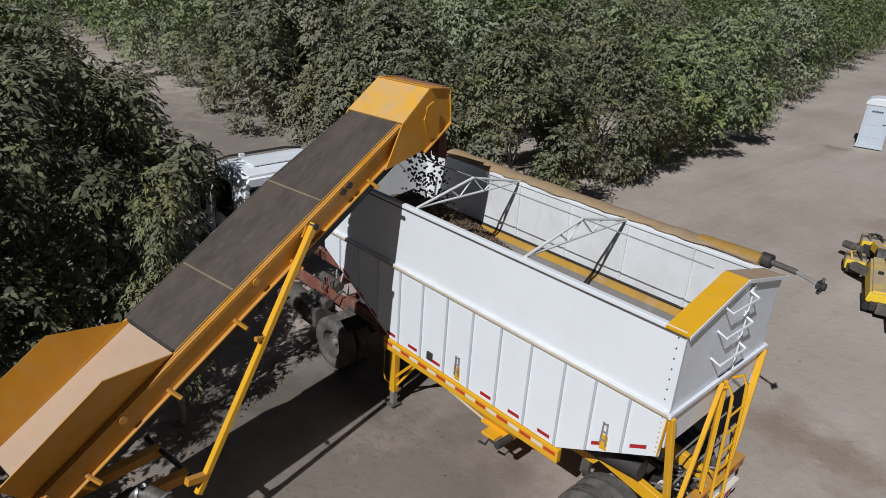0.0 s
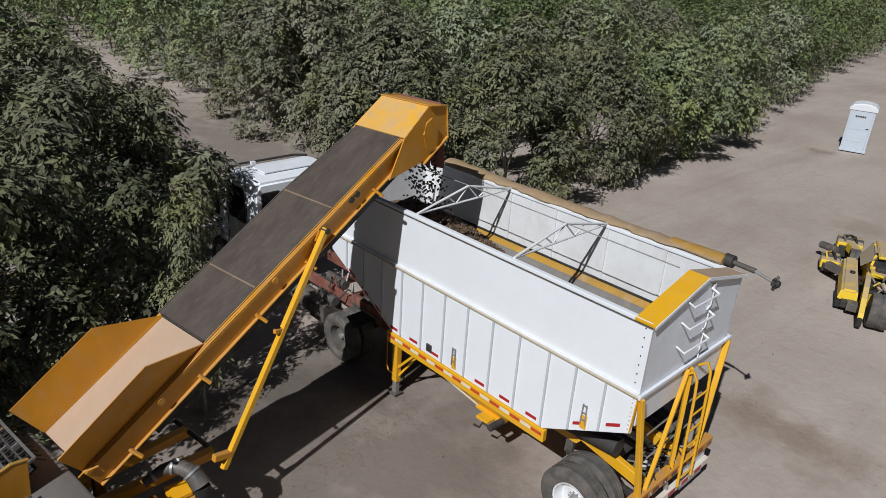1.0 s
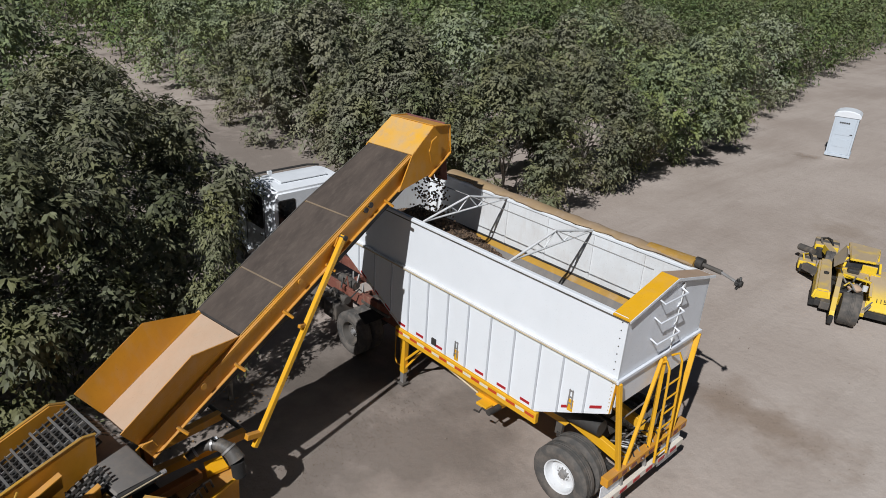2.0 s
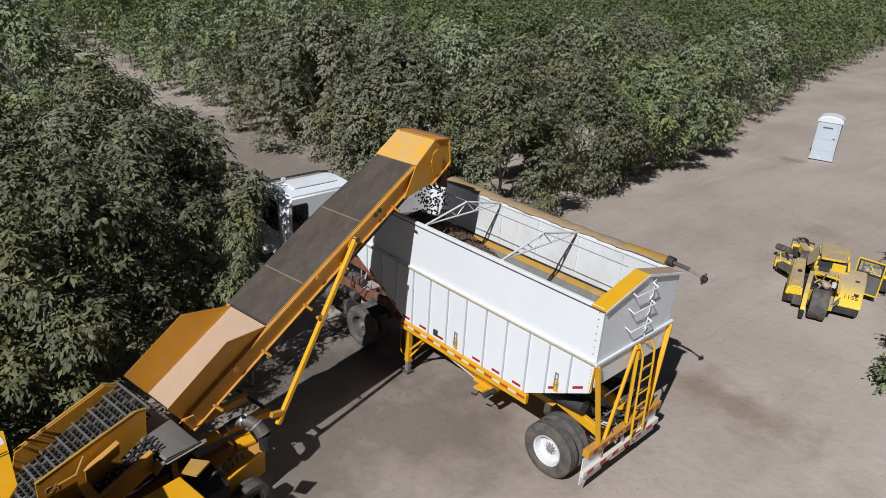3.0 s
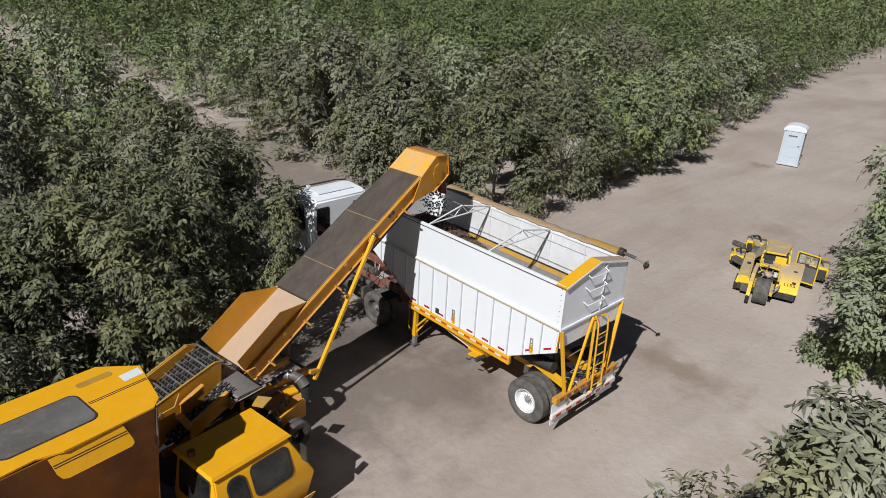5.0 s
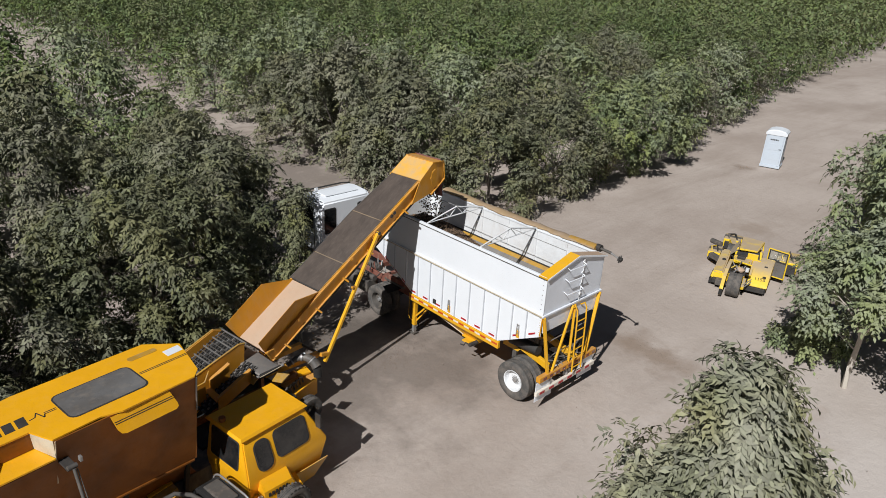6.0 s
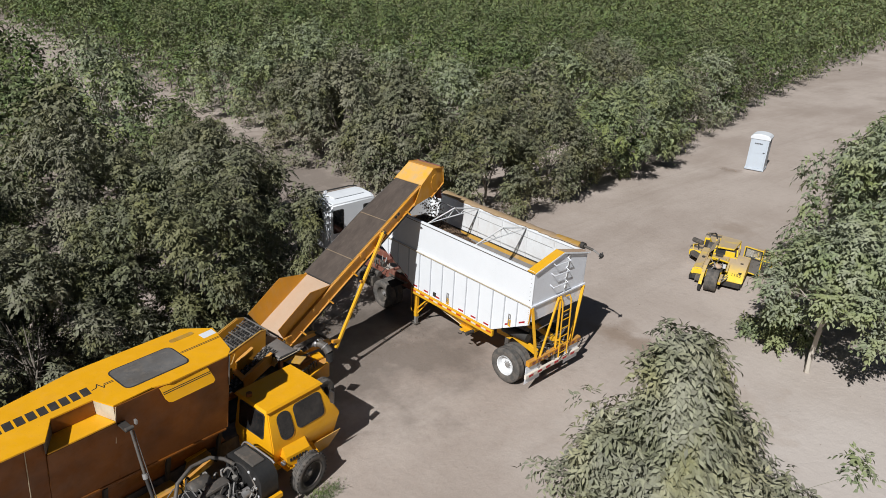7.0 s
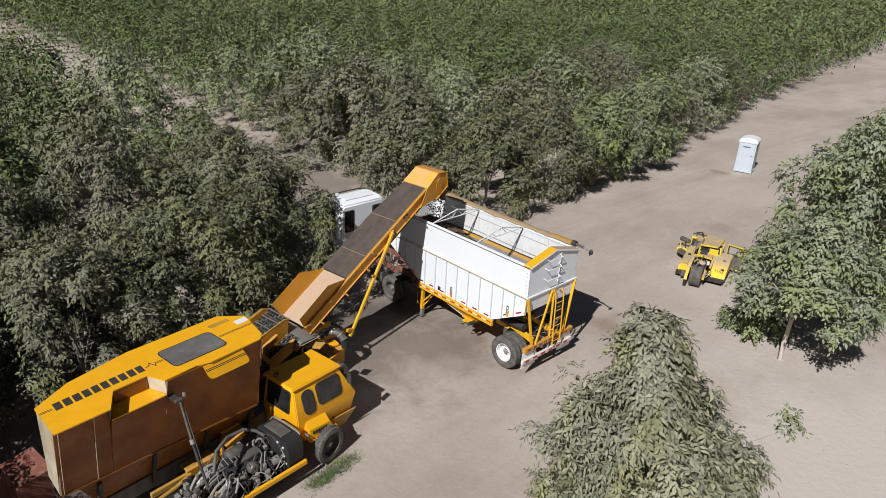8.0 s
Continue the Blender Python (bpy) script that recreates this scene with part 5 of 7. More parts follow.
    for i in range(5):
        p = Vector((-1.75 + 0.12 * i, -0.55 + 0.03 * i, 1.0))
        part("hose", tube(B(), [p, p + Vector((0.12, -0.08, 0.22)), p + Vector((0.3, 0.02, 0.12)), p + Vector((0.42, 0.12, -0.2))], 0.018, 6), DARK if i % 2 else GREASY, c, smooth=True)
    line = [(-1.02, 0.10, 1.26), (-0.9, 0.09, 1.30), (-0.76, 0.05, 1.36), (-0.66, -0.03, 1.40), (-0.58, -0.14, 1.40), (-0.53, -0.26, 1.36), (-0.50, -0.36, 1.28), (-0.49, -0.43, 1.20)]
    part("air_elbow", tube(B(), line, 0.06, 14, 0.135), GREASY, c, "dusty grey rubber air elbow", smooth=True)
    for k, r in ((1, 0.085), (3, 0.112), (5, 0.134)):
        p, q = Vector(line[k]), Vector(line[k + 1])
        part("hose_clamp", tube(B(), [p, p + (q - p) * 0.25], r, 14), STEEL, c, smooth=True)
    part("elbow_label", plate(B(), [(-0.66, -0.10, 1.517), (-0.60, -0.12, 1.517), (-0.58, -0.06, 1.517), (-0.64, -0.04, 1.517)], 0.006, (0, 0, 1)), ROOF_PL, c)
    part("air_intake", tube(B(), [(-0.49, -0.43, 1.20), (-0.48, -0.45, 0.92)], 0.11, 12), BLACK, c, smooth=True)


def build_engine(t):
    c = new("engine")
    c.parent = t
    tagged(c, label="open greasy diesel engine with hoses and tubes")
    part("engine_frame", beam(B(), (-7.6, -3.30, 0.62), (-4.6, -3.38, 0.62), 0.09, 0.12), HARV, c)
    part("engine_frame", beam(B(), (-7.9, -1.75, 0.72), (-5.6, -1.75, 0.72), 0.09, 0.14), YELLOW_OLD, c)
    # floor is black for the shade between the engine parts
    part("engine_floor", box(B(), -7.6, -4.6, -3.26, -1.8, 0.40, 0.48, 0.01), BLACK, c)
    part("block", box(B(), -6.35, -5.3, -2.85, -2.35, 0.5, 1.02, 0.06), BLACK, c)
    part("rocker_cover", box(B(), -6.2, -5.45, -2.72, -2.46, 1.02, 1.14, 0.05), GREASY, c)
    # radiator in its rounded black cowl, dusty on top
    face = arc_rect(-3.3, -1.98, 0.45, 1.36, 0.30, 6)
    part("radiator_cowl", solid(B(), [[(-5.08, v, z) for v, z in face], [(-4.62, v, z) for v, z in face]]), BLACK, c, "black rounded radiator cowl", smooth=True)
    ring = arc_rect(-3.33, -1.95, 0.42, 1.39, 0.32, 6)
    rim = [(-4.60, v, z) for v, z in ring]
    part("cowl_rim", tube(B(), rim[-4:] + rim[:10], 0.022, 8), STEEL, c, smooth=True)
    part("radiator_top", box(B(), -5.02, -4.68, -2.95, -2.25, 1.352, 1.40, 0.03), GREASY, c, "dusty radiator header")
    part("fan_ring", tube(B(), [(-5.09, -2.64 + 0.42 * math.cos(a), 0.92 + 0.38 * math.sin(a)) for a in (2 * math.pi * i / 20 for i in range(21))], 0.02, 6), DARK, c, smooth=True)
    for v, z in ((-3.1, 1.18), (-2.9, 1.25), (-3.15, 0.95), (-3.2, 0.75)):
        part("cowl_clip", box(B(), -5.11, -5.085, v - 0.03, v + 0.03, z - 0.02, z + 0.02), ALLOY, c)
    part("exhaust", tube(B(), [(-6.6, -2.35, 0.95), (-6.35, -2.12, 1.28), (-5.95, -2.02, 1.42), (-5.5, -2.05, 1.42), (-5.25, -2.2, 1.32), (-5.12, -2.4, 1.2)], 0.045, 12), GREASY, c, "greasy steel air pipe", smooth=True)
    part("turbo", lathe(B(), [(-0.1, 0.03), (-0.1, 0.12), (0.0, 0.16), (0.1, 0.12), (0.1, 0.03)], (-5.9, -2.95, 1.0), "Y", 16), GREASY, c, smooth=True)
    part("intake_can", lathe(B(), [(-0.25, 0.02), (-0.25, 0.15), (-0.2, 0.18), (0.2, 0.18), (0.25, 0.14), (0.25, 0.02)], (-5.95, -2.3, 1.08), "X", 18), GREASY, c, "dusty brown intake can", smooth=True)
    part("alternator", lathe(B(), [(-0.11, 0.02), (-0.11, 0.11), (0.11, 0.11), (0.11, 0.02)], (-5.3, -3.0, 0.85), "X", 14), STEEL, c, smooth=True)
    part("battery", box(B(), -6.35, -6.0, -2.6, -2.3, 1.0, 1.14, 0.02), BLACK, c)
    for k in (0.0, 0.13, 0.26):
        part("battery_strap", beam(B(), (-6.35 + k, -2.62, 1.15), (-6.3 + k, -2.28, 1.16), 0.02, 0.012, 0), STEEL, c)
    for u, v, z, r in ((-6.55, -3.0, 0.75, 0.1), (-6.75, -2.6, 0.7, 0.12), (-5.95, -3.1, 0.72, 0.08), (-5.6, -3.1, 0.7, 0.08)):
        part("oil_filter", tube(B(), [(u, v, z - 0.2), (u, v, z + 0.1)], r, 12), STEEL if r < 0.1 else GREASY, c, smooth=True)
    rnd = random.Random(12)

    def hose(p, q, lift, r, mat):
        p, q = Vector(p), Vector(q)
        side = Vector((rnd.uniform(-0.12, 0.12), rnd.uniform(-0.12, 0.12), 0))
        pts = [p + (q - p) * k + (side + Vector((0, 0, lift))) * math.sin(math.pi * k) for k in (0, 0.12, 0.3, 0.5, 0.7, 0.88, 1)]
        part("hose", tube(B(), pts, r, 7), mat, c, smooth=True)
    for i in range(84):
        p = (rnd.uniform(-6.6, -5.15), rnd.uniform(-3.2, -2.2), rnd.uniform(0.65, 1.0))
        q = (p[0] + rnd.uniform(-0.45, 0.45), p[1] + rnd.uniform(-0.4, 0.3), p[2] + rnd.uniform(-0.3, 0.15))
        hose(p, q, rnd.uniform(0.1, 0.32), rnd.choice((0.008, 0.010, 0.014, 0.018, 0.026)), rnd.choice((HOSE, DARK, STEEL, HOSE, BLACK, GREASY)))
    # bundle that leaves the engine for the pumps
    for i in range(16):
        v = -3.15 + 0.065 * i
        hose((-6.25 + 0.03 * (i % 3), v, 0.95), (-7.3 + 0.05 * (i % 4), v - 0.25 + 0.02 * i, 0.55), rnd.uniform(0.08, 0.22), rnd.choice((0.016, 0.024, 0.036)), rnd.choice((HOSE, STEEL, DARK, HOSE)))
    hose((-5.15, -3.2, 1.1), (-6.1, -3.22, 0.7), -0.25, 0.016, HOSE)
    hose((-5.12, -3.05, 1.15), (-5.3, -3.2, 0.75), -0.1, 0.014, HOSE)
    for i in range(70):
        u, v = rnd.uniform(-7.4, -5.2), rnd.uniform(-3.2, -2.0)
        z, e = rnd.uniform(0.5, 0.95), rnd.uniform(0.02, 0.06)
        part("fitting", box(B(), u - e, u + e, v - e, v + e, z, z + rnd.uniform(0.06, 0.2), 0.008), rnd.choice((STEEL, GREASY, DARK, HOSE)), c)
    for i in range(8):
        u = -7.5 + i * 0.18
        part("valve", box(B(), u, u + 0.1, -2.2 + 0.05 * (i % 3), -2.0 + 0.05 * (i % 3), 0.55, 0.66 + 0.05 * (i % 2), 0.01), STEEL if i % 3 == 0 else DARK, c)
    # dusty covers beside the engine with yellow edges
    part("deck_cover", solid(B(), [[(-6.05, -1.75, 0.75), (-5.15, -1.62, 0.80), (-5.15, -1.36, 0.85), (-5.75, -1.36, 0.85)], [(-6.0, -1.72, 0.98), (-5.2, -1.6, 1.10), (-5.2, -1.4, 1.10), (-5.7, -1.4, 1.06)]]), YELLOW_OLD, c)
    part("cover_edge", beam(B(), (-5.72, -1.38, 1.08), (-5.2, -1.38, 1.12), 0.14, 0.03), HARV, c)
    part("cover_edge", beam(B(), (-6.06, -1.86, 0.97), (-5.3, -1.76, 1.07), 0.08, 0.10), CONV, c)
    part("deck_plate", box(B(), -6.95, -6.15, -1.72, -1.42, 0.80, 0.86, 0.01), YELLOW_OLD, c)
    part("cover_edge", box(B(), -6.98, -6.1, -1.80, -1.722, 0.66, 0.865, 0.01), CONV, c)
    part("side_pipe", tube(B(), [(-8.4, -2.1, 0.75), (-7.4, -2.0, 0.80), (-6.95, -1.9, 0.84)], 0.05, 10), YELLOW_OLD, c, smooth=True)
    for i in range(12):
        u = -8.3 + i * 0.14
        part("deck_clutter", box(B(), u, u + 0.1, -2.45 + 0.1 * (i % 3), -2.25 + 0.1 * (i % 3), 0.45, 0.55 + 0.05 * (i % 4), 0.01), rnd.choice((GREASY, DARK, STEEL, DARK)), c)
    for i in range(5):
        u = -7.2 + 0.17 * i
        part("hydraulic_port", tube(B(), [(u, -2.75, 0.5), (u, -2.85, 0.78)], 0.05, 10), rnd.choice((YELLOW, HARV)), c, smooth=True)


build_harvester()


# ---- falling nuts between the conveyor head and the heap ----
def falling_nuts():
    h = thing("falling_walnuts", Matrix(), "stream of dark walnuts dropping from the conveyor head", "walnuts", kind="stuff")
    rnd = random.Random(9)
    bm = B()
    for _ in range(520):
        k = rnd.random()
        u = 4.75 + 0.55 * k + rnd.gauss(0, 0.10)
        v = rnd.uniform(0.08, 0.92)
        z = 5.0 - 1.75 * k ** 1.2 + rnd.gauss(0, 0.10)
        p = HM @ Vector((u, v, z))
        lump(bm, p, rnd.uniform(0.024, 0.034), rnd)
    part("nuts_in_air", bm, NUT, h)


falling_nuts()


# ---- road tractor in front of the trailer ----
def build_truck():
    t = thing("road_tractor", Matrix(), "white road tractor unit with red frame, coupled to the trailer", "truck")
    for x in (0.72, 1.72):
        part("frame_rail", beam(B(), (x, 5.4, 0.92), (x, 12.6, 0.95), 0.09, 0.24), RUST, t)
    for y in (5.6, 6.2, 7.4, 8.2):
        part("cross_member", beam(B(), (0.72, y, 0.9), (1.72, y, 0.9), 0.12, 0.18), RUST, t)
    part("fifth_wheel", box(B(), 0.75, 1.7, 5.9, 6.7, 1.05, 1.14, 0.02), GREASY, t)
    part("front_axle", tube(B(), [(0.2, 11.9, 0.5), (2.25, 11.9, 0.5)], 0.06, 10), DARK, t)
    part("rear_axle", tube(B(), [(0.3, 6.75, 0.5), (2.15, 6.75, 0.5)], 0.09, 10), DARK, t)
    for x, f in ((0.13, -1), (0.48, 1), (1.98, -1), (2.33, 1)):
        wheel(t, "wheel", (x, 6.75, 0.52), 0.52, 0.29, 0.28, f, GREASY)
    for x, f in ((0.15, -1), (2.30, 1)):
        wheel(t, "wheel", (x, 11.9, 0.5), 0.5, 0.28, 0.28, f, ALLOY)
    part("fuel_tank", tube(B(), [(0.28, 8.0, 0.75), (0.28, 8.02, 0.75), (0.28, 9.1, 0.75), (0.28, 9.12, 0.75)], 0.24, 18), GREASY, t, smooth=True)
    part("battery_box", box(B(), 0.05, 0.55, 7.35, 7.85, 0.55, 0.95, 0.03), GREASY, t)
    part("air_can", tube(B(), [(0.35, 7.3, 1.02), (0.35, 7.9, 1.02)], 0.10, 14), GREASY, t, smooth=True)
    part("air_can", tube(B(), [(0.75, 7.5, 1.2), (0.75, 8.1, 1.2)], 0.11, 14), GREASY, t, smooth=True)
    rnd = random.Random(4)
    for i in range(12):
        p = Vector((rnd.uniform(0.4, 1.8), rnd.uniform(6.8, 8.3), rnd.uniform(1.0, 1.25)))
        q = p + Vector((rnd.uniform(-0.4, 0.4), rnd.uniform(-0.5, 0.5), rnd.uniform(-0.1, 0.15)))
        part("hose", tube(B(), [p, (p + q) / 2 + Vector((0, 0, 0.2)), q], 0.02, 6), rnd.choice((RUST, DARK, STEEL)), t, smooth=True)
    k = new("cab")
    k.parent = t
    k.matrix_basis = pose(-0.03, 0.4, 0.0)
    tagged(k, label="white cab dappled by tree shade")
    # day cab in one skin, roof rising forward
    secs = []
    for y, z1, ins in ((9.68, 2.86, 0.06), (9.86, 2.96, 0.0), (10.6, 2.99, 0.0), (10.95, 2.93, 0.03), (11.45, 2.2, 0.10)):
        secs.append([(0.06 + ins, y, 1.0), (2.42 - ins, y, 1.0), (2.42 - ins, y, z1 - 0.2), (2.28 - ins, y, z1), (0.2 + ins, y, z1), (0.06 + ins, y, z1 - 0.2)])
    bm = solid(B(), secs)
    bmesh.ops.bevel(bm, geom=list(bm.edges), offset=0.05, segments=2, affect="EDGES")
    part("cab_shell", bm, WHITE, k, smooth=True)
    part("roof_hatch", box(B(), 0.55, 1.95, 9.98, 10.55, 2.985, 3.02, 0.015), WHITE, k)
    part("roof_rail", tube(B(), [(0.1, 10.8, 2.84), (0.16, 10.98, 2.93), (0.5, 11.04, 2.97), (2.0, 11.04, 2.97), (2.34, 10.98, 2.93)], 0.03, 8), DARK, k, smooth=True)
    part("roof_lamp", box(B(), 0.7, 0.82, 10.86, 10.94, 2.95, 3.03, 0.01), ALLOY, k)
    for x0, x1 in ((0.30, 0.74), (1.74, 2.18)):
        part("rear_window", plate(B(), [(x, 9.665, z) for x, z in arc_rect(x0, x1, 1.72, 2.62, 0.06)], 0.02, (0, -1, 0)), GLASS, k, "dark rear window")
        part("window_gasket", plate(B(), [(x, 9.672, z) for x, z in arc_rect(x0 - 0.03, x1 + 0.03, 1.69, 2.65, 0.07)], 0.02, (0, -1, 0)), DARK, k)
    part("side_window", plate(B(), [(0.05, y, z) for y, z in arc_rect(10.1, 10.85, 1.85, 2.64, 0.08)], 0.02, (-1, 0, 0)), GLASS, k, "dark side window")
    part("window_gasket", plate(B(), [(0.056, y, z) for y, z in arc_rect(10.06, 10.89, 1.81, 2.68, 0.09)], 0.02, (-1, 0, 0)), DARK, k)
    part("windscreen", plate(B(), [(0.3, 11.02, 2.86), (2.2, 11.02, 2.86), (2.15, 11.47, 2.22), (0.35, 11.47, 2.22)], 0.02, (0, 0.8, 0.5)), GLASS, k)
    for y in (10.0, 10.93):
        part("door_line", box(B(), 0.048, 0.06, y, y + 0.015, 1.1, 2.75), DARK, k)
    part("door_handle", box(B(), 0.03, 0.055, 10.1, 10.24, 1.62, 1.66, 0.005), STEEL, k)
    part("mirror", box(B(), -0.28, -0.2, 10.8, 10.95, 1.9, 2.6, 0.03), DARK, k)
    part("mirror_arm", tube(B(), [(0.06, 10.85, 2.55), (-0.24, 10.87, 2.55)], 0.015, 6), STEEL, k)
    part("exhaust_stack", tube(B(), [(2.2, 9.5, 0.9), (2.2, 9.5, 3.3)], 0.06, 12), STEEL, t, smooth=True)
    bm = solid(B(), [[(0.35, 11.75, 0.9), (2.1, 11.75, 0.9), (2.1, 11.75, 2.0), (0.35, 11.75, 2.0)], [(0.5, 13.0, 0.8), (1.95, 13.0, 0.8), (1.95, 13.0, 1.55), (0.5, 13.0, 1.55)]])
    bmesh.ops.bevel(bm, geom=list(bm.edges), offset=0.06, segments=2, affect="EDGES")
    part("hood", bm, WHITE, t, smooth=True)
    part("bumper", box(B(), 0.1, 2.35, 13.0, 13.25, 0.4, 0.8, 0.04), STEEL, t)
    for x in (0.15, 2.3):
        part("fender", tube(B(), [(x, 11.3, 0.9), (x, 11.55, 1.1), (x, 11.9, 1.16), (x, 12.25, 1.1), (x, 12.5, 0.9)], 0.16, 10), WHITE, t, smooth=True)
    for x in (0.3, 2.15):
        part("mud_guard", plate(B(), [(x - 0.28, 6.2, 1.0), (x + 0.28, 6.2, 1.0), (x + 0.28, 6.45, 1.16), (x - 0.28, 6.45, 1.16)], 0.015), DARK, t)
    return t


build_truck()


# ---- portable toilet ----
def build_toilet():
    m = pose(31.0, 6.75, 0, 0, 0, -76)
    t = thing("portable_toilet", m, "pale blue plastic portable toilet with a white domed roof", "toilet")
    part("base", box(B(), -0.58, 0.58, -0.6, 0.6, 0.0, 0.14, 0.02), PLASTIC, t)
    for n, a in (("side_wall", (-0.55, -0.51, -0.55, 0.55)), ("side_wall", (0.51, 0.55, -0.55, 0.55)), ("rear_wall", (-0.51, 0.51, 0.51, 0.55))):
        part(n, box(B(), a[0], a[1], a[2], a[3], 0.14, 2.08, 0.008), PLASTIC, t)
    d = part("door", box(B(), -0.464, 0.464, -0.565, -0.52, 0.142, 2.07, 0.01), PLASTIC, t)
    part("door_frame", box(B(), -0.55, -0.465, -0.56, -0.50, 0.14, 2.08, 0.01), PLASTIC, t)
    part("door_frame", box(B(), 0.465, 0.55, -0.56, -0.50, 0.14, 2.08, 0.01), PLASTIC, t)
    part("door_latch", box(B(), 0.30, 0.42, -0.585, -0.565, 1.15, 1.2, 0.008), DARK, d)
    for z in (0.7, 1.3):
        part("door_panel", box(B(), -0.36, 0.36, -0.575, -0.566, z - 0.2, z + 0.2, 0.006), PLASTIC, d)
    bars(d, (-0.27, -0.57, 1.68), (1, 0, 0), (0, 0, 1), 5, 0.07, 0.085, 0.025, DARK)
    secs = []
    for y in (-0.6, -0.55, 0.55, 0.6):
        k = 0.0 if abs(y) < 0.58 else 0.05
        secs.append([(x, y, z - k) for x, z in ((-0.60, 2.06), (0.60, 2.06), (0.60, 2.14), (0.48, 2.25), (0.25, 2.32), (0, 2.34), (-0.25, 2.32), (-0.48, 2.25), (-0.60, 2.14))])
    part("roof", solid(B(), secs), ROOF_PL, t, "white domed roof")
    for x in (-0.54, 0.54):
        for i in range(5):
            z = 1.75 + i * 0.05
            part("vent_slot", box(B(), x - 0.014, x + 0.014, -0.3, 0.3, z, z + 0.02), DARK, t)
    return t


build_toilet()


# ---- low yellow orchard shaker with its door open ----
def build_shaker():
    t = thing("orchard_shaker", pose(12.5, 0.0, 0, 0, 0, 18), "low dusty yellow orchard tree shaker with its door open", "shaker")
    bm = solid(B(), [[(-0.60, -0.92, 0.30), (-0.62, -0.22, 0.30), (1.0, -0.22, 0.30), (1.0, -0.98, 0.30)], [(-0.50, -0.92, 0.45), (-0.52, -0.22, 0.45), (1.0, -0.22, 0.45), (1.0, -0.98, 0.45)], [(0.20, -0.95, 0.90), (0.20, -0.22, 0.90), (1.0, -0.22, 0.92), (1.0, -0.98, 0.92)]])
    bmesh.ops.bevel(bm, geom=list(bm.edges), offset=0.025, segments=2, affect="EDGES")
    part("engine_cover", bm, MACH, t, smooth=True)
    part("cover_skirt", box(B(), -0.56, 0.9, -0.9, -0.24, 0.08, 0.30, 0.02), BLACK, t, "black rubber skirt")
    lettering(t, "1155", (-0.43, -0.42, 0.512), (0.02, -1, 0), (0.84, 0, 0.54), 0.2, INK, "fleet_number")
    for v, k in ((-0.72, 0.5), (-0.75, 0.15)):
        part("cover_latch", box(B(), -0.52 + k * 1.3, -0.42 + k * 1.3, v - 0.06, v + 0.06, 0.5 + k * 0.72, 0.53 + k * 0.72, 0.005), DARK, t)
    part("rear_deck", box(B(), 0.02, 0.78, -0.2, 0.46, 0.84, 0.92, 0.02), MACH, t, "yellow deck thick with tan dust")
    part("deck_rail", beam(B(), (0.06, 0.44, 0.93), (-0.14, -0.24, 0.93), 0.07, 0.06), MACH, t)
    part("deck_rail", beam(B(), (-0.12, -0.26, 0.90), (-0.62, -0.26, 0.70), 0.08, 0.06), MACH, t)
    part("intake_bowl", lathe(B(), [(0.0, 0.01), (0.0, 0.17), (0.06, 0.19), (0.12, 0.12), (0.15, 0.01)], (-0.50, 0.14, 0.76), "Z", 16), TAN, t, smooth=True)
    part("pump", tube(B(), [(-0.32, -0.12, 0.72), (-0.32, -0.12, 0.86)], 0.07, 10), ALLOY, t, smooth=True)
    part("underbody", box(B(), -0.7, 2.4, -0.85, 1.0, 0.12, 0.30, 0.02), DARK, t)
    wheel(t, "wheel", (-1.16, 0.18, 0.44), 0.44, 0.2, 0.48, -1, MACH, lugs=6, axis="Y")
    fork = [(0.02, 0.0, 0.95), (-0.35, 0.02, 0.93), (-0.75, 0.04, 0.84), (-1.1, 0.05, 0.66), (-1.45, 0.05, 0.40), (-1.52, 0.05, 0.28)]
    arm = solid(B(), [[(u, 0.45 + v, z - 0.10), (u, 0.57 + v, z - 0.10), (u, 0.57 + v, z), (u, 0.45 + v, z)] for u, v, z in fork])
    part("wheel_fork", arm, MACH, t, "curved yellow fork arm beside the wheel")
    part("fork_foot", box(B(), -1.58, -1.36, 0.50, 0.62, 0.06, 0.30, 0.03), BLACK, t)
    for z in (0.46, 0.58):
        part("steering_ram", tube(B(), [(-0.66, -0.34, z), (-1.18, -0.12, z - 0.08)], 0.022, 8), STEEL, t, smooth=True)
    part("wheel_fork", beam(B(), (-0.72, -0.12, 0.55), (-1.3, -0.12, 0.42), 0.1, 0.12), MACH, t)
    bm = solid(B(), [[(-0.55, 0.62, 0.22), (1.7, 0.66, 0.22), (1.7, 1.08, 0.22), (-0.55, 1.1, 0.22)], [(-0.5, 0.66, 0.56), (1.7, 0.70, 0.70), (1.7, 1.02, 0.68), (-0.5, 1.04, 0.54)]])
    bmesh.ops.bevel(bm, geom=list(bm.edges), offset=0.05, segments=2, affect="EDGES")
    part("side_pod", bm, MACH, t, smooth=True)
    part("pod_step", box(B(), -0.86, -0.58, 0.58, 0.86, 0.12, 0.34, 0.02), GREASY, t)
    part("pod_skirt", box(B(), -0.62, 0.4, 0.86, 1.12, 0.06, 0.24, 0.02), BLACK, t)
    part("pod_cap", tube(B(), [(0.62, 0.82, 0.60), (0.62, 0.82, 0.67)], 0.07, 10), DARK, t, smooth=True)
    part("engine_bay", box(B(), -0.68, 0.3, -0.1, 0.55, 0.3, 0.72, 0.03), DARK, t)
    rnd = random.Random(21)
    for i in range(14):
        p = Vector((rnd.uniform(-0.7, 0.6), rnd.uniform(-0.1, 0.55), rnd.uniform(0.7, 0.85)))
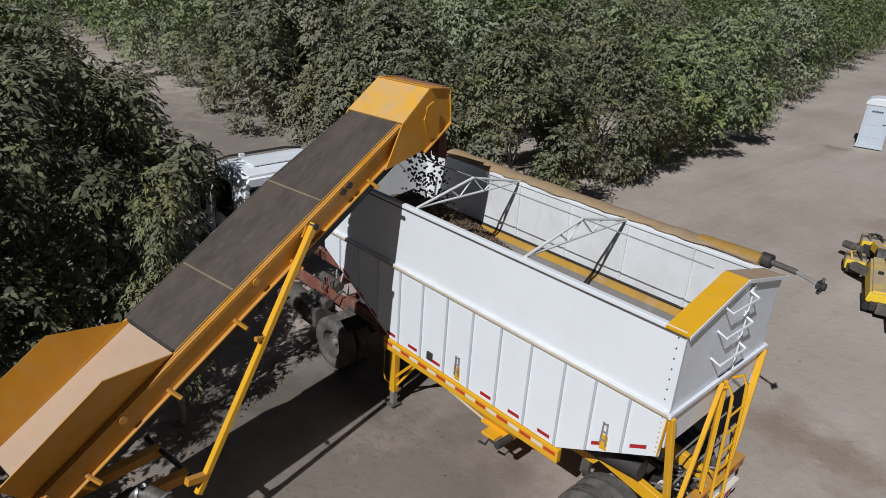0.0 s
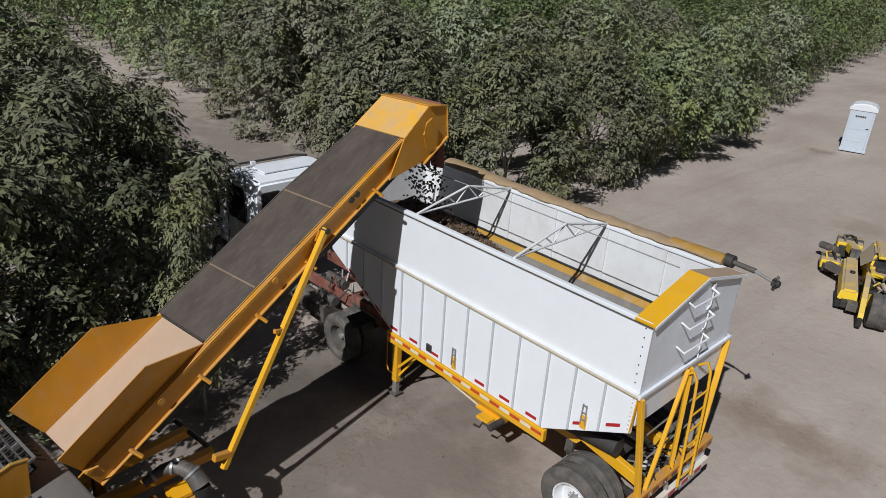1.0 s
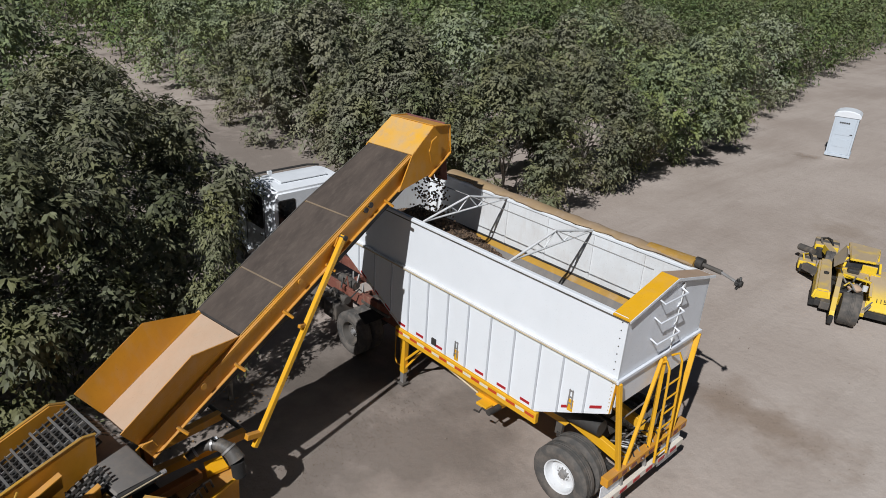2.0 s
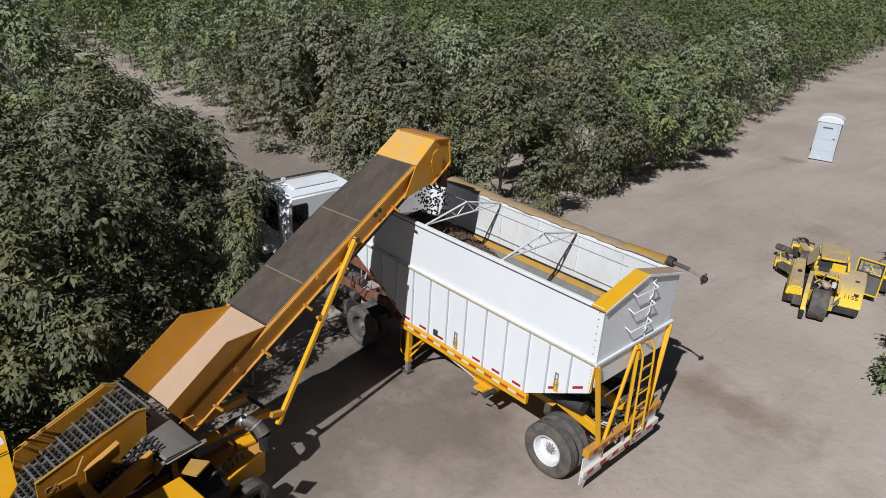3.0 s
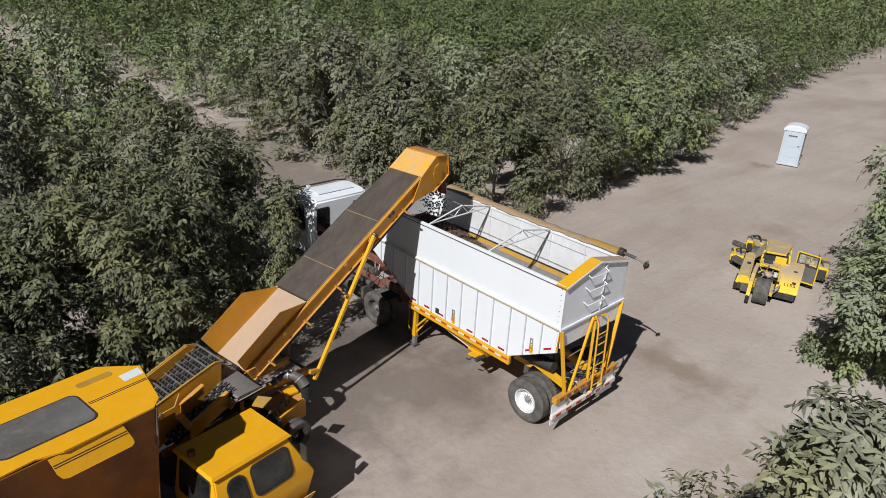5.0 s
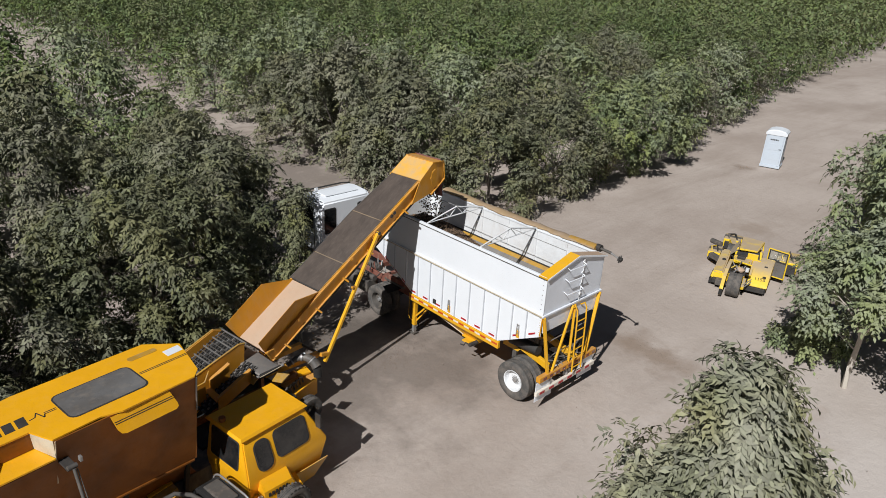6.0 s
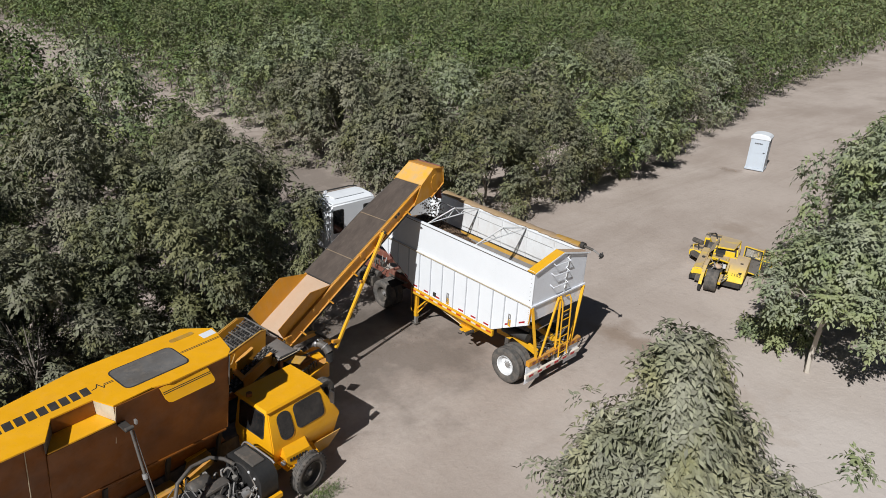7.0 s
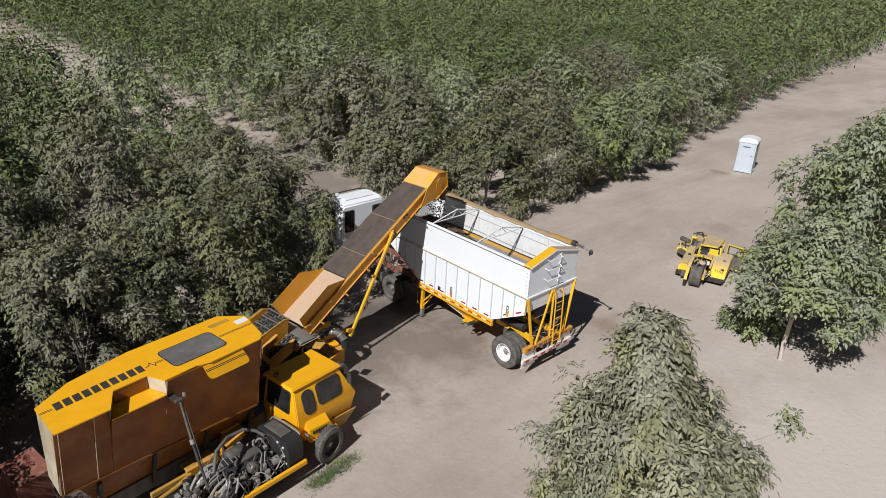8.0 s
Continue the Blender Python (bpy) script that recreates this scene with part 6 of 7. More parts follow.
        q = p + Vector((rnd.uniform(-0.35, 0.35), rnd.uniform(-0.25, 0.25), rnd.uniform(-0.1, 0.1)))
        part("hose", tube(B(), [p, (p + q) / 2 + Vector((0, 0, 0.12)), q], 0.022, 6), rnd.choice((DARK, STEEL, GREASY, MACH)), t, smooth=True)
        part("rear_deck", box(B(), -0.72, -0.6, -0.1, 0.6, 0.3, 0.66, 0.02), MACH, t)
    part("seat", box(B(), 0.25, 0.5, 0.06, 0.36, 0.90, 1.05, 0.05), DARK, t)
    # cab with glass front and flat roof
    bm = solid(B(), [[(0.55, -0.5, 0.3), (1.75, -0.5, 0.3), (1.75, 0.5, 0.3), (0.55, 0.5, 0.3)], [(0.5, -0.48, 0.95), (1.75, -0.48, 0.95), (1.75, 0.48, 0.95), (0.5, 0.48, 0.95)]])
    part("cab_tub", bm, MACH, t)
    for u, v in ((0.72, -0.45), (0.72, 0.45), (1.68, -0.45), (1.68, 0.45)):
        part("cab_post", beam(B(), (u - (0.12 if u < 1 else 0), v, 0.95), (u, v * 0.9, 1.22), 0.06, 0.06), MACH, t)
    roof = [(0.50, 0.36), (0.60, -0.30), (1.78, -0.45), (1.92, 0.40)]
    bm = solid(B(), [[(u, v, 1.20) for u, v in roof], [(u * 0.98 + 0.02, v * 0.96, 1.27 + 0.03 * (u > 1)) for u, v in roof]])
    bmesh.ops.bevel(bm, geom=list(bm.edges), offset=0.02, segments=2, affect="EDGES")
    part("cab_roof", bm, MACH, t, "flat yellow cab roof under thick tan dust", smooth=True)
    part("cab_shoulder", plate(B(), [(0.55, 0.40, 1.19), (1.9, 0.44, 1.19), (1.75, 0.68, 0.80), (0.85, 0.68, 0.80)], 0.02, (0, 0.8, 0.6)), SETTLED, t, "dust-covered sloping cab shoulder")
    part("cab_glass", plate(B(), [(0.58, -0.42, 0.96), (0.58, 0.42, 0.96), (0.70, 0.38, 1.19), (0.70, -0.38, 1.19)], 0.01, (-1, 0, 0.3)), GLASS, t)
    part("cab_glass", plate(B(), [(0.62, 0.46, 0.96), (1.66, 0.46, 0.96), (1.66, 0.43, 1.19), (0.74, 0.43, 1.19)], 0.01, (0, 1, 0)), GLASS, t)
    part("cab_panel", box(B(), 0.50, 0.56, -0.36, 0.02, 0.92, 1.16, 0.02), MACH, t)
    d = new("door")
    d.parent = t
    d.matrix_basis = pose(1.12, -0.67, 0, 0, 0, 257)
    for p, q in (((0, 0, 0.22), (0, 0, 1.32)), ((0.74, 0, 0.22), (0.74, 0, 1.30)), ((0, 0, 1.32), (0.74, 0, 1.30)), ((0, 0, 0.22), (0.74, 0, 0.22))):
        part("door_frame", beam(B(), p, q, 0.04, 0.05), MACH, d)
    part("door_bar", beam(B(), (0.02, 0, 0.88), (0.72, 0, 0.86), 0.04, 0.06), DARK, d)
    for p, q in (((0.04, 0, 0.9), (0.04, 0, 1.29)), ((0.70, 0, 0.9), (0.70, 0, 1.27)), ((0.02, 0, 1.28), (0.72, 0, 1.265))):
        part("glass_seal", beam(B(), p, q, 0.045, 0.05), DARK, d)
    part("door_glass", box(B(), 0.03, 0.71, -0.006, 0.006, 0.25, 0.84), PALE_GLASS, d, "dusty grey lower pane")
    part("door_glass", box(B(), 0.06, 0.68, -0.006, 0.006, 0.91, 1.25), CLEAR, d, "clear upper pane")
    # shaker head arms behind and pads
    for (u0, u1, v0, v1, z1) in ((1.7, 2.5, 1.08, 1.58, 0.45), (3.3, 4.1, 0.5, 1.2, 0.55), (1.9, 3.15, -1.8, -1.0, 0.62)):
        bm = box(B(), u0, u1, v0, v1, 0.16, z1, 0.06)
        part("arm_pod", bm, MACH, t, smooth=True)
        part("arm_band", box(B(), (u0 + u1) / 2 - 0.12, (u0 + u1) / 2 + 0.12, v0 - 0.012, v1 + 0.012, 0.2, z1 + 0.012, 0.02), GREASY, t)
        for k in (0.25, 0.7):
            part("hose", tube(B(), [(u0 + 0.1, v0 + (v1 - v0) * k, z1), (u0 + 0.3, v0 + (v1 - v0) * (k + 0.1), z1 + 0.12), (u1 - 0.05, v0 + (v1 - v0) * 0.5, z1 + 0.02)], 0.03, 7), rnd.choice((DARK, GREASY, MACH)), t, smooth=True)
        part("arm_pad", box(B(), u0 - 0.05, u0 + 0.2, v0 + 0.06, v1 - 0.06, 0.1, z1 - 0.1, 0.03), DARK, t)
        part("pod_foot", box(B(), u0 + 0.3, u1 - 0.2, v0 + 0.1, v1 - 0.1, 0.0, 0.17), DARK, t)
    part("boom", beam(B(), (1.7, 0.4, 0.5), (3.2, 0.85, 0.5), 0.22, 0.26), MACH, t)
    part("boom", beam(B(), (1.6, -0.5, 0.45), (2.3, -1.55, 0.42), 0.2, 0.22), MACH, t)
    part("arm_roller", tube(B(), [(3.05, 1.62, 0.42), (2.7, 1.2, 0.46)], 0.11, 12), GREASY, t, "dusty steel roller", smooth=True)
    part("boom", beam(B(), (1.0, 0.9, 0.4), (1.5, 1.4, 0.38), 0.18, 0.2), GREASY, t)
    wheel(t, "wheel", (1.5, -0.98, 0.38), 0.38, 0.2, 0.28, -1, MACH, lugs=6, axis="Y")
    wheel(t, "wheel", (2.2, 0.75, 0.38), 0.38, 0.2, 0.28, 1, MACH, lugs=6, axis="Y")
    return t


build_shaker()


# ---- walnut trees ----
def quads(name, q, mat):
    me = bpy.data.meshes.new(name)
    m = len(q) // 4
    me.vertices.add(4 * m)
    me.vertices.foreach_set("co", q.astype(np.float32).ravel())
    me.loops.add(4 * m)
    me.loops.foreach_set("vertex_index", np.arange(4 * m, dtype=np.int32))
    me.polygons.add(m)
    me.polygons.foreach_set("loop_start", np.arange(0, 4 * m, 4, dtype=np.int32))
    me.materials.append(mat)
    me.update(calc_edges=True)
    return me


def unit(a):
    return a / (np.linalg.norm(a, axis=-1, keepdims=True) + 1e-9)


def crown_quads(seed, height, radius, boughs, ends, leaves, leaflets, length, low=0.5, taper=None, droop=0.85, stray=0.0, puff=0.62, wide=0.23):
    """A crown of boughs with dark gaps between: each bough's lit side is set with shoot ends that carry whorls of arching compound leaves."""
    rnd = np.random.RandomState(seed)
    h = (np.arange(boughs) + rnd.uniform(0, 1, boughs)) / boughs
    h = h ** 0.9
    if taper:
        prof = np.interp(h, [k for k, _ in taper], [r for _, r in taper])
    else:
        prof = np.interp(h, [0, 0.12, 0.35, 0.6, 0.8, 0.92, 1.0], [0.74, 0.92, 1.0, 0.82, 0.52, 0.30, 0.08])
    ang = np.arange(boughs) * 2.39996 + rnd.normal(0, 0.35, boughs)
    r = np.maximum(radius * prof - puff * 0.75, 0.02) * rnd.uniform(0.80, 1.08, boughs)
    ray = np.stack([np.cos(ang), np.sin(ang), np.zeros(boughs)], 1)
    mid = ray * r[:, None]
    mid[:, 2] = low + puff * 0.7 + (height - low - puff * 1.5) * h + rnd.normal(0, 0.12, boughs)
    # shoot ends over the outer and upper side of each bough
    grow = unit(ray * (1.0 - 0.55 * h)[:, None] + np.array([0, 0, 1.0]) * (0.35 + 0.6 * h)[:, None])
    size = puff * rnd.uniform(0.72, 1.25, boughs)
    n = boughs * ends
    g, b = np.repeat(grow, ends, 0), np.repeat(np.arange(boughs), ends)
    way = unit(unit(rnd.normal(0, 1, (n, 3))) + g * 0.9)
    fill = np.where(rnd.uniform(0, 1, n) < 0.9, rnd.uniform(0.85, 1.1, n), rnd.uniform(0.3, 0.8, n))
    fill = np.where(rnd.uniform(0, 1, n) < stray, rnd.uniform(1.35, 2.0, n), fill)
    along = (way * g).sum(1)
    tip = mid[b] + way * (size[b] * fill)[:, None] + g * (along * size[b] * fill * 0.35)[:, None]
    tip[:, 2] = np.maximum(tip[:, 2], 0.35)
    axis = way * 0.8 + g * 0.4 + rnd.normal(0, 0.2, (n, 3))
    axis[:, 2] += 0.35
    axis = unit(axis)
    clusters, face = n, np.repeat(way, leaves, 0)
    p1 = unit(np.cross(axis, np.array([0.3, 0.2, 1.0])))
    p2 = np.cross(axis, p1)
    k = np.arange(leaves)
    u = (k + 0.5) / leaves
    az = k[None] * 2.39996 + rnd.uniform(0, 6.28, (clusters, 1)) + rnd.normal(0, 0.3, (clusters, leaves))
    out = p1[:, None] * np.cos(az)[:, :, None] + p2[:, None] * np.sin(az)[:, :, None]
    out = unit(out + axis[:, None] * (0.95 - 0.9 * u)[None, :, None])
    shoot = length * 3.2
    c = tip[:, None] - axis[:, None] * (u ** 1.3 * shoot)[None, :, None]
    c, out = c.reshape(-1, 3), out.reshape(-1, 3)
    n, m = len(c), leaflets
    t = np.repeat(np.linspace(0.35, 1.0, (m + 1) // 2), 2)[:m]
    t[-1] = 1.05
    side = np.array([(-1.0) ** i for i in range(m)])
    side[-1] = 0
    rach = (length * 2.1 * rnd.uniform(0.75, 1.2, n))[:, None]
    ref = unit(np.cross(out, np.array([0, 0, 1.0])))
    pos = c[:, None] + out[:, None] * (t[None] * rach)[:, :, None]
    pos[:, :, 2] -= t[None] ** 2 * rach * 0.5
    d = out[:, None] * 0.65 + ref[:, None] * side[None, :, None] * 0.85 + rnd.normal(0, 0.33, (n, m, 3))
    d[:, :, 2] -= droop * rnd.uniform(0.3, 1.4, (n, 1))
    d = unit(d)
    nrm = np.array([0, 0, 0.55]) + out[:, None] * 0.45 + face[:, None] * 0.7 + rnd.normal(0, 0.3, (n, m, 3))
    w = unit(np.cross(d, nrm))
    ln = length * rnd.uniform(0.72, 1.2, (n, m))[:, :, None]
    up = np.cross(w, d)
    return np.stack([pos, pos + d * ln * 0.45 + w * ln * wide + up * ln * 0.09, pos + d * ln, pos + d * ln * 0.45 - w * ln * wide + up * ln * 0.07], 2).reshape(-1, 3)


def trunk_mesh(seed, height, radius, limbs, slim=1.0, fork=0.9, sides=7):
    rnd = random.Random(seed)
    bm = B()
    tube(bm, [(0, 0, -0.05), (0.02, 0.01, fork * 0.4), (0.03, -0.02, fork)], 0.095, 9, 0.07)
    for i in range(limbs):
        a = 2 * math.pi * i / limbs + rnd.uniform(-0.3, 0.3)
        reach = radius * rnd.uniform(0.35, 0.6) * slim
        zt = height * rnd.uniform(0.55, 0.8)
        pts = [(0.02, -0.01, fork - 0.1)]
        for k in (0.3, 0.6, 1.0):
            pts.append((math.cos(a) * reach * k ** 1.2 + rnd.uniform(-0.08, 0.08), math.sin(a) * reach * k ** 1.2 + rnd.uniform(-0.08, 0.08), fork + (zt - fork) * k ** 0.85))
        tube(bm, pts, 0.042, sides, 0.010)
        for k in (1, 2):
            p = Vector(pts[k])
            b = a + rnd.uniform(-1, 1)
            tube(bm, [p, p + Vector((math.cos(b) * 0.5, math.sin(b) * 0.4, 0.22)), p + Vector((math.cos(b) * 0.7, math.sin(b) * 0.7, 0.32))], 0.018, 6, 0.006)
    return finish(bm, "trunk", TRUNK, True)


def tree_kind(seed, height, radius, boughs, ends, leaves, leaflets, length, mat, limbs=6, low=0.5, label="bushy dusty green walnut tree", taper=None, droop=0.85, stray=0.0, puff=0.62, fork=0.9, wide=0.23):
    t = thing("walnut_tree", pose(0, 0, 0), label, "tree", "orchard trees")
    a = new("trunk", trunk_mesh(seed, height, radius, limbs, 0.4 if taper else 1.0, fork, 7 if leaflets > 5 else 4))
    a.parent = t
    b = new("crown", quads("crown", crown_quads(seed, height, radius, boughs, ends, leaves, leaflets, length, low, taper, droop, stray, puff, wide), mat))
    b.parent = t
    return t


SPIRE = [(0, 0.75), (0.25, 1.0), (0.5, 0.85), (0.75, 0.52), (0.9, 0.28), (1.0, 0.05)]
CONE = [(0, 0.95), (0.3, 1.0), (0.45, 0.9), (0.60, 0.78), (0.67, 0.56), (0.73, 0.36), (0.85, 0.29), (0.95, 0.22), (1.0, 0.08)]
VASE = [(0, 0.62), (0.15, 0.85), (0.4, 1.0), (0.65, 0.92), (0.82, 0.70), (0.93, 0.45), (1.0, 0.15)]
LANE = [tree_kind(s, 5.3, 2.75, 34, 10, 9, 8, 0.155, LEAF_NEAR, 7, 0.35, taper=VASE, stray=0.06, puff=0.58, wide=0.2) for s in (3, 8, 14)]
NEAR = [tree_kind(s, 5.5, 2.95, 42, 10, 8, 7, 0.175, LEAF_NEAR, 5, 0.1, puff=0.66, wide=0.23) for s in (5, 17)]
MID = [tree_kind(s, 5.5, 2.65, 28, 7, 5, 5, 0.235, m, 5, 0.3, puff=0.62) for s, m in ((21, LEAF_NEAR), (27, LEAF_FAR), (29, LEAF_ROAD))]
GREEN = [tree_kind(s, 5.3, 2.7, 36, 9, 7, 7, 0.18, LEAF_ROAD, 7, 0.2, taper=VASE, puff=0.64) for s in (63, 67)]
FAR = [tree_kind(s, 5.6, 2.3, 15, 6, 5, 3, 0.325, LEAF_FAR, 4, 0.3, "dense green orchard walnut tree", SPIRE, puff=0.6) for s in (33, 37, 41, 43)]
POINTED = tree_kind(51, 6.85, 2.22, 98, 11, 9, 7, 0.15, LEAF_PALE, 6, 0.8, "pointed dusty walnut tree standing alone in the yard", CONE, 1.0, 0.03, 0.46, wide=0.185)
ROADSIDE = tree_kind(57, 5.1, 2.25, 28, 11, 8, 7, 0.175, LEAF_ROAD, 6, 1.55, "walnut tree with a bare pale trunk beside the yard", puff=0.62, fork=1.75)
SHOOT = tree_kind(73, 4.1, 0.62, 11, 7, 8, 9, 0.125, LEAF_YOUNG, 3, 0.6, "slim yellow-green walnut shoot behind the conveyor", taper=VASE, puff=0.36, wide=0.2)
used = set()
trees = random.Random(77)


def plant(kinds, x, y, scale=1.0, tall=1.0, jitter=0.3):
    src = kinds[trees.randrange(len(kinds))]
    s = scale * trees.uniform(0.90, 1.10)
    m = pose(x + trees.uniform(-jitter, jitter), y + trees.uniform(-jitter, jitter), -0.02, 0, 0, trees.uniform(0, 360))
    if src not in used:
        used.add(src)
        src.matrix_basis = m
        ob = src
    else:
        ob = copy_thing(src, m)
    ob.scale = (s, s, s * tall * trees.uniform(0.93, 1.08))
    return ob


# rows of the orchard; A: how far they turn from the yard's axes, D: spacing
A, D = radians(9.0), 4.9
ax = Vector((math.cos(A), math.sin(A)))
ay = Vector((-math.sin(A * 0.2), math.cos(A * 0.2)))
spots = []
# block beside the truck and behind the harvester
for j in range(16):
    for i in range(10):
        p = Vector((-3.3, 10.1)) - ax * (i * D) + ay * (j * D) + ax * (-0.35, 1.15, 2.3)[min(j, 2)] + (Vector((1.95, -1.5)) if i and j == 0 else Vector((0, 0.35 if j == 0 else 0)))
        if p.x < -34:
            continue
        spots.append((p, LANE if (j < 2 and i < 3) or (j == 0 and i < 4) else MID if j < 5 else FAR))
# main block beyond the lane and along the road; the row at its edge bulges into the road near the yard
def edge_row(x):
    return float(np.interp(x, [8, 11, 18, 24, 31, 44, 76, 140], [12.6, 11.9, 11.7, 11.7, 13.7, 16.6, 21.6, 32]))


for j in range(24):
    for i in range(26):
        p = Vector((9.7, 12.2)) + ax * (i * D) + ay * (j * D * 1.05)
        if i < 2:
            p.x += 0.35 * j * D * 0.12
        if j == 0:
            p = Vector((11.0 + 4.75 * i, edge_row(11.0 + 4.75 * i)))
        near = (j == 0 and i < 4) or (i == 0 and j < 4)
        spots.append((p, (GREEN + NEAR[:1] if i > 1 else NEAR) if near else MID if (j < 3 and i < 9) or (i < 3 and j < 6) else FAR))
spots.sort(key=lambda s: (s[0] - Vector((-2, 0))).length)
for p, kinds in spots[:272]:
    left = p.x < 4.5
    plant(kinds, p.x, p.y, 1.0, 1.12 if left and p.y < 32 else 1.0)
BEYOND = [p for p, _ in spots[272:]]
# row on the other side of the road
ROADSIDE.matrix_basis = pose(8.24, -5.19, -0.02)
for ob in ROADSIDE.children:
    if ob.name.startswith("trunk"):
        ob.data.materials[0] = PALE_BARK
    if ob.name.startswith("crown"):
        ob.data.transform(Matrix.Translation((0.4, -0.3, 0)))
bm = tube(B(), [(0.0, 0.0, 1.25), (0.40, 0.6, 1.35), (0.75, 1.1, 1.0), (1.0, 1.5, 0.65)], 0.035, 7, 0.012)
part("low_limb", bm, PALE_BARK, ROADSIDE, smooth=True)
bough = new("low_bough", quads("low_bough", crown_quads(83, 1.35, 1.1, 9, 9, 7, 7, 0.16, 0.05, puff=0.36) + np.array([1.0, 1.4, 0.0]), LEAF_ROAD))
bough.parent = ROADSIDE
tagged(bough, label="low dusty bough hanging close to the ground")
for i in range(1, 16):
    p = Vector((8.9, -5.35)) + ax * (i * D)
    plant(GREEN if i < 4 else MID if i < 7 else FAR, p.x + 0.25, p.y - 0.25, 0.97 if i < 4 else 1.05, 1.28 if i < 4 else 1.16, 0.15)
SHOOT.matrix_basis = pose(-2.9, 6.85, -0.02)
SHOOT.scale = (0.7, 0.7, 1.08)
# single tree in the foreground
POINTED.matrix_basis = pose(-4.38, -7.58, -0.02)
for ob in POINTED.children:
    for v in ob.data.vertices:
        v.co.x -= 0.74 * v.co.z / 6.75
        v.co.y += 0.70 * v.co.z / 6.75
# trees behind the harvester's tail; the second is added out of view for its shadow
for u, v, k in ((-4.7, 4.7, 0.85), (-13.2, 2.3, 0.95), (-13.3, -1.5, 0.85), (-9.3, 5.6, 0.9)):
    q = HM @ Vector((u, v, 0))
    plant(LANE, q.x, q.y, k, 1.0, 0.0)


def far_wood():
    """The orchard going on to the horizon."""
    t = thing("orchard_beyond", Matrix(), "green orchard canopy stretching to the horizon", "trees", kind="stuff")
    rnd = np.random.RandomState(5)
    near = [crown_quads(50 + k, 5.5, 2.35, 12, 4, 3, 2, 0.62, 0.4, SPIRE, puff=0.62) for k in range(3)]
    far = [crown_quads(60 + k, 5.5, 2.35, 9, 3, 2, 2, 0.9, 0.4, SPIRE, puff=0.7) for k in range(3)]
    places = list(BEYOND)
    for j in range(62):
        for i in range(62):
            if j < 24 and i < 26:
                continue
            p = Vector((9.7, 12.2)) + ax * (i * D) + ay * (j * D * 1.05)
            if p.length < 290:
                places.append(p)
    rows = []
    for p in places:
        a = rnd.uniform(0, 6.28)
        turn = np.array([[np.cos(a), -np.sin(a), 0], [np.sin(a), np.cos(a), 0], [0, 0, 1]])
        src = near[rnd.randint(3)] if p.length < 130 else far[rnd.randint(3)]
        rows.append(src @ turn.T * rnd.uniform(0.88, 1.14) + np.array([p.x + rnd.uniform(-0.4, 0.4), p.y + rnd.uniform(-0.4, 0.4), 0]))
    ob = new("canopy", quads("canopy", np.concatenate(rows), LEAF_FAR))
    ob.parent = t


far_wood()


# lone leafy leader of the foreground tree that stands clear of its crown
def side_shoot(tree):
    base = tree.matrix_basis.inverted()
    p = base @ Vector((-5.2, -8.0, 4.2))
    q = base @ Vector((-4.6, -9.28, 5.75))
    bm = tube(B(), [p, (p + q) / 2 + Vector((0, 0, 0.15)), q], 0.004, 5, 0.002)
    part("side_branch", bm, LEAF_PALE, tree, smooth=True)
    leaves = crown_quads(91, 0.35, 0.12, 2, 3, 5, 7, 0.10, 0.0, puff=0.1)
    ob = new("side_spray", quads("side_spray", leaves + np.array([q.x, q.y, q.z - 0.2]), LEAF_ROAD))
    ob.parent = tree
    tagged(ob, kind="stuff")


side_shoot(POINTED)


# ---- loose litter on the ground ----
def scatter(name, label, category, count, spot, size, mat, seed):
    """Crumbs of earth or husk lying on the yard."""
    rnd = random.Random(seed)
    t = thing(name, Matrix(), label, category, kind="stuff")
    bm = B()
    for _ in range(count):
        x, y = spot(rnd)
        r = rnd.uniform(*size)
        lump(bm, (x, y, r * 0.35), r, rnd)
    part("crumbs", bm, mat, t)


def along(p, q, wide):
    def spot(rnd):
        k = rnd.random()
        return p[0] + (q[0] - p[0]) * k + rnd.gauss(0, wide), p[1] + (q[1] - p[1]) * k + rnd.gauss(0, wide)
    return spot


CLOD = painted("clod_earth", (0.30, 0.235, 0.19), (0.20, 0.155, 0.12), 0.95, 0.2, 0.6)
HUSK = painted("dry_husk", (0.11, 0.08, 0.055), (0.19, 0.14, 0.09), 0.9, 0.2, 0.6)
scatter("earth_clods", "small crumbs of dry earth strewn over the yard", "dirt", 220, lambda r: (r.uniform(-9, 16), r.uniform(-10, 10)), (0.006, 0.018), CLOD, 1)
scatter("husk_litter", "dark nut husks and chips lying under the conveyor", "litter", 1500, along((-3.2, 4.0), (0.2, 4.75), 0.38), (0.004, 0.010), HUSK, 2)
scatter("husk_litter", "dark husks strewn behind the trailer", "litter", 260, along((5.6, 0.7), (5.2, -2.4), 0.28), (0.004, 0.009), HUSK, 3)


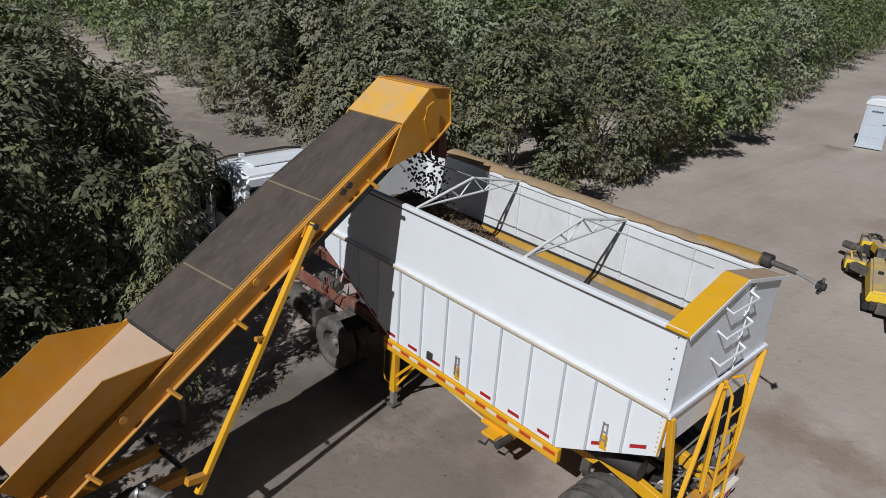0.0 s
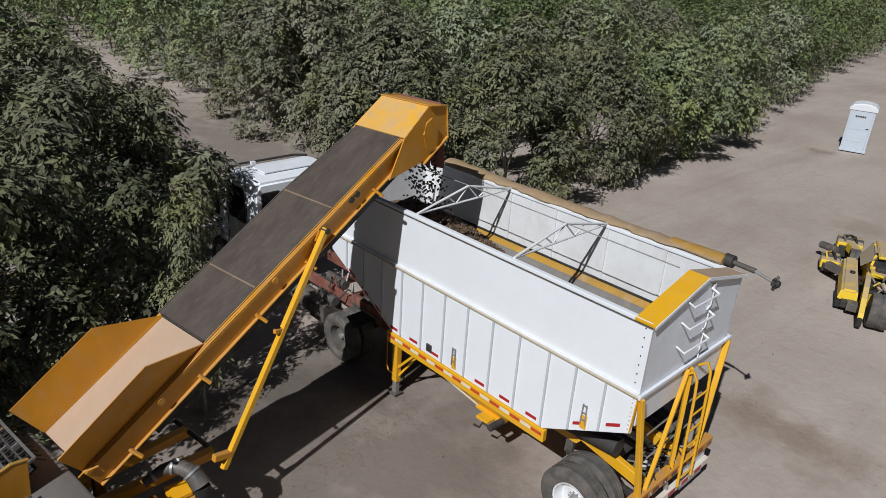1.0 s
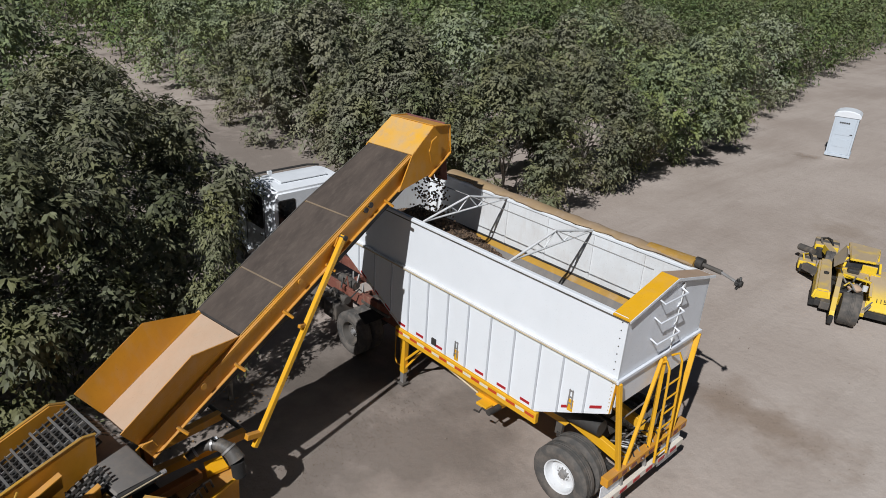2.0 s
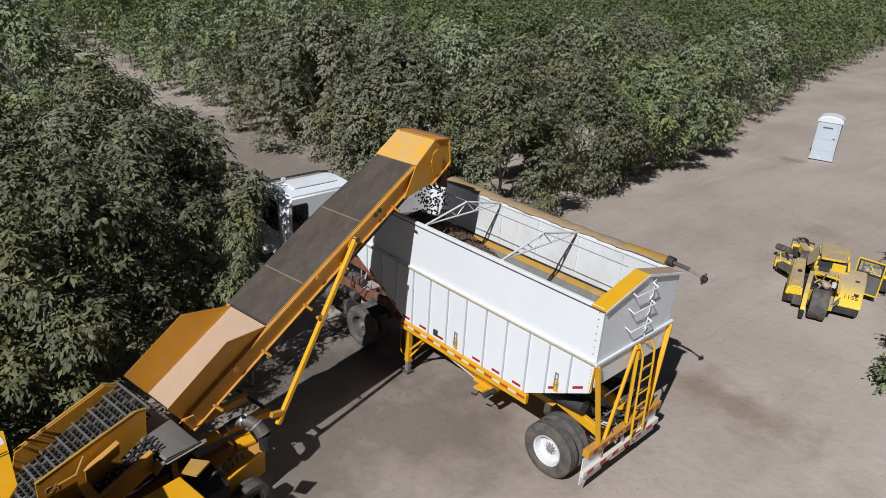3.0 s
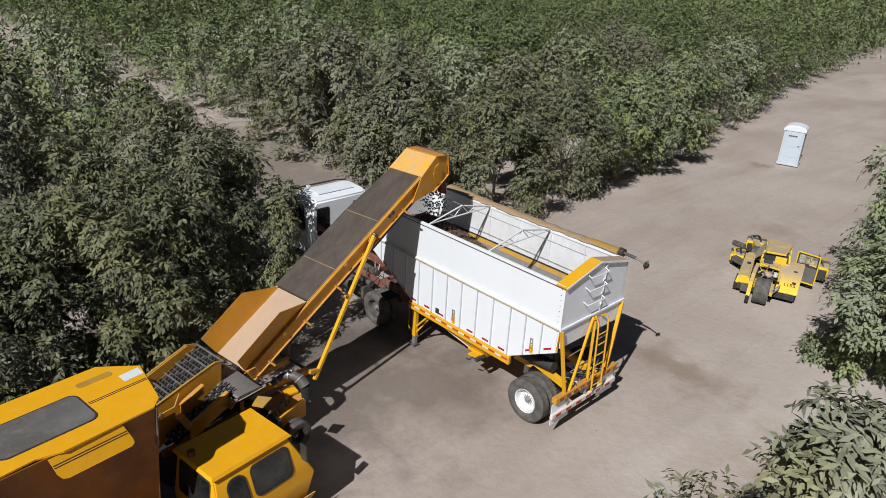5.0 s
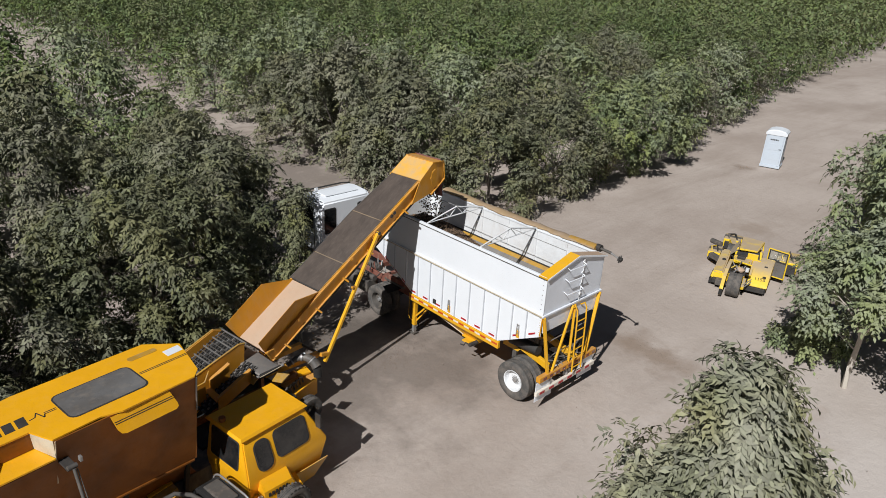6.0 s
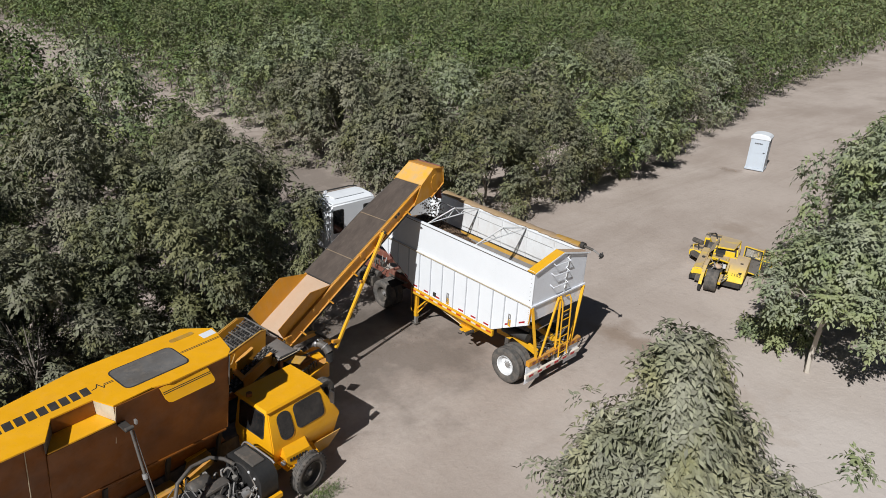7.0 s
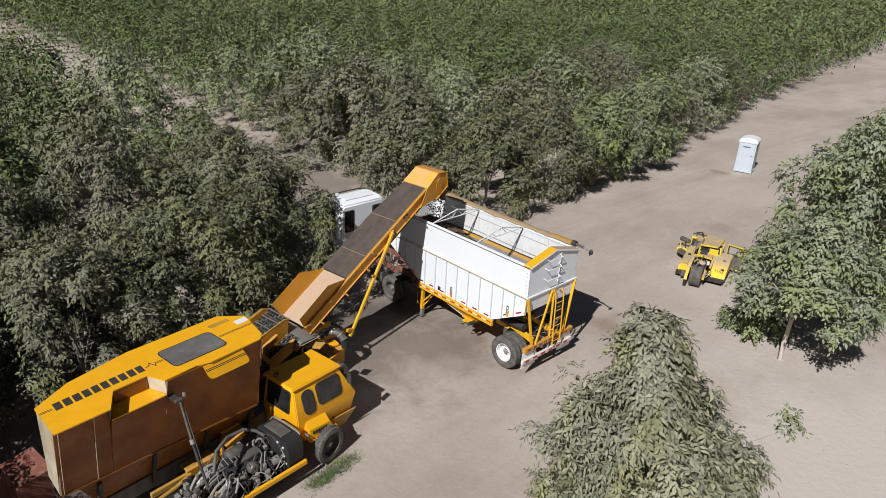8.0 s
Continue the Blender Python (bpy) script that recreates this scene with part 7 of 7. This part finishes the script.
def leaf_litter():
    rnd = np.random.RandomState(17)
    t = thing("leaf_litter", Matrix(), "fallen dry leaves at the foot of the trees", "leaves", kind="stuff")
    rows = []
    for x, y, r, n in ((-4, 8.6, 3.0, 600), (11.4, 11.0, 1.8, 300), (16.4, 11.8, 1.8, 200), (9.8, 14, 1.6, 200), (-9, 7.5, 2.5, 300), (29.0, 7.6, 0.5, 50)):
        a, d = rnd.uniform(0, 6.28, n), r * np.sqrt(rnd.uniform(0, 1, n))
        c = np.stack([x + d * np.cos(a), y + d * np.sin(a), np.full(n, 0.012)], 1)
        b, s = rnd.uniform(0, 6.28, n), rnd.uniform(0.025, 0.055, n)
        u = np.stack([np.cos(b), np.sin(b), rnd.uniform(0, 0.4, n)], 1) * s[:, None]
        v = np.stack([-np.sin(b), np.cos(b), np.zeros(n)], 1) * s[:, None] * 0.5
        rows.append(np.stack([c - u * 0.2, c + v + u * 0.4, c + u, c - v + u * 0.4], 1).reshape(-1, 3))
    ob = new("dry_leaves", quads("dry_leaves", np.concatenate(rows), DRY_LEAF))
    ob.parent = t


DRY_LEAF = leaf("dry_leaf", (0.30, 0.17, 0.07), (0.12, 0.075, 0.04), (0.30, 0.25, 0.19), 0.6)
leaf_litter()


def weeds():
    rnd = np.random.RandomState(23)
    t = thing("weeds", Matrix(), "sparse green and straw weeds beside the harvester wheel", "grass", kind="stuff")
    n = 1800
    k = rnd.uniform(0, 1, n)
    c = np.stack([-8.0 + 1.4 * k + rnd.normal(0, 0.18, n), 0.05 + 0.22 * k + rnd.normal(0, 0.14, n), np.zeros(n)], 1)
    b = rnd.uniform(0, 6.28, n)
    h = rnd.uniform(0.015, 0.06, n)[:, None]
    v = np.stack([-np.sin(b), np.cos(b), np.zeros(n)], 1) * 0.009
    lean = np.stack([np.cos(b), np.sin(b), np.ones(n) * 1.1], 1) * h
    ob = new("blades", quads("blades", np.stack([c - v, c + v, c + v * 0.3 + lean, c - v * 0.3 + lean], 1).reshape(-1, 3), LEAF_FAR))
    ob.parent = t


weeds()
